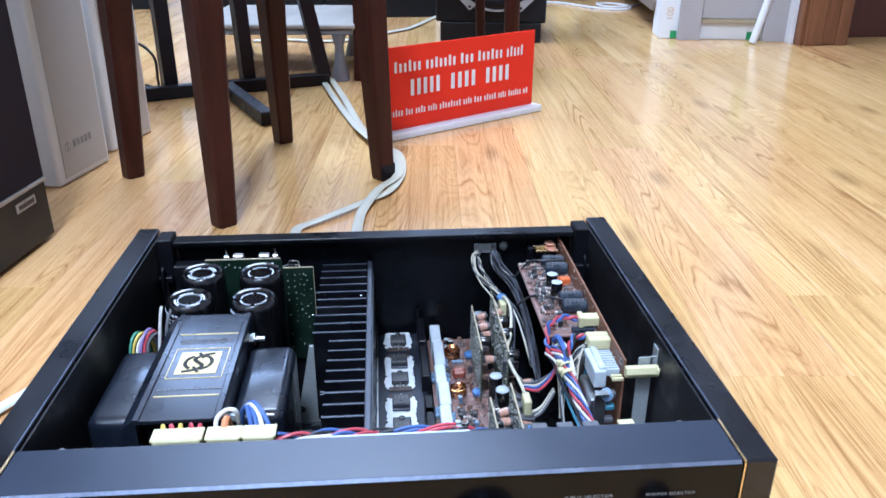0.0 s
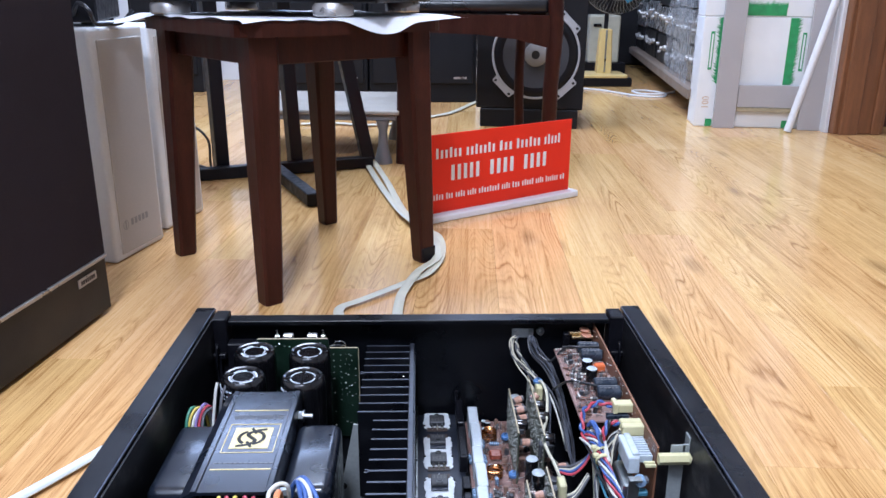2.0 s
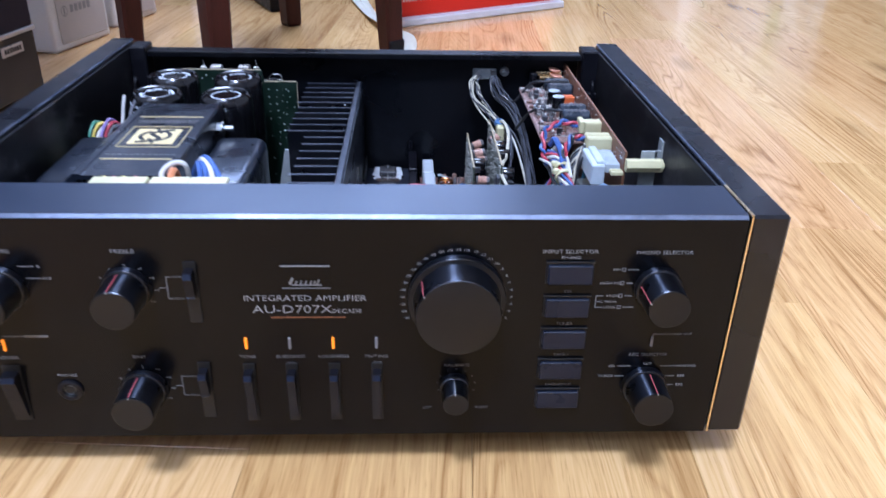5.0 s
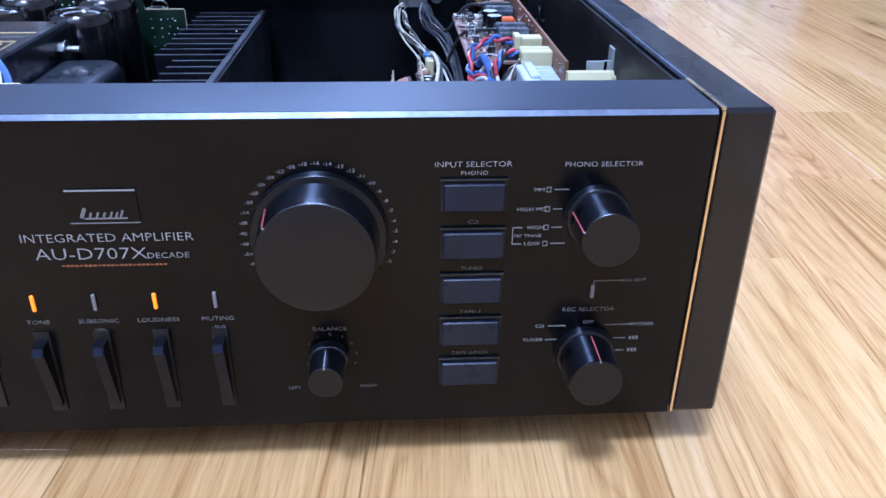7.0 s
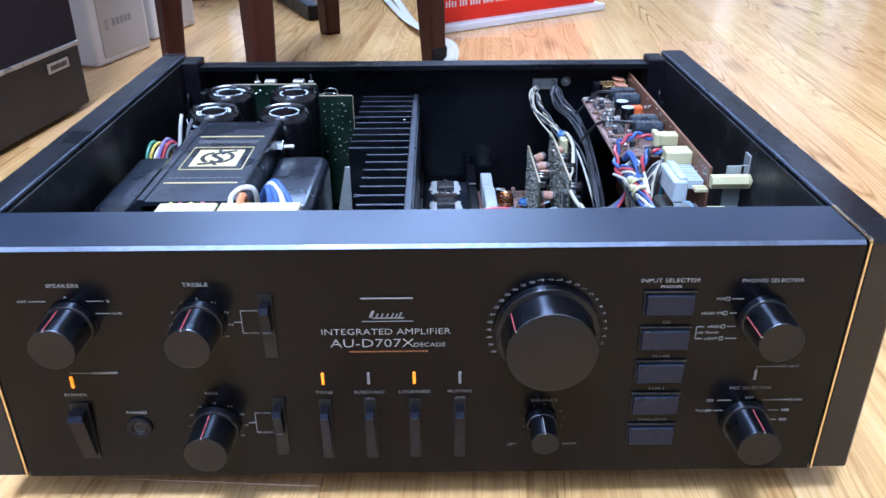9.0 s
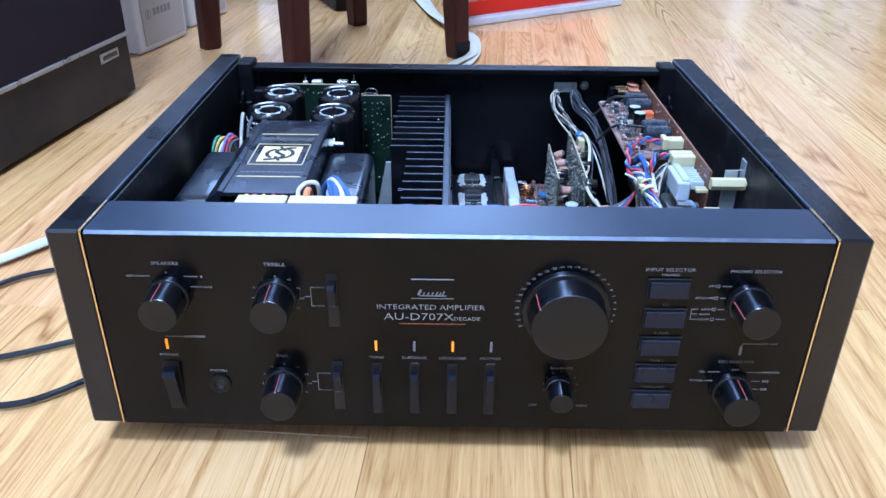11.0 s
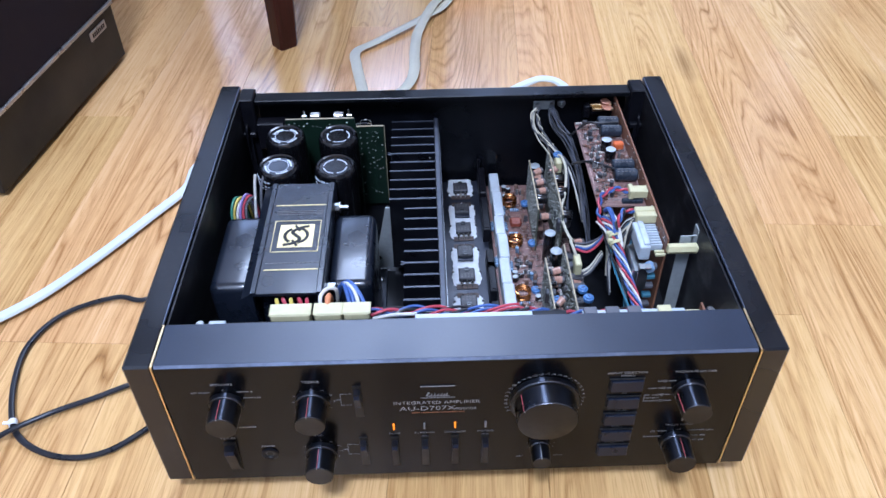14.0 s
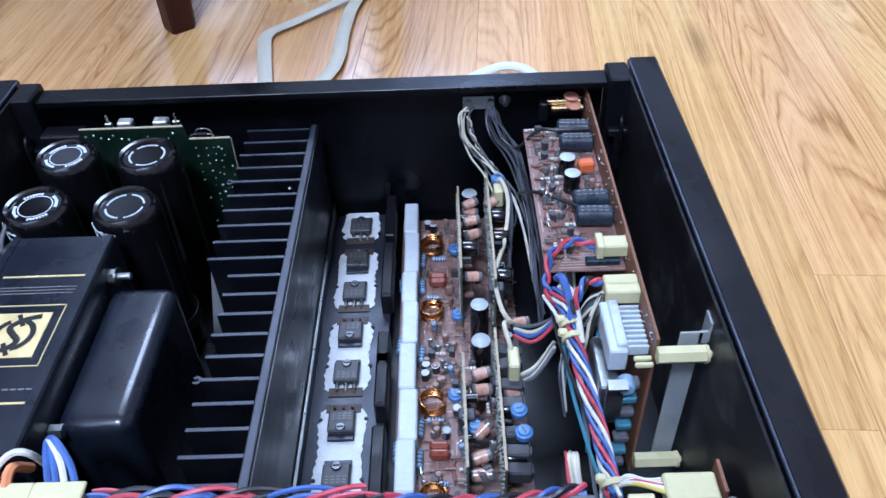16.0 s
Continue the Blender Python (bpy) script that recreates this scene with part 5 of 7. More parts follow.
    for x, y, h, t, l in ((0.1120, 0.306, 0.090, 25, -20), (0.1230, 0.296, 0.058, 70, 60), (0.1230, 0.210, 0.075, 10, 0)):
        put("styrol", x, y, h, b, t, l)
    put("trimmer", 0.1165, 0.3180, 0.0985, b)
    for x, y, h in ((0.1165, 0.312, 0.090), (0.1165, 0.176, 0.075)):
        part("plug", Geo().box((x, y, h), (0.0062, 0.0150, 0.0200), 0, 0.0010), NYLON, b, "cream nylon plug")


def jumpers(board, x0, x1, y0, y1, z, n, seed):
    """Thin bare wires bridging tracks, with their two bends."""
    r, g = random.Random(seed), Geo()
    for i in range(n):
        x, y, w, h = r.uniform(x0, x1), r.uniform(y0, y1), r.uniform(0.0022, 0.0055), r.uniform(0.0008, 0.0042)
        a = r.choice([0, 0, math.pi / 2]) + r.uniform(-0.25, 0.25)
        d = V((math.cos(a), math.sin(a), 0)) * w
        p = V((x, y, z))
        g.tube([p - d, p - d * 0.85 + V((0, 0, h)), p + d * 0.85 + V((0, 0, h)), p + d], 0.00026, 0, 4, 2, None, False)
    tagged(part("jumper_wires", g, SOLDER, board), kind="stuff")


def phono_board():
    # upright brown board carrying a level one
    z = 0.1245
    v = part("circuit_board", Geo().box((0.1792, 0.2535, 0.0855), (0.0017, 0.235, 0.111), 0, 0.0003), BROWN_EDGE, amp, "upright brown circuit board")
    s = Geo()
    for i in range(60):
        s.ball((0.1782, rnd.uniform(0.14, 0.365), rnd.uniform(0.128, 0.139)), rnd.uniform(0.0006, 0.001), 0, 5, 0.7)
    tagged(part("solder_dots", s, SOLDER, v), kind="stuff")
    b = part("circuit_board", Geo().box((0.1564, 0.2712, z - 0.0008), (0.0436, 0.1395, 0.0016), 0, 0.0003), BROWN_PCB, amp, "pinkish brown circuit board with blue capacitors")
    for y in (0.3300, 0.3140, 0.2550, 0.2400):
        put("axial", 0.1662, y, z, b, rnd.uniform(-4, 4))
    for x, y in ((0.1568, 0.2880), (0.1577, 0.2715)):
        c = put("can", x, y, z, b)
        c.scale = (0.98, 0.98, 1.25)
    put("orange", 0.1690, 0.2895, z + 0.001, b, 4)
    for x, y in ((0.1570, 0.3010), (0.1560, 0.2560), (0.1705, 0.2730), (0.1545, 0.2240), (0.173, 0.2680)):
        put("bead", x, y, z, b)
    for x, y in ((0.1440, 0.334), (0.1465, 0.316), (0.1450, 0.304), (0.1460, 0.270), (0.152, 0.231), (0.1500, 0.216), (0.1430, 0.244)):
        put("to92", x, y, z, b, rnd.uniform(0, 360))
    for i in range(60):
        x, y = rnd.uniform(0.1375, 0.1540), rnd.uniform(0.206, 0.338)
        put(rnd.choice(["tiny_tan", "tiny_white", "tiny_tan", "tiny_grey", "tiny_tan"]), x, y, z, b, rnd.choice([0, 0, 90]) + rnd.uniform(-10, 10))
    for i in range(13):
        x, y = rnd.uniform(0.1390, 0.1540), rnd.uniform(0.242, 0.325)
        put("glass", x, y, z, b, rnd.uniform(0, 360), rnd.uniform(-12, 12))
    for x, y in ((0.1510, 0.2555), (0.1680, 0.2760), (0.1730, 0.2700)):
        put("glass", x, y, z, b)
    t = Geo()
    for k in range(6):
        t.box((0.155, 0.2035 + 0.0022 * k, z + 0.0001), (0.026 - 0.002 * k, 0.0006, 0.0002))
        t.box((0.1368, 0.24 + 0.015 * k, z + 0.0001), (0.0006, 0.012, 0.0002))
    tagged(part("tracks", t, TRACK, b), kind="stuff")
    part("choke", Geo().box((0.1660, 0.2062, z + 0.0022), (0.019, 0.0048, 0.0042), 0, 0.0008), CAP_BLUE, b)
    jumpers(b, 0.1375, 0.1745, 0.2050, 0.3380, z, 110, 8)
    # sockets on the upright board
    g = Geo().box((0.1720, 0.2095, 0.1340), (0.0140, 0.0095, 0.0080), 0, 0.0008).box((0.1640, 0.2095, 0.1345), (0.0040, 0.0122, 0.0092), 0, 0.0006)
    part("plug", g, NYLON, v, "cream nylon plug")
    g = Geo().box((0.1700, 0.1808, 0.1335), (0.0175, 0.0066, 0.0090), 0, 0.0008).box((0.1700, 0.1738, 0.1335), (0.0175, 0.0066, 0.0090), 0, 0.0008)
    part("plug", g, NYLON, v, "cream nylon plug")
    g = Geo().box((0.1628, 0.1550, 0.1235), (0.0090, 0.0340, 0.014), 0, 0.0008).box((0.1645, 0.1560, 0.1310), (0.0050, 0.0300, 0.0030), 0, 0.0006)
    for k in range(9):
        part("switch_tooth", Geo().box((0.1725, 0.1680 - 0.0033 * k, 0.1275), (0.0100, 0.0015, 0.0060), 0, 0.0003), PALE_BLUE, v)
    part("selector_switch", g, PALE_BLUE, v, "pale blue-white slide switch block")
    part("switch_body", Geo().box((0.1600, 0.150, 0.095), (0.011, 0.034, 0.030), 0, 0.001), STEEL, v)
    part("switch_bracket", Geo().box((0.1610, 0.1290, 0.106), (0.0085, 0.0018, 0.028)).box((0.1610, 0.1265, 0.1195), (0.0095, 0.0060, 0.0014)), STEEL, v)
    for k in range(7):
        part("contact", Geo().box((0.1685, 0.131, 0.116 - 0.011 * k), (0.0078, 0.0060, 0.0042), 0, 0.0008), W_TEAL if k % 2 else W_GREY, v)
    part("contact", Geo().cyl((0.166, 0.134, 0.116), (0.166, 0.126, 0.116), 0.004, seg=12, ch=0.0008), RES_BLUE, v)
    part("spacer_clip", Geo().box((0.1735, 0.1320, 0.1275), (0.0085, 0.0022, 0.0028), 0, 0.0006).box((0.1735, 0.1360, 0.1275), (0.0085, 0.0022, 0.0028), 0, 0.0006), NYLON, v)
    for y, h in ((0.1335, 0.1325), (0.1330, 0.0460)):
        g = Geo().cyl((0.1790, y, h), (0.2015, y, h), 0.0045, seg=6).cyl((0.2015, y, h), (0.2030, y, h), 0.0048, 0.0044, seg=12).cyl((0.2030, y, h), (0.2046, y, h), 0.0026, 0.0016, seg=8)
        part("spacer", g, NYLON, amp, "cream nylon spacer")
    g = Geo().box((0.1960, 0.1408, 0.0900), (0.0110, 0.0012, 0.1000), 0, 0.0003).box((0.2042, 0.1440, 0.1400), (0.0012, 0.0090, 0.0130), 0, 0.0003).box((0.2020, 0.1408, 0.1362), (0.0046, 0.0012, 0.0080))
    part("bracket_strip", g, ZINC, amp, "zinc-plated bracket strip")
    # gold sockets and a copper disc by the back panel
    g = Geo().box((0.1640, 0.3600, 0.1330), (0.0230, 0.0035, 0.0035), 0, 0.0005).box((0.1660, 0.3560, 0.1300), (0.0220, 0.0035, 0.0030), 0, 0.0005)
    part("gold_contact", g, GOLD, v)
    part("socket_block", Geo().box((0.1500, 0.3600, 0.1270), (0.0060, 0.0090, 0.0140), 0, 0.0008).cyl((0.1500, 0.3555, 0.1290), (0.1500, 0.3540, 0.1290), 0.0016, seg=10).box((0.1650, 0.3640, 0.1270), (0.0260, 0.0020, 0.0150), 0, 0.0005), PLASTIC_BLACK, v)
    for x, y, h, lean in ((0.1690, 0.3605, 0.1365, 62), (0.1700, 0.3560, 0.1325, 66)):
        part("ceramic_capacitor", Geo().cyl((0, 0, -0.0009), (0, 0, 0.0009), 0.0054, seg=20, ch=0.0006).tube([(0.003, 0, 0), (0.007, 0, 0), (0.0095, 0, -0.001)], 0.0003, 1, 5, 3), [DISC, SOLDER], v, "copper-coloured disc capacitor", pose(x, y, h, lean - 60, 8, 0))
    # earth tab on the back panel
    g = Geo().box((0.1060, 0.3655, 0.1310), (0.0220, 0.0020, 0.0100), 0, 0.0008).cyl((0.0990, 0.3650, 0.1320), (0.0990, 0.3615, 0.1320), 0.0026, seg=12, mat=1).cyl((0.1140, 0.3650, 0.1325), (0.1140, 0.3605, 0.1325), 0.0024, seg=12, mat=1)
    part("terminal_tab", g, [ZINC, STEEL], amp)
    part("screw", Geo().cyl((0.1240, 0.3660, 0.1335), (0.1240, 0.3590, 0.1325), 0.0020, seg=12).cyl((0.1240, 0.3660, 0.1335), (0.1240, 0.3635, 0.1333), 0.0042, seg=14), STEEL, amp)


def wire(pts, r, mat, parent=None, label="", wob=0.0006, steps=6):
    pts = [V(p) + V((rnd.uniform(-wob, wob), rnd.uniform(-wob, wob), rnd.uniform(-wob, wob))) for p in pts]
    return part("wire", Geo().tube(pts, r, 0, 7, steps), mat, parent or amp, label)


def twisted(line, r, mats, turns, spread):
    """Wires that wind round one another along a line."""
    line = [V(p) for p in line]
    seg = 9
    for k, m in enumerate(mats):
        pts = []
        n = (len(line) - 1) * seg
        for i in range(n + 1):
            s = i / seg
            j = min(int(s), len(line) - 2)
            p = line[j].lerp(line[j + 1], s - j)
            a = 2 * math.pi * (turns * i / n + k / len(mats))
            d = (line[j + 1] - line[j]).normalized()
            side = d.cross(V((0, 0, 1)))
            side = side.normalized() if side.length > 0.01 else V((1, 0, 0))
            pts.append(p + (side * math.cos(a) + side.cross(d) * math.sin(a)) * spread)
        part("wire", Geo().tube(pts, r, 0, 6, 2), m, amp)


def wiring():
    # plugs in front of the transformer
    for x0, x1 in ((-0.1345, -0.1060), (-0.1025, -0.0830), (-0.0810, -0.0625)):
        p = part("plug", Geo().box(((x0 + x1) / 2, 0.0560, 0.1400), (x1 - x0, 0.0100, 0.0230), 0, 0.0008).box(((x0 + x1) / 2, 0.0575, 0.1508), (x1 - x0 + 0.0022, 0.0120, 0.0020), 0, 0.0006), NYLON, amp, "cream nylon plug")
    for k, (m, x) in enumerate(((W_YELLOW, -0.1325), (W_RED, -0.127), (W_YELLOW, -0.1215), (W_RED, -0.1150), (W_RED, -0.110))):
        wire([(x, 0.0605, 0.142), (x + 0.001, 0.0660, 0.1462 - 0.001 * (k % 2)), (x - 0.001, 0.0740, 0.1455), (x - 0.004, 0.086, 0.122)], 0.0015, m)
    wire([(-0.098, 0.0620, 0.147), (-0.0985, 0.0680, 0.1530), (-0.0935, 0.0745, 0.1555), (-0.0885, 0.0750, 0.1520), (-0.0890, 0.0830, 0.1300)], 0.0015, W_WHITE)
    wire([(-0.0935, 0.0600, 0.147), (-0.0930, 0.0655, 0.1520), (-0.0925, 0.0700, 0.1520), (-0.0930, 0.0780, 0.1400)], 0.0022, W_ORANGE)
    for k in range(4):
        wire([(-0.0655 - 0.0036 * k, 0.0600, 0.148), (-0.0705 - 0.0028 * k, 0.0700, 0.1535), (-0.0780 - 0.0012 * k, 0.0790, 0.1570 - 0.001 * k), (-0.0860, 0.0850, 0.1470), (-0.0900, 0.0900, 0.1300)], 0.0015, (W_BLUE, W_WHITE, W_BLUE, W_BLUE)[k])
    # harness along the front rail
    twisted([(-0.062, 0.058, 0.145), (-0.035, 0.057, 0.1450), (-0.008, 0.056, 0.1445), (0.020, 0.055, 0.1450), (0.055, 0.054, 0.147)], 0.0011, [W_RED, W_BLUE, W_BLACK], 2.6, 0.0026)
    twisted([(-0.062, 0.062, 0.141), (-0.030, 0.061, 0.144), (0.005, 0.059, 0.144), (0.048, 0.057, 0.147)], 0.0011, [W_BLACK, W_RED, W_BLUE], 2.1, 0.0028)
    twisted([(0.055, 0.054, 0.147), (0.085, 0.056, 0.140), (0.112, 0.058, 0.138), (0.135, 0.064, 0.134)], 0.0013, [W_BLUE, W_RED, W_BLACK], 3, 0.0018)
    wire([(-0.060, 0.056, 0.141), (-0.045, 0.054, 0.146), (-0.028, 0.050, 0.151)], 0.0013, W_WHITE)
    # leads at the left of the transformer
    for k, m in enumerate((W_GREEN, W_YELLOW, W_WHITE, W_VIOLET, W_RED, W_GREY)):
        x = -0.1940 + 0.0026 * k
        wire([(x + 0.001, 0.204, 0.100), (x - 0.001, 0.208 + 0.0012 * k, 0.120), (x + 0.002, 0.218 + 0.001 * k, 0.1310 - 0.002 * (k % 3)), (x + 0.006, 0.230, 0.121), (x + 0.008, 0.236, 0.085)], 0.0012, m, None, "", 0.0010)
    wire([(-0.176, 0.218, 0.110), (-0.174, 0.228, 0.138), (-0.172, 0.232, 0.147)], 0.0013, W_WHITE)
    wire([(-0.170, 0.214, 0.105), (-0.168, 0.226, 0.134), (-0.166, 0.236, 0.143)], 0.0013, W_GREY)
    # cream and slate leads from the earth tab
    for k in range(5):
        o = 0.0023 * k
        wire([(0.0990 + 0.2 * o, 0.3620, 0.1290), (0.0925 + 0.5 * o, 0.3575, 0.1260 + 0.1 * o), (0.0925 + 0.7 * o, 0.3480, 0.1130 + 0.3 * o), (0.1000 + 0.6 * o, 0.3370, 0.1050 + 0.6 * o), (0.1075 + 1.0 * o, 0.3290, 0.0985 + 0.3 * o), (0.1150 + 1.3 * o, 0.3200 - 0.6 * o, 0.0900), (0.1200 + o, 0.3060, 0.0700)], 0.00072, (BEIGE_WIRE, W_SLATE, BEIGE_WIRE, BEIGE_WIRE, W_GREY)[k], None, "", 0.0020, 8)
    twisted([(0.0985, 0.3580, 0.1250), (0.1010, 0.3470, 0.1160), (0.1065, 0.3370, 0.1080), (0.1150, 0.3300, 0.1010), (0.1240, 0.3200, 0.0930)], 0.0007, [BEIGE_WIRE, W_GREY], 5, 0.0010)
    for k in range(8):
        o = 0.0016 * k
        wire([(0.1115 + 0.4 * o, 0.3620, 0.1300), (0.1090 + 0.8 * o, 0.3555, 0.1240 + 0.15 * o), (0.1150 + 0.8 * o, 0.3440, 0.1160 + 0.2 * o), (0.1240 + 0.7 * o, 0.3290, 0.1090 + 0.2 * o), (0.1300 + 0.5 * o, 0.3100, 0.1010 + 0.25 * o), (0.1345 + 0.4 * o, 0.2860, 0.0880), (0.1370 + 0.3 * o, 0.2560, 0.0700), (0.140, 0.236, 0.05)], 0.00088, W_SLATE if k % 3 else W_BLACK, None, "", 0.0022, 8)
    wire([(0.1140, 0.3610, 0.1290), (0.1230, 0.3480, 0.1175), (0.1310, 0.3380, 0.1120), (0.1345, 0.3240, 0.1060), (0.1365, 0.3000, 0.0960)], 0.0009, W_GREY)
    for k in range(3):
        wire([(0.1180 + 0.002 * k, 0.318, 0.098), (0.1265 + 0.002 * k, 0.306, 0.090), (0.1330 + 0.001 * k, 0.286, 0.076), (0.137, 0.262, 0.058)], 0.0008, (W_WHITE, BEIGE_WIRE, W_GREY)[k], None, "", 0.0012)
    wire([(0.1200, 0.340, 0.118), (0.1300, 0.3330, 0.1150), (0.1420, 0.3240, 0.1330), (0.1560, 0.3200, 0.1370), (0.1740, 0.3195, 0.1368)], 0.0012, W_BLACK)
    wire([(0.1290, 0.302, 0.100), (0.1350, 0.272, 0.124), (0.1450, 0.258, 0.131), (0.1600, 0.2410, 0.1350)], 0.0012, W_BLACK)
    # pale loop beside the upright boards
    wire([(0.1145, 0.318, 0.098), (0.1190, 0.312, 0.104), (0.1215, 0.296, 0.098), (0.1180, 0.270, 0.088), (0.1120, 0.250, 0.086), (0.1090, 0.232, 0.088), (0.1130, 0.212, 0.084), (0.1175, 0.205, 0.080)], 0.0014, BEIGE_WIRE)
    wire([(0.1160, 0.320, 0.100), (0.1225, 0.310, 0.100), (0.1240, 0.290, 0.090), (0.1210, 0.268, 0.076), (0.121, 0.25, 0.06)], 0.0013, W_SLATE)
    wire([(0.1170, 0.204, 0.082), (0.1120, 0.196, 0.090), (0.1145, 0.185, 0.088), (0.1160, 0.180, 0.083)], 0.0014, BEIGE_WIRE)
    for k in range(4):
        wire([(0.1190, 0.206 - 0.003 * k, 0.078), (0.1280, 0.200 - 0.004 * k, 0.083), (0.1380, 0.196 - 0.002 * k, 0.092), (0.1450, 0.198, 0.100)], 0.0011, (W_GREY, BEIGE_WIRE, W_BLUE, W_RED)[k])
        wire([(0.1195, 0.172, 0.066 + 0.002 * k), (0.1290, 0.172 + 0.002 * k, 0.073), (0.1400, 0.180 + 0.002 * k, 0.085)], 0.0011, (W_GREY, BEIGE_WIRE, W_GREY, BEIGE_WIRE)[k])
    # leads of the two sockets
    twisted([(0.1620, 0.2095, 0.1345), (0.1500, 0.2135, 0.1360), (0.1370, 0.2080, 0.1310), (0.1345, 0.1960, 0.1200), (0.1380, 0.1860, 0.1120)], 0.0012, [W_RED, W_BLUE], 3.5, 0.0014)
    twisted([(0.1610, 0.1815, 0.1340), (0.1530, 0.1830, 0.1350), (0.1470, 0.1760, 0.1270), (0.1440, 0.1690, 0.1180)], 0.0012, [W_RED, W_BLUE, W_BLACK], 2, 0.0016)
    for k in range(6):
        wire([(0.1610, 0.178 - 0.001 * k, 0.131), (0.1560, 0.172 - 0.001 * k, 0.122), (0.1530, 0.165, 0.108 - 0.002 * k), (0.1480, 0.160, 0.09)], 0.0011, W_BLACK if k % 3 else BEIGE_WIRE)
    for k in range(5):
        wire([(0.1455 + 0.002 * k, 0.225, 0.108), (0.1460 + 0.002 * k, 0.215, 0.100), (0.1470 + 0.0015 * k, 0.20, 0.085), (0.146, 0.18, 0.06)], 0.0011, W_GREY if k % 2 else BEIGE_WIRE)
    # thin leads fanning down from the second socket
    for k in range(9):
        m = (W_BLACK, W_WHITE, W_GREY, W_BLACK, W_TEAL, BEIGE_WIRE, W_BLACK, W_WHITE, W_GREY)[k]
        wire([(0.1605, 0.1800 - 0.0012 * k, 0.1290), (0.1560 - 0.0004 * k, 0.1815 - 0.0014 * k, 0.1255 - 0.0012 * k), (0.1500 - 0.0009 * k, 0.1790 - 0.0016 * k, 0.1130 - 0.0016 * k), (0.1455 - 0.0008 * k, 0.1740 - 0.0020 * k, 0.0930), (0.1430, 0.1660 - 0.0020 * k, 0.0640)], 0.00075, m, None, "", 0.0014)
    # main bundle down to the front
    line = [(0.1400, 0.1930, 0.1180), (0.1435, 0.1780, 0.1180), (0.1455, 0.1640, 0.1120), (0.1490, 0.1450, 0.1040), (0.1530, 0.1200, 0.0960), (0.1545, 0.0980, 0.0930), (0.1530, 0.0780, 0.1000)]
    twisted(line, 0.00105, [W_RED, W_BLUE, W_WHITE, W_BLUE, W_RED, W_BLUE, W_WHITE], 2.1, 0.0034)
    twisted([V(p) + V((-0.004, 0.001, -0.004)) for p in line], 0.0010, [W_WHITE, W_GREY, W_TEAL, W_BLACK], 0.8, 0.0030)
    wire([(0.1640, 0.178, 0.115), (0.1585, 0.165, 0.100), (0.155, 0.150, 0.085), (0.1520, 0.130, 0.06)], 0.0016, W_TEAL)
    wire([(0.1400, 0.196, 0.124), (0.1415, 0.190, 0.130), (0.1440, 0.182, 0.127), (0.1460, 0.170, 0.120)], 0.0022, W_BLUE)
    wire([(0.1425, 0.190, 0.123), (0.1450, 0.184, 0.127), (0.1475, 0.174, 0.122), (0.1490, 0.160, 0.112)], 0.0019, W_WHITE)
    for p in ((0.1450, 0.170, 0.116), (0.1455, 0.1640, 0.1125), (0.1540, 0.0870, 0.0990)):
        tie = Geo().lathe(V(p) - V((0.0005, -0.002, 0)), (0.15, -1, -0.3), [(0.0052, 0), (0.0060, 0.0003), (0.0060, 0.0030), (0.0052, 0.0033)], 0, 14).box(V(p) + V((-0.0055, 0.001, 0.003)), (0.0050, 0.0040, 0.0038), 0, 0.0008)
        part("cable_tie", tie, NYLON, amp, "cream cable tie")
    # flat leads to the low plug at the right front
    for k in range(6):
        wire([(0.1540, 0.086, 0.098), (0.1600, 0.082 + 0.001 * k, 0.106), (0.1680, 0.078 + 0.0014 * k, 0.110 - 0.001 * k), (0.1780, 0.074 + 0.0016 * k, 0.110)], 0.0010, (W_YELLOW, W_WHITE, W_RED, W_WHITE, BEIGE_WIRE, W_WHITE)[k])
    for k in range(5):
        wire([(0.1385 + 0.0012 * k, 0.118, 0.078), (0.1370 + 0.0012 * k, 0.110, 0.086), (0.1375 + 0.0014 * k, 0.100, 0.080), (0.1420 + 0.001 * k, 0.092, 0.070)], 0.0010, (W_RED, BEIGE_WIRE, BEIGE_WIRE, W_WHITE, BEIGE_WIRE)[k])
    part("plug", Geo().box((0.1850, 0.0770, 0.1080), (0.0230, 0.0140, 0.0090), 0, 0.0010), NYLON, amp, "cream nylon plug")
    part("board_corner", Geo().box((0.1985, 0.0800, 0.1060), (0.0016, 0.0160, 0.0180)), BROWN_EDGE, amp)


chassis()
front_face()
transformer()
big_caps()
green_board()
heat_sink()
transistor_row()
component_kinds()
power_board()
phono_board()
wiring()

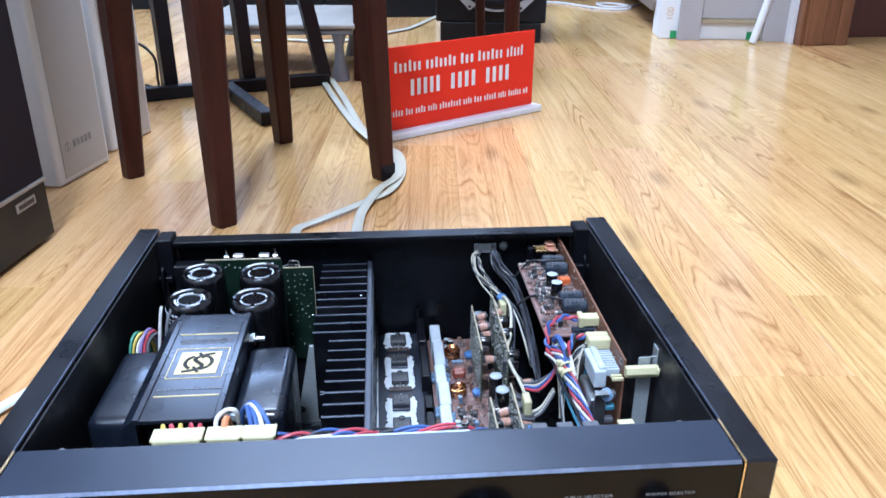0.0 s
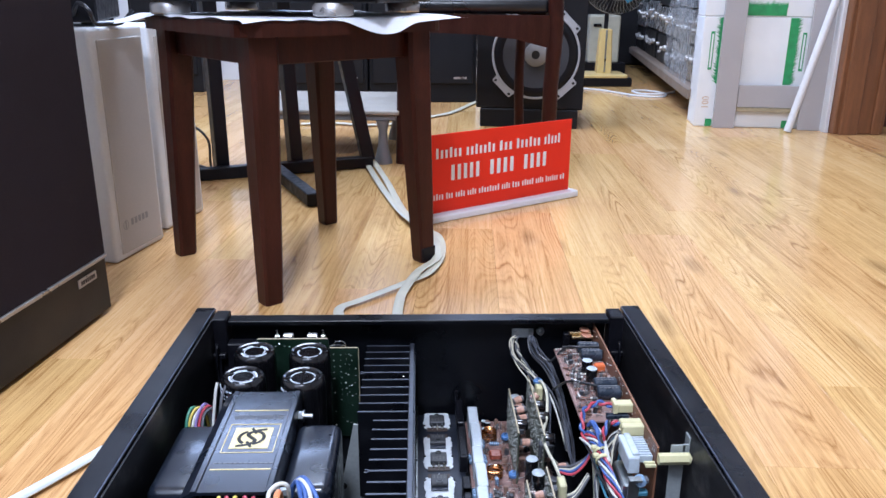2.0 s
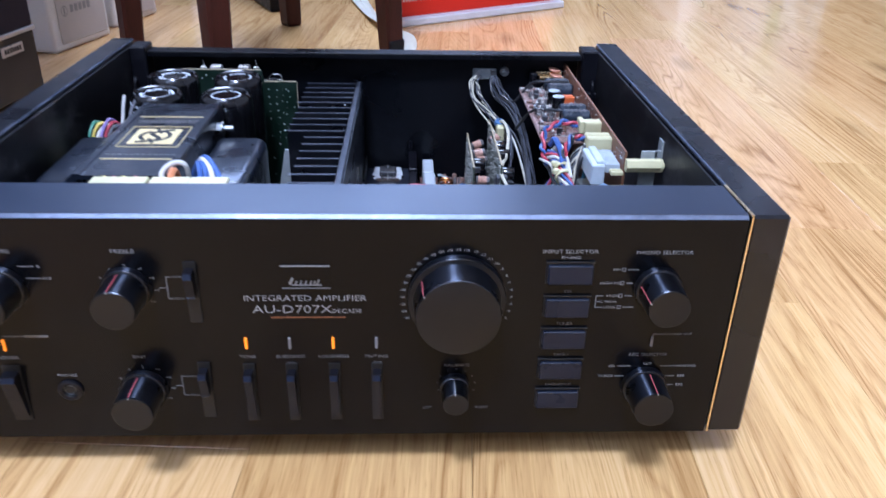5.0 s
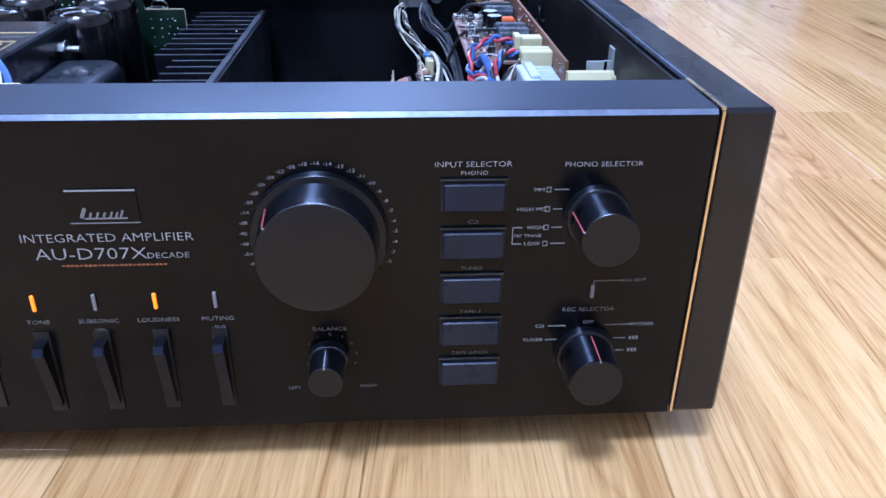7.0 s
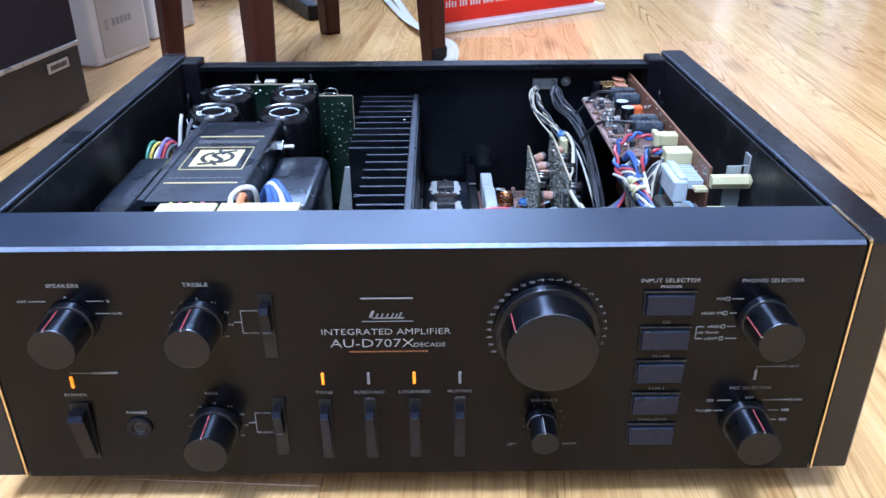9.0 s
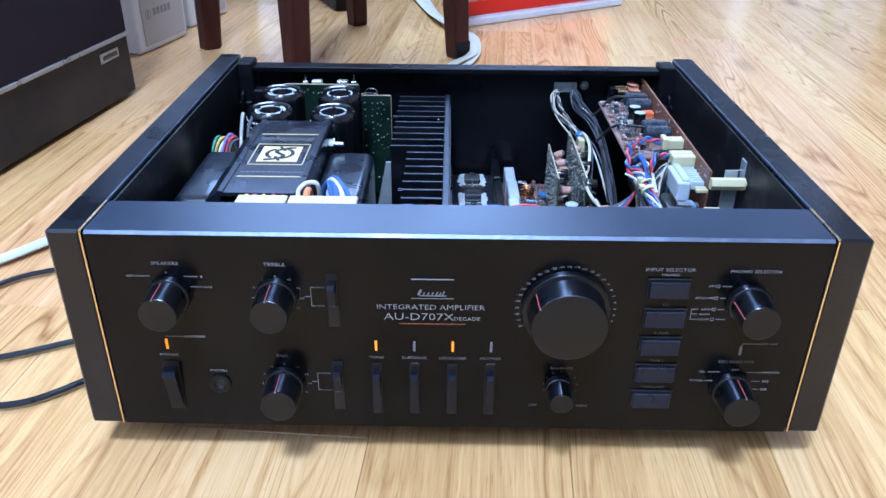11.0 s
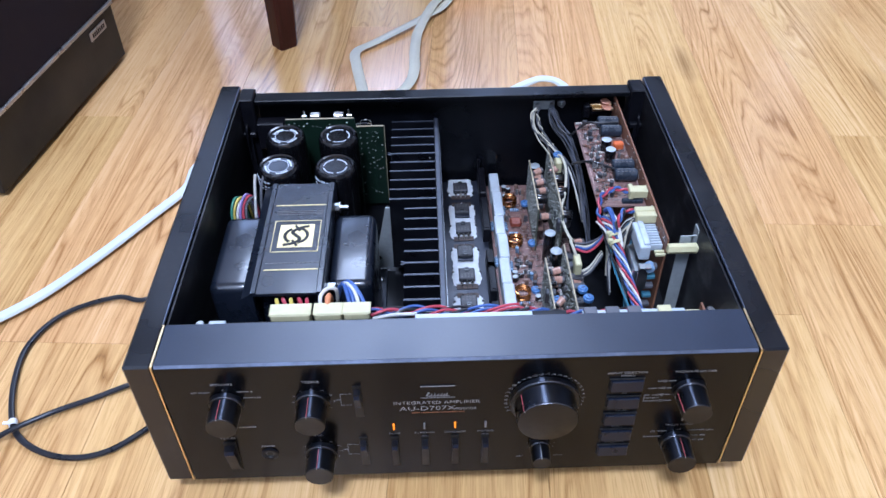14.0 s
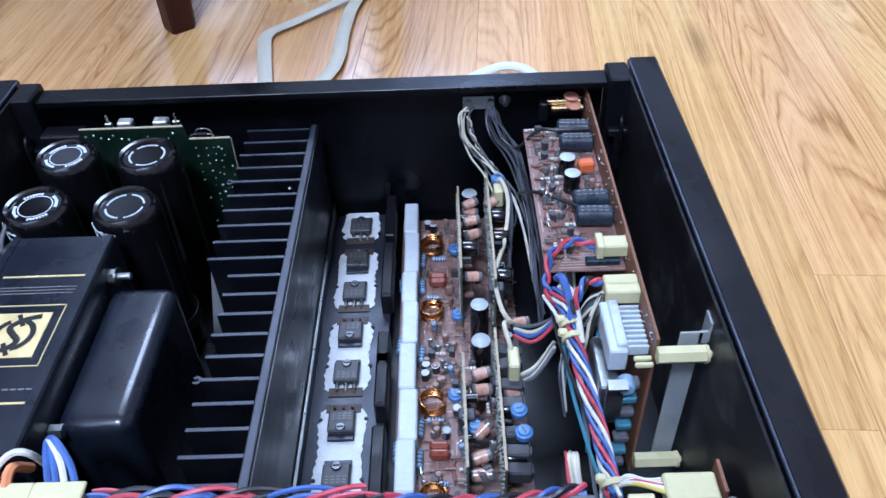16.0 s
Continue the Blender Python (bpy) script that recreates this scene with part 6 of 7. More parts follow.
# ---- things round the amplifier ----
def floor_speaker():
    t = thing("floor_speaker", "large dark speaker with a maroon-grey cloth grille and silver strip", "speaker", pose(-0.514, 0.402, 0, 0, 0, -7.9))
    W2, DEP, H = 0.346, 0.33, 0.66
    part("cabinet", Geo().box((-0.037 - (DEP - 0.037) / 2, W2 / 2, H / 2 + 0.003), (DEP - 0.037, W2 - 0.004, H - 0.006), 0, 0.002), SATIN_GREY, t, "satin grey cabinet")
    part("plinth", Geo().box((-0.0185, W2 / 2, 0.0460), (0.037, W2, 0.080), 0, 0.0015), PLINTH, t, "dark grey plinth")
    for y in (0.03, W2 - 0.03):
        part("foot", Geo().box((-0.05, y, 0.003), (0.03, 0.03, 0.0068)), PLASTIC_BLACK, t)
        part("foot", Geo().box((-DEP + 0.04, y, 0.003), (0.03, 0.03, 0.0068)), PLASTIC_BLACK, t)
    part("silver_strip", Geo().box((-0.0165, W2 / 2, 0.0885), (0.039, W2 + 0.002, 0.0055), 0, 0.0008), SILVER, t, "brushed silver strip")
    part("grille", Geo().box((-0.0175, W2 / 2, 0.0912 + (H - 0.0912) / 2), (0.0365, W2 + 0.001, H - 0.0912), 0, 0.0015), GRILLE, t, "maroon-grey cloth grille")
    b = part("badge", Geo().box((0.0008, 0.2920, 0.0700), (0.002, 0.0460, 0.0125), 0, 0.0004), SILVER, t, "small silver badge")
    m = Geo()
    for k in range(7):
        m.box((0.0020, 0.2760 + 0.0053 * k, 0.0700), (0.0004, 0.0036, 0.0060))
    part("badge_mark", m, PLINTH, b)


def wooden_stool():
    t = thing("stool", "dark-stained wooden stool with square tapered legs", "stool", pose(-0.2115, 0.9925, 0, 0, 0, 39.6))
    a = 0.157
    for sx in (-1, 1):
        for sy in (-1, 1):
            wide, thin = 0.046, 0.029
            g = Geo()
            x, y = sx * (a - 0.001), sy * (a - 0.001)
            rows = []
            for z, w, inn in ((0.0, thin, 0), (0.004, thin + 0.002, 0), (0.355, wide, 0.006), (0.401, wide, 0.006)):
                cx, cy = x - sx * (inn + (w - thin) * 0.42), y - sy * (inn + (w - thin) * 0.42)
                e, c = w / 2, w * 0.12
                rows.append([V((cx + px, cy + py, z)) for px, py in ((-e + c, -e), (e - c, -e), (e, -e + c), (e, e - c), (e - c, e), (-e + c, e), (-e, e - c), (-e, -e + c))])
            for i in range(3):
                g.add(rows[i] + rows[i + 1], [(k, (k + 1) % 8, 8 + (k + 1) % 8, 8 + k) for k in range(8)])
            g.add(rows[0], [tuple(range(8))[::-1]]).add(rows[-1], [tuple(range(8))])
            leg = part("leg", g, STOOL_WOOD, t)
            if sx > 0 and sy < 0:
                part("rubber_foot", Geo().box((x, y, 0.0150), (thin + 0.0028, thin + 0.0028, 0.0290), 0, 0.003, None, 0.96), PLASTIC_BLACK, leg, "black rubber foot")
    for s in (-1, 1):
        part("apron", Geo().box((0, s * (a - 0.018), 0.380), (2 * a - 0.05, 0.020, 0.041), 0, 0.0015), STOOL_WOOD, t)
        part("apron", Geo().box((s * (a - 0.018), 0, 0.380), (0.020, 2 * a - 0.05, 0.041), 0, 0.0015), STOOL_WOOD, t)
    h, r, poly = 0.186, 0.040, []
    for cx, cy, a0 in ((h - r, h - r, 0), (-h + r, h - r, 90), (-h + r, -h + r, 180), (h - r, -h + r, 270)):
        poly += [(cx + r * math.cos(radians(a0 + 15 * k)), cy + r * math.sin(radians(a0 + 15 * k))) for k in range(7)]
    seat = Geo().prism(poly, 0.4195, None, 0, 0.4008).prism([(x * 0.985, y * 0.985) for x, y in poly], 0.4230, None, 0, 0.4194)
    part("seat", seat, STOOL_WOOD, t, "dark wooden seat with rounded corners")

    # paper: follows the seat, sags over its front edges, with a loose flap at two corners
    sheet, n, pts = Geo(), 40, []
    for i in range(n + 1):
        for j in range(n + 1):
            u, v = -1 + 2 * i / n, -1 + 2 * j / n
            ex = 0.1885 + 0.007 * noise.noise(V((v * 3.0, 4.0, 0)))
            ey = 0.1885 + 0.007 * noise.noise(V((u * 3.5, 9.0, 0))) + 0.026 * math.exp(-((u - 0.20) / 0.30) ** 2) * (v < 0)
            x, y = u * ex, v * ey
            x -= 0.070 * max(0, -u) ** 4 * max(0, v) ** 4
            y += 0.075 * max(0, -u) ** 4 * max(0, v) ** 4
            x += 0.020 * max(0, u) ** 4 * max(0, -v) ** 4
            y -= 0.022 * max(0, u) ** 4 * max(0, -v) ** 4
            over = max(abs(x) - 0.186, abs(y) - 0.186, 0)
            flap = max(0, -u * v) ** 3
            z = 0.4236 - (0.9 - 0.75 * flap) * over + 0.0016 * abs(noise.noise(V((x * 26, y * 26, 0)))) * (0.3 + (over > 0)) + 0.004 * max(0, max(abs(u), abs(v)) - 0.8) * 5 * (0.5 + noise.noise(V((x * 14, y * 14, 2))))
            pts.append(V((x, y, z)))
    spin = pose(-0.2115, 0.9925, 0, 0, 0, 39.6)
    pts, k = [spin @ p for p in pts], n + 1
    sheet.add(pts, [(i * k + j, (i + 1) * k + j, (i + 1) * k + j + 1, i * k + j + 1) for i in range(n) for j in range(n)], 0, True)
    sheet.add([p - V((0, 0, 0.0005)) for p in pts], [(i * k + j, i * k + j + 1, (i + 1) * k + j + 1, (i + 1) * k + j) for i in range(n) for j in range(n)], 0, True)
    tagged(part("paper_sheet", sheet, PAPER), "white tissue paper spread over the stool seat", "paper")

    d = thing("record_player", "black hi-fi unit on silver feet, standing on the papered stool", "hi-fi unit", pose(-0.205, 1.03, 0.4260, 0, 0, -15))
    part("body", Geo().box((0, 0, 0.075), (0.40, 0.33, 0.100), 0, 0.004), GLOSS_BLACK, d)
    part("base_plate", Geo().box((0, 0, 0.0225), (0.385, 0.315, 0.006), 0, 0.002), PLASTIC_BLACK, d)
    for x, y in ((-0.165, -0.125), (0.115, -0.135), (0.150, 0.12), (-0.165, 0.12)):
        part("foot", Geo().lathe((x, y, 0), (0, 0, 1), [(0, 0), (0.029, 0), (0.031, 0.002), (0.031, 0.014), (0.027, 0.0195), (0, 0.0195)], 0, 28), SILVER, d, "polished silver foot")


def white_units():
    rz = math.degrees(math.atan2(0.144, 0.034)) - 90
    for x, y, w, h, lab in ((-0.5335, 0.954, 0.157, 0.402, "white upright box with a warm grey inset panel"), (-0.507, 1.162, 0.150, 0.396, "white upright box behind the first one")):
        t = thing("white_box", lab, "box", pose(x, y, 0, 0, 0, rz), "white boxes by the stool")
        rounded("body", (0.17, w, h), 0.006, 3, OFFWHITE, t, pose(-0.085, w / 2, h / 2))
        f = part("panel", Geo().box((0.0006, w / 2 + 0.004, h / 2 - 0.004), (0.003, w - 0.028, h - 0.030), 0, 0.0014), GREY_PANEL, t, "warm grey inset panel")
        if y < 1:
            m = Geo().ring((0.0023, 0.036, 0.062), (1, 0, 0), 0.0068, 0.0085, 0, 0, 360, 28)
            m.box((0.0022, 0.036, 0.062), (0.0004, 0.0030, 0.0120))
            for k in range(5):
                m.box((0.0022, 0.056 + 0.0115 * k, 0.0635), (0.0004, 0.0080, 0.0120))
            part("mark", m, GREY_PANEL_DARK, f)
    # black unit with knobs and leads on top of the boxes
    t = thing("stereo_receiver", "black stereo unit resting on the white boxes", "stereo unit", pose(-0.66, 1.115, 0.404, 0, 0, 12))
    part("body", Geo().box((0, 0, 0.060), (0.20, 0.26, 0.110), 0, 0.003), PLASTIC_BLACK, t)
    for i in range(4):
        part("terminal", Geo().cyl((0.06 - 0.035 * i, -0.13, 0.06), (0.06 - 0.035 * i, -0.145, 0.06), 0.006, seg=14, ch=0.001), STEEL, t)
        part("foot", Geo().cyl((0.08 * (1 if i % 2 else -1), 0.10 * (1 if i > 1 else -1), 0), (0.08 * (1 if i % 2 else -1), 0.10 * (1 if i > 1 else -1), 0.006), 0.012, seg=16), PLASTIC_BLACK, t)
    lead = Geo().tube([(-0.575, 1.005, 0.418), (-0.555, 0.985, 0.440), (-0.535, 0.975, 0.430), (-0.530, 0.982, 0.409), (-0.515, 0.995, 0.407), (-0.500, 1.02, 0.409), (-0.487, 1.04, 0.428)], 0.0035)
    tagged(part("thin_cable", lead, CABLE_BLACK), "thin black lead lying on the white box", "cable")


GREY_PANEL_DARK = material("grey_mark", (0.27, 0.27, 0.27), 0.5, vary=0.05)


def shop_sign():
    ax, ay, bx, by = -0.005, 1.195, 0.362, 1.438
    L = math.hypot(bx - ax, by - ay)
    t = thing("table_sign", "red acrylic sign with white lettering bars on a white base", "sign", pose(ax, ay, 0, 0, 0, math.degrees(math.atan2(by - ay, bx - ax))))
    part("base", Geo().box((L / 2, 0.0, 0.0075), (L + 0.012, 0.036, 0.015), 0, 0.0025), WHITE, t, "white plastic base")
    p = part("panel", Geo().box((L / 2, 0.006, 0.0985), (L - 0.012, 0.003, 0.167), 0, 0.0008), RED_SIGN, t, "bright red panel")
    rows = ((0.142, 0.0185, (0.070, 0.082, 0.040, 0.074, 0.052)), (0.098, 0.028, (0.082, 0.075, 0.075)), (0.050, 0.0115, (0.046, 0.022, 0.030, 0.028, 0.066, 0.028, 0.026, 0.040, 0.028, 0.044, 0.018)))
    for z, h, words in rows:
        gap = 0.0085 if h < 0.02 else 0.022
        if h < 0.013:
            gap = 0.0055
        total = sum(words) + gap * (len(words) - 1)
        k = min(1.0, (L - 0.05) / total)
        x = L / 2 + 0.004 - total * k / 2
        for w in words:
            n = max(2, round(w * k / (h * 0.62)))
            letters = Geo()
            cell = w * k / n
            for i in range(n):
                letters.box((x + cell * (i + 0.5), 0.0041, z - (0.12 * h if (i * 7 + n) % 3 and h < 0.026 else 0)), (cell * 0.52, 0.0006, h * (0.94 if (i * 7 + n) % 3 and h < 0.026 else 1.18)), 0, 0.0002)
            part("lettering_bar", letters, WHITE, p)
            x += (w + gap) * k


def cables():
    g = Geo().tube([(-0.125, 1.78, 0.008), (-0.080, 1.55, 0.006), (-0.036, 1.29, 0.006), (0.000, 1.165, 0.006), (0.036, 1.10, 0.006), (0.040, 0.99, 0.006), (0.018, 0.895, 0.006), (-0.020, 0.842, 0.007), (-0.090, 0.768, 0.006), (-0.120, 0.736, 0.006), (-0.117, 0.690, 0.006), (-0.107, 0.630, 0.006), (-0.095, 0.55, 0.006)], 0, 0, 8, 10, (0.0078, 0.0016))
    tagged(part("flat_cable", g, CABLE_WHITE), "flat cream power cable lying in a loop on the floor", "cable")
    g = Geo().tube([(-0.140, 1.74, 0.008), (-0.105, 1.56, 0.007), (-0.052, 1.32, 0.006), (-0.022, 1.20, 0.012), (0.028, 1.06, 0.012), (0.032, 0.960, 0.010), (-0.002, 0.880, 0.012), (-0.026, 0.800, 0.007), (-0.031, 0.760, 0.006), (-0.033, 0.720, 0.006), (-0.033, 0.680, 0.006), (-0.040, 0.640, 0.006), (-0.058, 0.610, 0.006), (-0.090, 0.590, 0.012)], 0, 0, 8, 10, (0.0078, 0.0016))
    tagged(part("flat_cable", g, CABLE_WHITE), "flat cream power cable crossing the loop on the floor", "cable")
    g = Geo().tube([(-0.42, 2.43, 0.006), (-0.301, 2.446, 0.006), (-0.204, 2.412, 0.006), (-0.085, 2.438, 0.006), (0.054, 2.607, 0.006), (0.128, 2.707, 0.006), (0.225, 2.96, 0.006), (0.27, 3.05, 0.006)], 0, 0, 8, 8, (0.010, 0.0035))
    tagged(part("flat_cable", g, CABLE_WHITE), "flat cream cable on the floor behind the low stool", "cable")
    g = Geo().tube([(-0.66, 1.74, 0.130), (-0.62, 1.70, 0.128), (-0.580, 1.70, 0.112), (-0.555, 1.70, 0.080), (-0.556, 1.705, 0.030), (-0.561, 1.716, 0.004), (-0.60, 1.75, 0.004)], 0.0035, 0, 8, 8)
    tagged(part("thin_cable", g, CABLE_BLACK), "thin black lead hanging beside the white boxes", "cable")
    g = Geo().tube([(-0.640, 0.060, 0.006), (-0.540, 0.125, 0.006), (-0.458, 0.187, 0.006), (-0.416, 0.225, 0.006), (-0.376, 0.280, 0.006), (-0.333, 0.351, 0.006), (-0.303, 0.405, 0.006), (-0.296, 0.452, 0.007), (-0.240, 0.500, 0.006), (-0.05, 0.540, 0.006), (0.070, 0.590, 0.006), (0.118, 0.622, 0.008), (0.146, 0.634, 0.010), (0.170, 0.624, 0.008), (0.172, 0.590, 0.006), (0.10, 0.50, 0.006)], 0, 0, 8, 10, (0.0064, 0.0035))
    tagged(part("flat_cable", g, CABLE_COOL), "flat white cable trailing behind the amplifier on the floor", "cable")
    g = Geo().tube([(-0.225, 0.400, 0.030), (-0.245, 0.330, 0.010), (-0.262, 0.255, 0.004), (-0.305, 0.222, 0.004), (-0.336, 0.226, 0.004), (-0.381, 0.205, 0.004), (-0.402, 0.165, 0.004), (-0.398, 0.117, 0.004), (-0.381, 0.071, 0.004), (-0.357, 0.048, 0.004), (-0.324, 0.037, 0.004), (-0.292, 0.042, 0.004), (-0.262, 0.066, 0.004), (-0.240, 0.090, 0.004), (-0.230, 0.112, 0.004), (-0.255, 0.121, 0.004), (-0.288, 0.114, 0.004), (-0.319, 0.099, 0.004), (-0.350, 0.084, 0.005), (-0.376, 0.062, 0.011), (-0.401, 0.049, 0.006), (-0.48, 0.000, 0.004), (-0.60, -0.09, 0.004)], 0, 0, 8, 8, (0.0028, 0.0020))
    c = tagged(part("mains_cable", g, CABLE_BLACK), "black power cord coiled on the floor beside the amplifier", "cable")
    part("cord_marker", Geo().lathe((-0.3832, 0.0760, 0.0045), (0.42, -0.90, 0), [(0.0030, 0), (0.0038, 0), (0.0038, 0.006), (0.0030, 0.006)], 0, 12).box((-0.3855, 0.0720, 0.0070), (0.0080, 0.0030, 0.0012), 0, 0.0004), WHITE, c, "white tape on the cord")


def black_stand():
    t = thing("metal_stand", "black metal stand with floor bars and slanted legs", "stand", pose(0, 0, 0))
    m = PLASTIC_BLACK

    def bar(a, b, w=0.030, h=0.030):
        a, b = V(a), V(b)
        q = (b - a).to_track_quat("X", "Z").to_matrix()
        return Geo().box((a + b) / 2, ((b - a).length, w, h), 0, 0.002, q)

    part("floor_bar", bar((-0.570, 1.585, 0.016), (-0.130, 1.750, 0.016)), m, t)
    part("floor_bar", bar((-0.380, 1.660, 0.016), (-0.235, 1.335, 0.016)), m, t)
    part("leg", bar((-0.512, 1.645, 0.020), (-0.515, 1.650, 0.50), 0.034, 0.034), m, t)
    part("leg", bar((-0.140, 1.750, 0.020), (-0.232, 1.715, 0.50), 0.030, 0.034), m, t)
    part("leg", bar((-0.330, 1.700, 0.020), (-0.345, 1.690, 0.50), 0.030, 0.034), m, t)
    part("top_plate", Geo().box((-0.36, 1.68, 0.506), (0.40, 0.26, 0.014), 0, 0.003), m, t)
    part("foot", Geo().cyl((-0.533, 1.600, 0.0), (-0.533, 1.600, 0.012), 0.014, seg=14), m, t)


def low_stool():
    t = thing("low_stool", "low stool with a pale top, coloured for shade, and flared grey metal legs", "stool", pose(-0.255, 2.0, 0, 0, 0, -4))
    part("top", Geo().box((0, 0, 0.142), (0.43, 0.42, 0.012), 0, 0.003), SHADED_TOP, t, "pale top with its shade put into the colour")
    part("rim", Geo().box((0, 0, 0.128), (0.41, 0.40, 0.016), 0, 0.002), SATIN_GREY, t)
    for sx in (-1, 1):
        for sy in (-1, 1):
            part("leg", Geo().lathe((sx * 0.168, sy * 0.185, 0), (0, 0, 1), [(0, 0), (0.026, 0), (0.024, 0.012), (0.014, 0.05), (0.012, 0.09), (0.020, 0.120), (0, 0.120)], 0, 20), SATIN_GREY, t)


def dining_chair():
    t = thing("chair", "dark brown wooden chair with a black padded seat", "chair", pose(0, 0, 0))
    m = STOOL_WOOD
    for pts, r in (([(0.362, 1.80, 0.0), (0.360, 1.80, 0.20), (0.366, 1.80, 0.38), (0.352, 1.79, 0.62)], 0.021), ([(0.325, 2.16, 0.0), (0.318, 2.16, 0.20), (0.322, 2.16, 0.39)], 0.015), ([(-0.045, 1.80, 0.0), (-0.040, 1.80, 0.20), (-0.035, 1.80, 0.38)], 0.020), ([(-0.050, 2.16, 0.0), (-0.045, 2.16, 0.20), (-0.045, 2.16, 0.39)], 0.015)):
        part("leg", Geo().tube(pts, r, 0, 12, 6), m, t)
    rail = [(-0.045, 0.402), (-0.045, 0.350), (0.05, 0.354), (0.16, 0.350), (0.26, 0.338), (0.33, 0.320), (0.366, 0.312), (0.366, 0.400)]
    part("front_rail", Geo().prism(rail, 0.012, Matrix(((1, 0, 0, 0), (0, 0, -1, 1.80), (0, 1, 0, 0), (0, 0, 0, 1))), 0, -0.012), m, t)
    part("side_rail", Geo().tube([(0.350, 1.82, 0.380), (0.335, 2.0, 0.385), (0.322, 2.16, 0.385)], 0, 0, 10, 6, (0.011, 0.022)), m, t)
    part("side_rail", Geo().tube([(-0.040, 1.82, 0.385), (-0.045, 2.0, 0.385), (-0.048, 2.16, 0.385)], 0, 0, 10, 6, (0.011, 0.022)), m, t)
    rounded("seat", (0.40, 0.38, 0.040), 0.016, 4, GLOSS_BLACK, t, pose(0.150, 1.985, 0.422), "black padded seat")
    part("top_rail", Geo().tube([(-0.03, 1.79, 0.60), (0.15, 1.76, 0.63), (0.352, 1.79, 0.62)], 0, 0, 10, 8, (0.012, 0.026)), m, t)


def woofer_speaker():
    t = thing("woofer_speaker", "black floor speaker with a bare woofer in a pale frame", "speaker", pose(0.205, 2.445, 0, 0, 0, -11))
    w = 0.372
    part("plinth", Geo().box((w / 2, 0.13, 0.0325), (w - 0.03, 0.30, 0.065), 0, 0.003), FAR_BLACK, t)
    part("cabinet", Geo().box((w / 2, 0.145, 0.345), (w, 0.33, 0.558), 0, 0.004), FAR_BLACK, t)
    c = V((w / 2 + 0.018, -0.020, 0.252))
    g = Geo().lathe(c, (0, -1, 0), [(0.151, 0), (0.151, 0.006), (0.149, 0.008), (0.145, 0.008), (0.143, 0.004)], 0, 56)
    for a in (45, 135, 225, 313):
        g.prism([(0.1440, -0.044), (0.164, -0.042), (0.167, -0.038), (0.167, 0.038), (0.164, 0.042), (0.1440, 0.044)], 0.0070, Matrix.Translation(c) @ pose(0, 0, 0, 90) @ pose(0, 0, 0, 0, 0, a), 0, 0.001)
    wf = part("woofer_frame", g, FRAME_GREY, t, "pale grey cast frame")
    part("surround", Geo().lathe(c, (0, -1, 0), [(0.1435, 0.004), (0.134, 0.010), (0.122, 0.009), (0.112, 0.0065)], 0, 56), PLASTIC_BLACK, wf)
    part("cone", Geo().lathe(c, (0, -1, 0), [(0.113, 0.0068), (0.075, 0.0036), (0.040, 0.0010)], 0, 56), CONE, wf, "dark blue-grey paper cone")
    part("dust_cap", Geo().lathe(c, (0, -1, 0), [(0.041, 0.0010), (0.037, 0.0090), (0.024, 0.0135), (0.014, 0.0140), (0.0135, 0.0110, 1), (0, 0.0110, 1)], 0, 40), [DUST_CAP, SLOT], wf, "grey dust cap")
    for a in (45, 135, 225, 313):
        for side in (-0.033, 0.033):
            at = c + Matrix.Rotation(radians(-a), 3, "Y") @ V((0.158, -0.0066, side))
            part("screw", Geo().cyl(at, at - V((0, 0.0016, 0)), 0.0048, seg=12), SLOT, wf)


def far_speakers():
    for x, w, y in ((-0.70, 0.484, 3.02), (-0.21, 0.455, 3.02), (-1.30, 0.305, 3.335)):
        t = thing("bookshelf_speaker", "black speaker with a small silver badge, standing at the back", "speaker", pose(x, y, 0), "black speakers at the back")
        part("cabinet", Geo().box((w / 2, 0.16, 0.30), (w, 0.30, 0.60), 0, 0.004), FAR_BLACK, t)
        part("grille", Geo().box((w / 2, 0.002, 0.33), (w - 0.03, 0.016, 0.50), 0, 0.004), FAR_BLACK, t)
        part("badge", Geo().box((w - 0.07, -0.009, 0.105), (0.055, 0.004, 0.008)), SILVER, t)


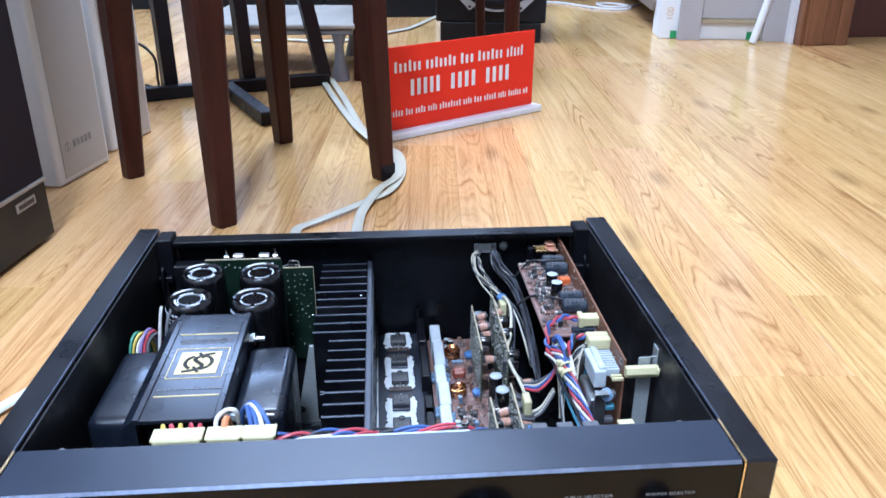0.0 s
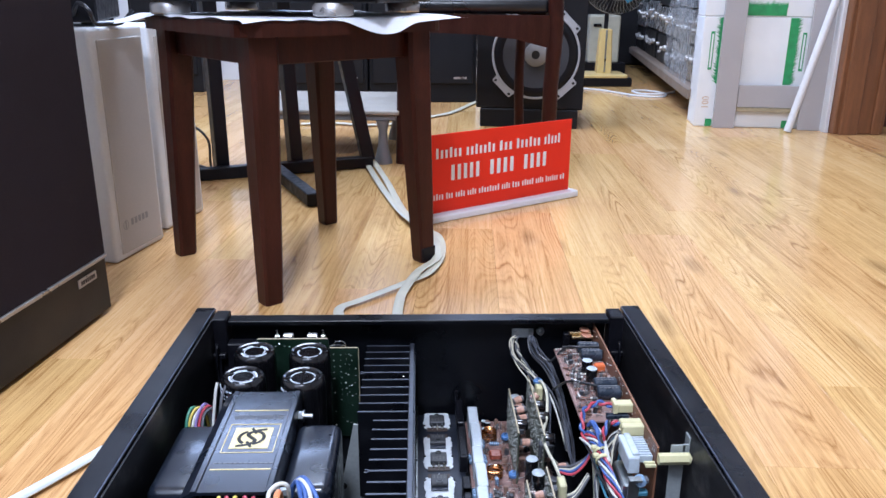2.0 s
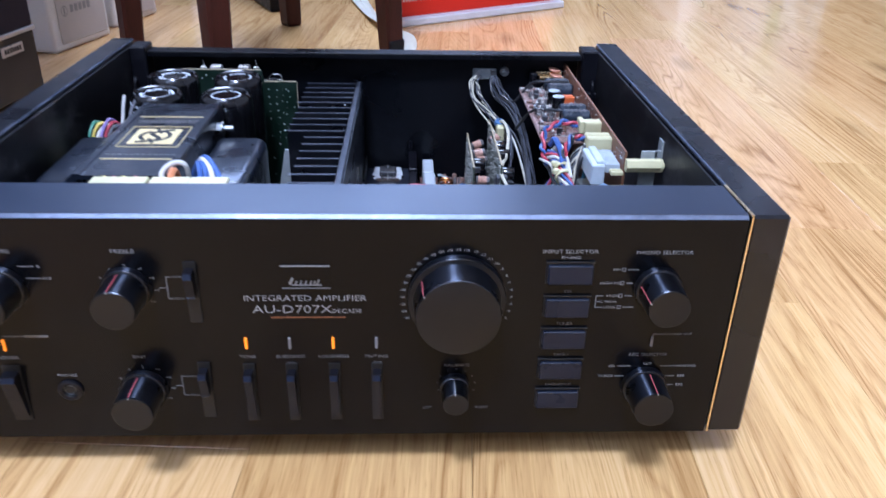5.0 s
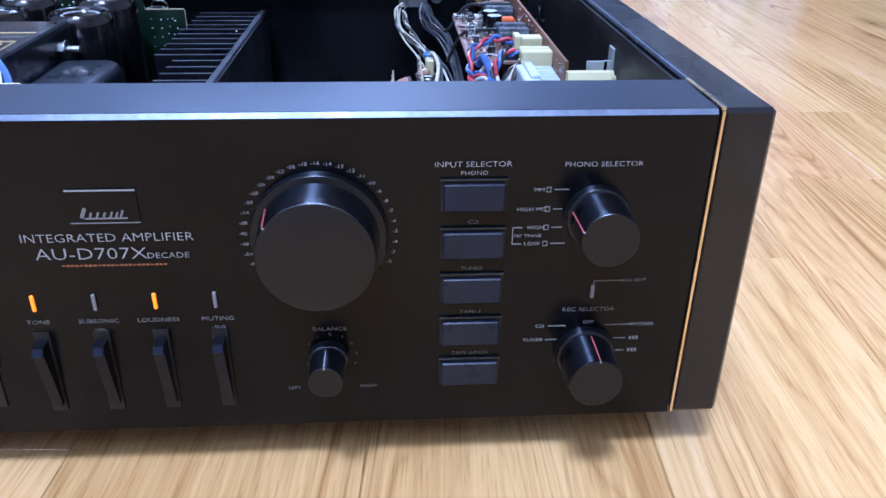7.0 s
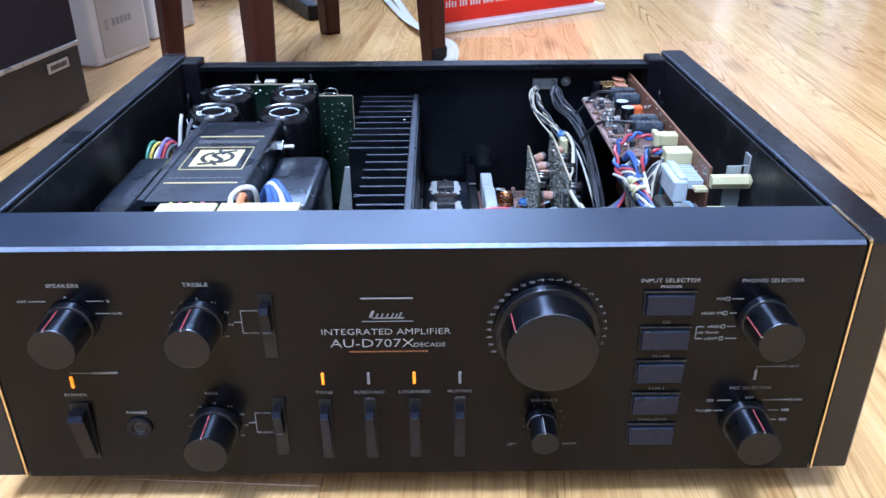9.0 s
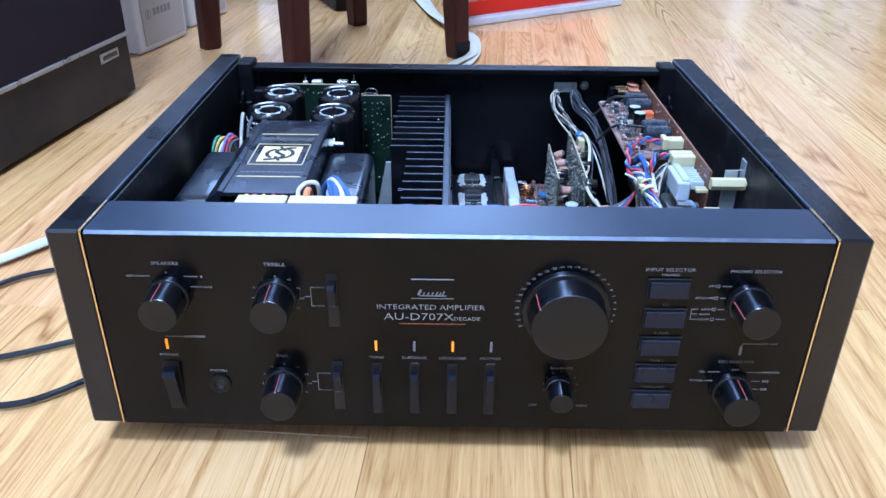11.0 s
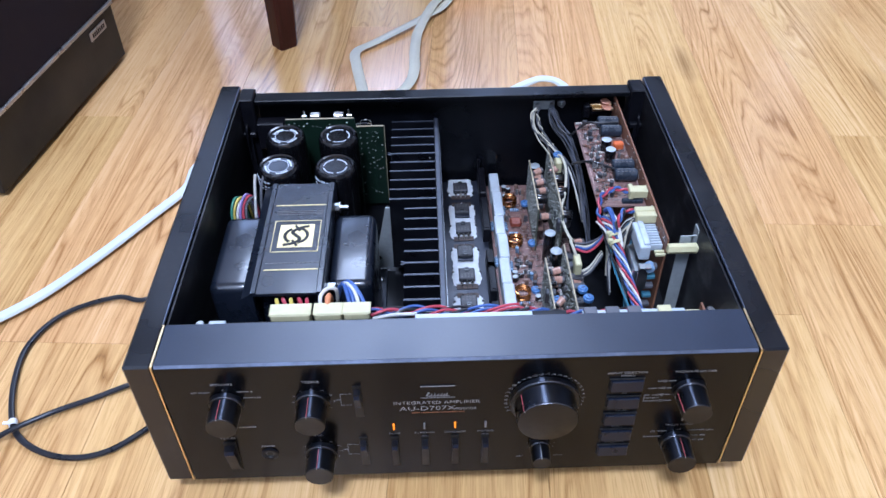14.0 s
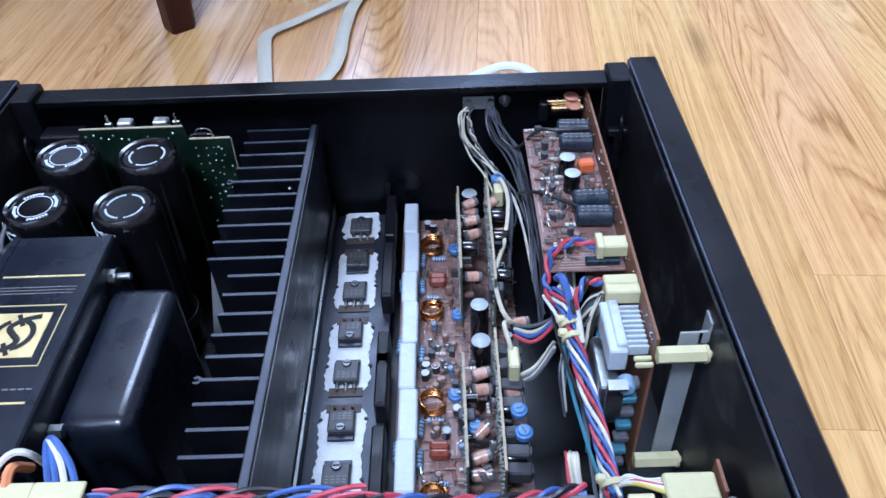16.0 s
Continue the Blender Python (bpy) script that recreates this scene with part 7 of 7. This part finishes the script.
def fan():
    t = thing("floor_fan", "cream floor fan with blue blades in a wire cage", "fan", pose(0.945, 3.66, 0))
    cream = material("cream_plastic", (0.66, 0.50, 0.20), 0.4, vary=0.06)
    blue = material("blue_blade", (0.04, 0.25, 0.42), 0.25, vary=0.1)
    part("base", Geo().box((0, 0.06, 0.022), (0.25, 0.22, 0.044), 0, 0.006), PLASTIC_BLACK, t, "black base")
    part("base_cover", Geo().box((-0.015, 0.05, 0.050), (0.235, 0.20, 0.020), 0, 0.006), cream, t, "cream base cover")
    part("post", Geo().box((-0.005, 0.04, 0.165), (0.060, 0.050, 0.225), 0, 0.006, None, 1.25).box((-0.005, 0.012, 0.165), (0.008, 0.006, 0.215), 1), [cream, STEEL], t, "cream post")
    part("pole", Geo().cyl((-0.005, 0.04, 0.27), (-0.005, 0.04, 0.46), 0.011, seg=14), PLASTIC_BLACK, t)
    hub = V((0.03, 0.02, 0.535))
    part("motor", Geo().cyl(hub + V((0, 0.12, 0)), hub + V((0, 0.02, 0)), 0.055, 0.060, seg=24, ch=0.008), cream, t)
    for k in range(3):
        a = radians(90 + 120 * k)
        poly = [(0.03 * math.cos(a + s * 0.9) * q + 0, 0.03 * math.sin(a + s * 0.9) * q) for q, s in ((1, -0.6), (3.2, -0.75), (4.9, -0.55), (5.2, 0), (4.9, 0.55), (3.2, 0.6), (1, 0.5))]
        part("blade", Geo().prism(poly, 0.003, Matrix.Translation(hub) @ pose(0, 0, 0, 90, 8)), blue, t, "translucent blue blade")
    cage = Geo()
    for k in range(60):
        a = 2 * math.pi * k / 60
        d = V((math.cos(a), 0, math.sin(a)))
        cage.tube([hub + d * 0.04 + V((0, -0.06, 0)), hub + d * 0.12 + V((0, -0.055, 0)), hub + d * 0.185 + V((0, -0.01, 0)), hub + d * 0.16 + V((0, 0.04, 0))], 0.0011, 0, 4, 3, None, False)
    for rr, yy in ((0.185, -0.01), (0.12, -0.055), (0.04, -0.06)):
        cage.tube([hub + V((rr * math.cos(a), yy, rr * math.sin(a))) for a in np.linspace(0, 2 * math.pi, 25)], 0.002, 0, 5, 2, None, False)
    part("wire_cage", cage, STEEL, t)
    # plain black box added as a dark backdrop behind the pale case
    k = thing("dark_backdrop", "large plain black box added as a dark backdrop at the back", "cabinet", pose(0.76, 4.78, 0))
    part("body", Geo().box((0.42, 0.2, 0.44), (0.84, 0.40, 0.86), 0, 0.004), PLINTH, k)
    part("plinth", Geo().box((0.42, 0.2, 0.006), (0.80, 0.36, 0.012)), PLASTIC_BLACK, k)
    b = thing("metal_case", "pale beige metal case standing on a black base", "case", pose(1.067, 4.25, 0))
    part("body", Geo().box((0, 0.12, 0.192), (0.180, 0.20, 0.265), 0, 0.008), CABLE_WHITE, b)
    part("base", Geo().box((0, 0.12, 0.03), (0.26, 0.24, 0.06), 0, 0.004), PLASTIC_BLACK, b)
    part("handle", Geo().box((-0.045, 0.016, 0.270), (0.045, 0.008, 0.016), 0, 0.002), PLASTIC_BLACK, b)


def rack_and_units():
    place = pose(1.005, 2.56, 0, 0, 0, -9.0)
    t = thing("low_rack", "low wooden rack with metal legs holding stacked hi-fi units", "rack", place)
    part("shelf", Geo().box((0.25, 1.30, 0.103), (0.50, 2.62, 0.030), 0, 0.003), material("shelf_board", (0.26, 0.20, 0.155), 0.5, vary=0.2, scale=5, stretch=(6, 0.6, 1)), t, "pale wooden shelf board")
    part("edge_strip", Geo().box((-0.004, 1.30, 0.098), (0.008, 2.62, 0.034), 0, 0.001), material("shelf_edge", (0.20, 0.155, 0.125), 0.5, vary=0.2, scale=9), t)
    for y in (0.10, 1.30, 2.50):
        part("leg", Geo().box((0.30, y, 0.044), (0.10, 0.05, 0.088), 0, 0.002), PLASTIC_BLACK, t)
    face = material("silver_face", (0.60, 0.60, 0.60), 0.28, 0.8, 0.12, 30)
    r = random.Random(5)
    for col, (y0, depth, rows, wrapped) in enumerate(((0.14, 0.60, 4, 1), (0.80, 0.46, 4, 0), (1.32, 0.44, 4, 0), (1.82, 0.44, 4, 0))):
        z = 0.1185
        for k in range(rows):
            h = r.uniform(0.125, 0.150)
            dy = r.uniform(-0.01, 0.01)
            u = thing("hifi_unit", "silver hi-fi unit wrapped in crinkled clear film" if wrapped else "dark hi-fi unit with silver knobs, stacked on the rack", "hi-fi unit", place @ pose(0.03, y0 + dy, z), "units stacked on the rack")
            part("body", Geo().box((0.20, depth / 2, h / 2 - 0.002), (0.36, depth - 0.02, h - 0.004), 0, 0.004), face if wrapped else PLASTIC_BLACK, u)
            fp = part("front_panel", Geo().box((0.012, depth / 2, h / 2 - 0.002), (0.016, depth - 0.012, h - 0.010), 0, 0.003), face if wrapped or k % 2 else PLINTH, u)
            for q in range(6):
                rr = r.uniform(0.007, 0.017)
                part("knob", Geo().lathe((0.004, 0.06 + q * (depth - 0.12) / 5, h * r.uniform(0.35, 0.62)), (-1, 0, 0), [(rr, 0), (rr, 0.012), (rr * 0.9, 0.014), (0, 0.014)], 0, 18), SILVER, u)
            if wrapped:
                wrap = Geo()
                pts = []
                for i in range(25):
                    for j in range(9):
                        y, zz = -0.01 + (depth + 0.02) * i / 24, (h - 0.001) * j / 8
                        pts.append((-0.022 + 0.012 * noise.noise(V((y * 34 + k * 9, zz * 40, 3.3))), y, zz))
                wrap.add(pts, [(i * 9 + j, i * 9 + j + 1, (i + 1) * 9 + j + 1, (i + 1) * 9 + j) for i in range(24) for j in range(8)], 0, True)
                part("film_wrap", wrap, FILM, u, "crinkled clear film")
            z += h
    # white flex on the floor under the rack end
    g = Geo().tube([(0.80, 3.50, 0.004), (0.88, 3.44, 0.004), (0.95, 3.31, 0.004), (1.03, 3.22, 0.004), (1.11, 3.21, 0.004), (1.15, 3.32, 0.004), (1.09, 3.41, 0.006), (1.01, 3.37, 0.010), (1.03, 3.27, 0.009), (1.12, 3.27, 0.008), (1.22, 3.40, 0.004)], 0.0045, 0, 8, 8)
    tagged(part("flex_cable", g, WHITE), "thin white flex lying on the floor by the fan", "cable")


def film_material():
    mat = bpy.data.materials.new("crinkled_film")
    mat.use_nodes = True
    nt = mat.node_tree
    n, link = nt.nodes, nt.links.new
    b = n["Principled BSDF"]
    b.inputs["Base Color"].default_value = (0.9, 0.92, 0.95, 1)
    b.inputs["Roughness"].default_value = 0.12
    b.inputs["Specular IOR Level"].default_value = 1.0
    t = n.new("ShaderNodeTexNoise")
    t.inputs["Scale"].default_value, t.inputs["Detail"].default_value, t.inputs["Distortion"].default_value = 26.0, 5.0, 1.5
    bp = n.new("ShaderNodeBump")
    bp.inputs["Strength"].default_value, bp.inputs["Distance"].default_value = 1.0, 0.03
    link(t.outputs["Fac"], bp.inputs["Height"])
    link(bp.outputs["Normal"], b.inputs["Normal"])
    mr = n.new("ShaderNodeMapRange")
    mr.inputs["From Min"].default_value, mr.inputs["From Max"].default_value = 0.42, 0.68
    mr.inputs["To Min"].default_value, mr.inputs["To Max"].default_value = 0.10, 0.80
    link(t.outputs["Fac"], mr.inputs["Value"])
    link(mr.outputs[0], b.inputs["Alpha"])
    return mat


FILM = film_material()
GREEN = material("green_carton_print", (0.03, 0.30, 0.10), 0.5, vary=0.25, scale=40)
GREY_BOARD = material("grey_board", (0.40, 0.385, 0.395), 0.5, vary=0.06, scale=6)
TAN = material("tan_print", (0.55, 0.34, 0.16), 0.5, vary=0.1)


def cartons():
    for i, z in enumerate((0.0, 0.381)):
        t = thing("carton", "white cardboard carton with green grass print", "box", pose(0.989, 2.434, z, 0, 0, -9.6), "stacked white cartons")
        w, d, h = 0.372, 0.14, 0.380
        part("body", Geo().box((w / 2, d / 2, h / 2), (w, d, h), 0, 0.003), OFFWHITE, t)
        for x0, s in ((0.035, 1), (w - 0.085, -1)):
            g = Geo().box((x0 + 0.025 + (0.012 if s > 0 else -0.012), -0.0008, 0.265), (0.026, 0.0016, 0.225), 0)
            for k in range(44):
                zz, ww = 0.154 + 0.0050 * k, 0.014 + 0.012 * noise.noise(V((k * 1.7, i + x0 * 9, 0)))
                xx = x0 + 0.025 + s * 0.001
                g.add([(xx, -0.0015, zz), (xx, -0.0015, zz + 0.006), (xx - s * ww, -0.0015, zz + 0.010 + 0.004 * noise.noise(V((k * 0.9, 7, 0))))], [(0, 1, 2) if s < 0 else (0, 2, 1)])
            part("printed_band", g, GREEN, t, "green grass print")
            part("printed_frame", Geo().box((x0 + (0.0 if s > 0 else 0.052), -0.0008, 0.265), (0.013, 0.0016, 0.130)).box((x0 + (0.0 if s > 0 else 0.052), -0.0012, 0.265), (0.006, 0.0016, 0.115), 1), [GREEN, OFFWHITE], t)
        g = Geo().box((0.19, -0.0008, 0.018), (0.16, 0.0016, 0.030))
        for k in range(52):
            xx, hh = 0.110 + 0.0031 * k, 0.018 + 0.010 * noise.noise(V((k * 2.1, 0, 5)))
            g.add([(xx, -0.0015, 0.032), (xx + 0.0045, -0.0015, 0.032), (xx + 0.002 + 0.004 * noise.noise(V((k * 1.3, 2, 5))), -0.0015, 0.032 + hh)], [(0, 1, 2)])
        part("printed_band", g, GREEN, t, "green grass print") if i else [part("printed_corner", Geo().box((x, -0.0008, 0.015), (0.022, 0.0016, 0.026)), GREEN, t) for x in (0.050, w - 0.06)]
        if not i:
            lettering("100", 0, 0, 0.034, TAN, t, "CENTER", pose(0.034, -0.0012, 0.085, 90) @ pose(0, 0, 0, 0, 0, 90), 0.9)
    t = thing("grey_frame", "grey laminated board frame leaning before the cartons", "frame", pose(1.046, 2.405, 0, 0, 0, -10))
    part("upright", Geo().box((0.038, 0.0, 0.40), (0.074, 0.018, 0.80), 0, 0.0015), GREY_BOARD, t)
    part("upright", Geo().box((0.326, 0.0, 0.40), (0.074, 0.018, 0.80), 0, 0.0015), GREY_BOARD, t)
    part("cross_board", Geo().box((0.203, 0.004, 0.113), (0.252, 0.012, 0.076), 0, 0.001), GREY_BOARD, t)
    part("cross_strip", Geo().box((0.203, 0.003, 0.066), (0.252, 0.014, 0.014), 0, 0.001), BOARD_EDGE, t)
    a, b = V((1.272, 2.300, 0.003)), V((1.425, 2.322, 0.62))
    tagged(part("plastic_pipe", Geo().cyl(a, b, 0.0125, seg=16, ch=0.001), WHITE), "white plastic pipe leaning against the grey frame", "pipe")


def doorway():
    brown = material("door_wood", (0.195, 0.080, 0.033), 0.42, 0.0, 0.35, 7, 0.05, 80, stretch=(10, 10, 0.7))
    g = Geo().box((1.501, 2.300, 1.04), (0.173, 0.075, 2.08), 0, 0.004).box((1.460, 2.256, 1.04), (0.062, 0.014, 2.08), 0, 0.003).box((1.555, 2.258, 1.04), (0.030, 0.012, 2.08), 0, 0.003)
    tagged(part("door_frame_1", g, brown), "reddish brown moulded wooden door frame", "door frame", kind="structure")
    d = tagged(part("door_1", Geo().box((1.990, 2.44, 1.02), (0.80, 0.040, 2.04), 0, 0.003).box((1.990, 2.418, 1.0), (0.56, 0.012, 1.5), 0, 0.004), material("door_red", (0.062, 0.016, 0.011), 0.4, vary=0.3, scale=6, stretch=(10, 10, 0.7))), "closed dark red-brown wooden door", "door", kind="structure")
    tagged(part("trim", Geo().box((1.407, 2.345, 1.25), (0.013, 0.10, 2.50), 0, 0.001), WHITE), "white corner trim beside the door frame", "trim", kind="structure")
    wall("wall_partition", (1.915, 2.56, TOP / 2), (0.96, 0.16, TOP), "plain white painted wall behind the door")


floor_speaker()
wooden_stool()
white_units()
shop_sign()
cables()
black_stand()
low_stool()
dining_chair()
woofer_speaker()
far_speakers()
fan()
rack_and_units()
cartons()
doorway()

# ---- floor planks, last ----
def planks():
    wide, long = 0.1305, 0.81
    lay = pose(0.356, 0.318, 0, 0, 0, -3.7)
    face, r = {}, random.Random(21)
    # where a board ends, by rows counted from the one beside the amplifier
    ends = {0: 0.0, 1: 0.18, -1: -0.14, -5: 0.27, -6: -0.195}

    def plank_mesh(n):
        n = round(n, 3)
        if n not in face:
            face[n] = Geo().box((0, 0, -0.003), (wide - 0.00025, n - 0.00025, 0.006), 0, 0.00025).data("plank", [LAMINATE])
        return face[n]

    for k in range(-19, 20):
        x = (k + 0.5) * wide
        start = ends[k] if k in ends else r.uniform(0, long)
        y = start - long * 6
        while y < 6.2:
            spot = lay @ V((x, y + long / 2, 0))
            y0 = y if spot.y - long / 2 > Y0 - 0.08 else y + (Y0 - 0.08 - spot.y + long / 2)
            y1 = y + long if spot.y + long / 2 < Y1 + 0.08 else y + long - (spot.y + long / 2 - Y1 - 0.08)
            if y1 - y0 > 0.03 and X0 - 0.05 < spot.x < X1 + 0.05:
                part("plank", plank_mesh(y1 - y0), None, floor, "", lay @ pose(x, (y0 + y1) / 2, 0, 0, 0, 180 if r.random() < 0.5 else 0))
            y += long


planks()
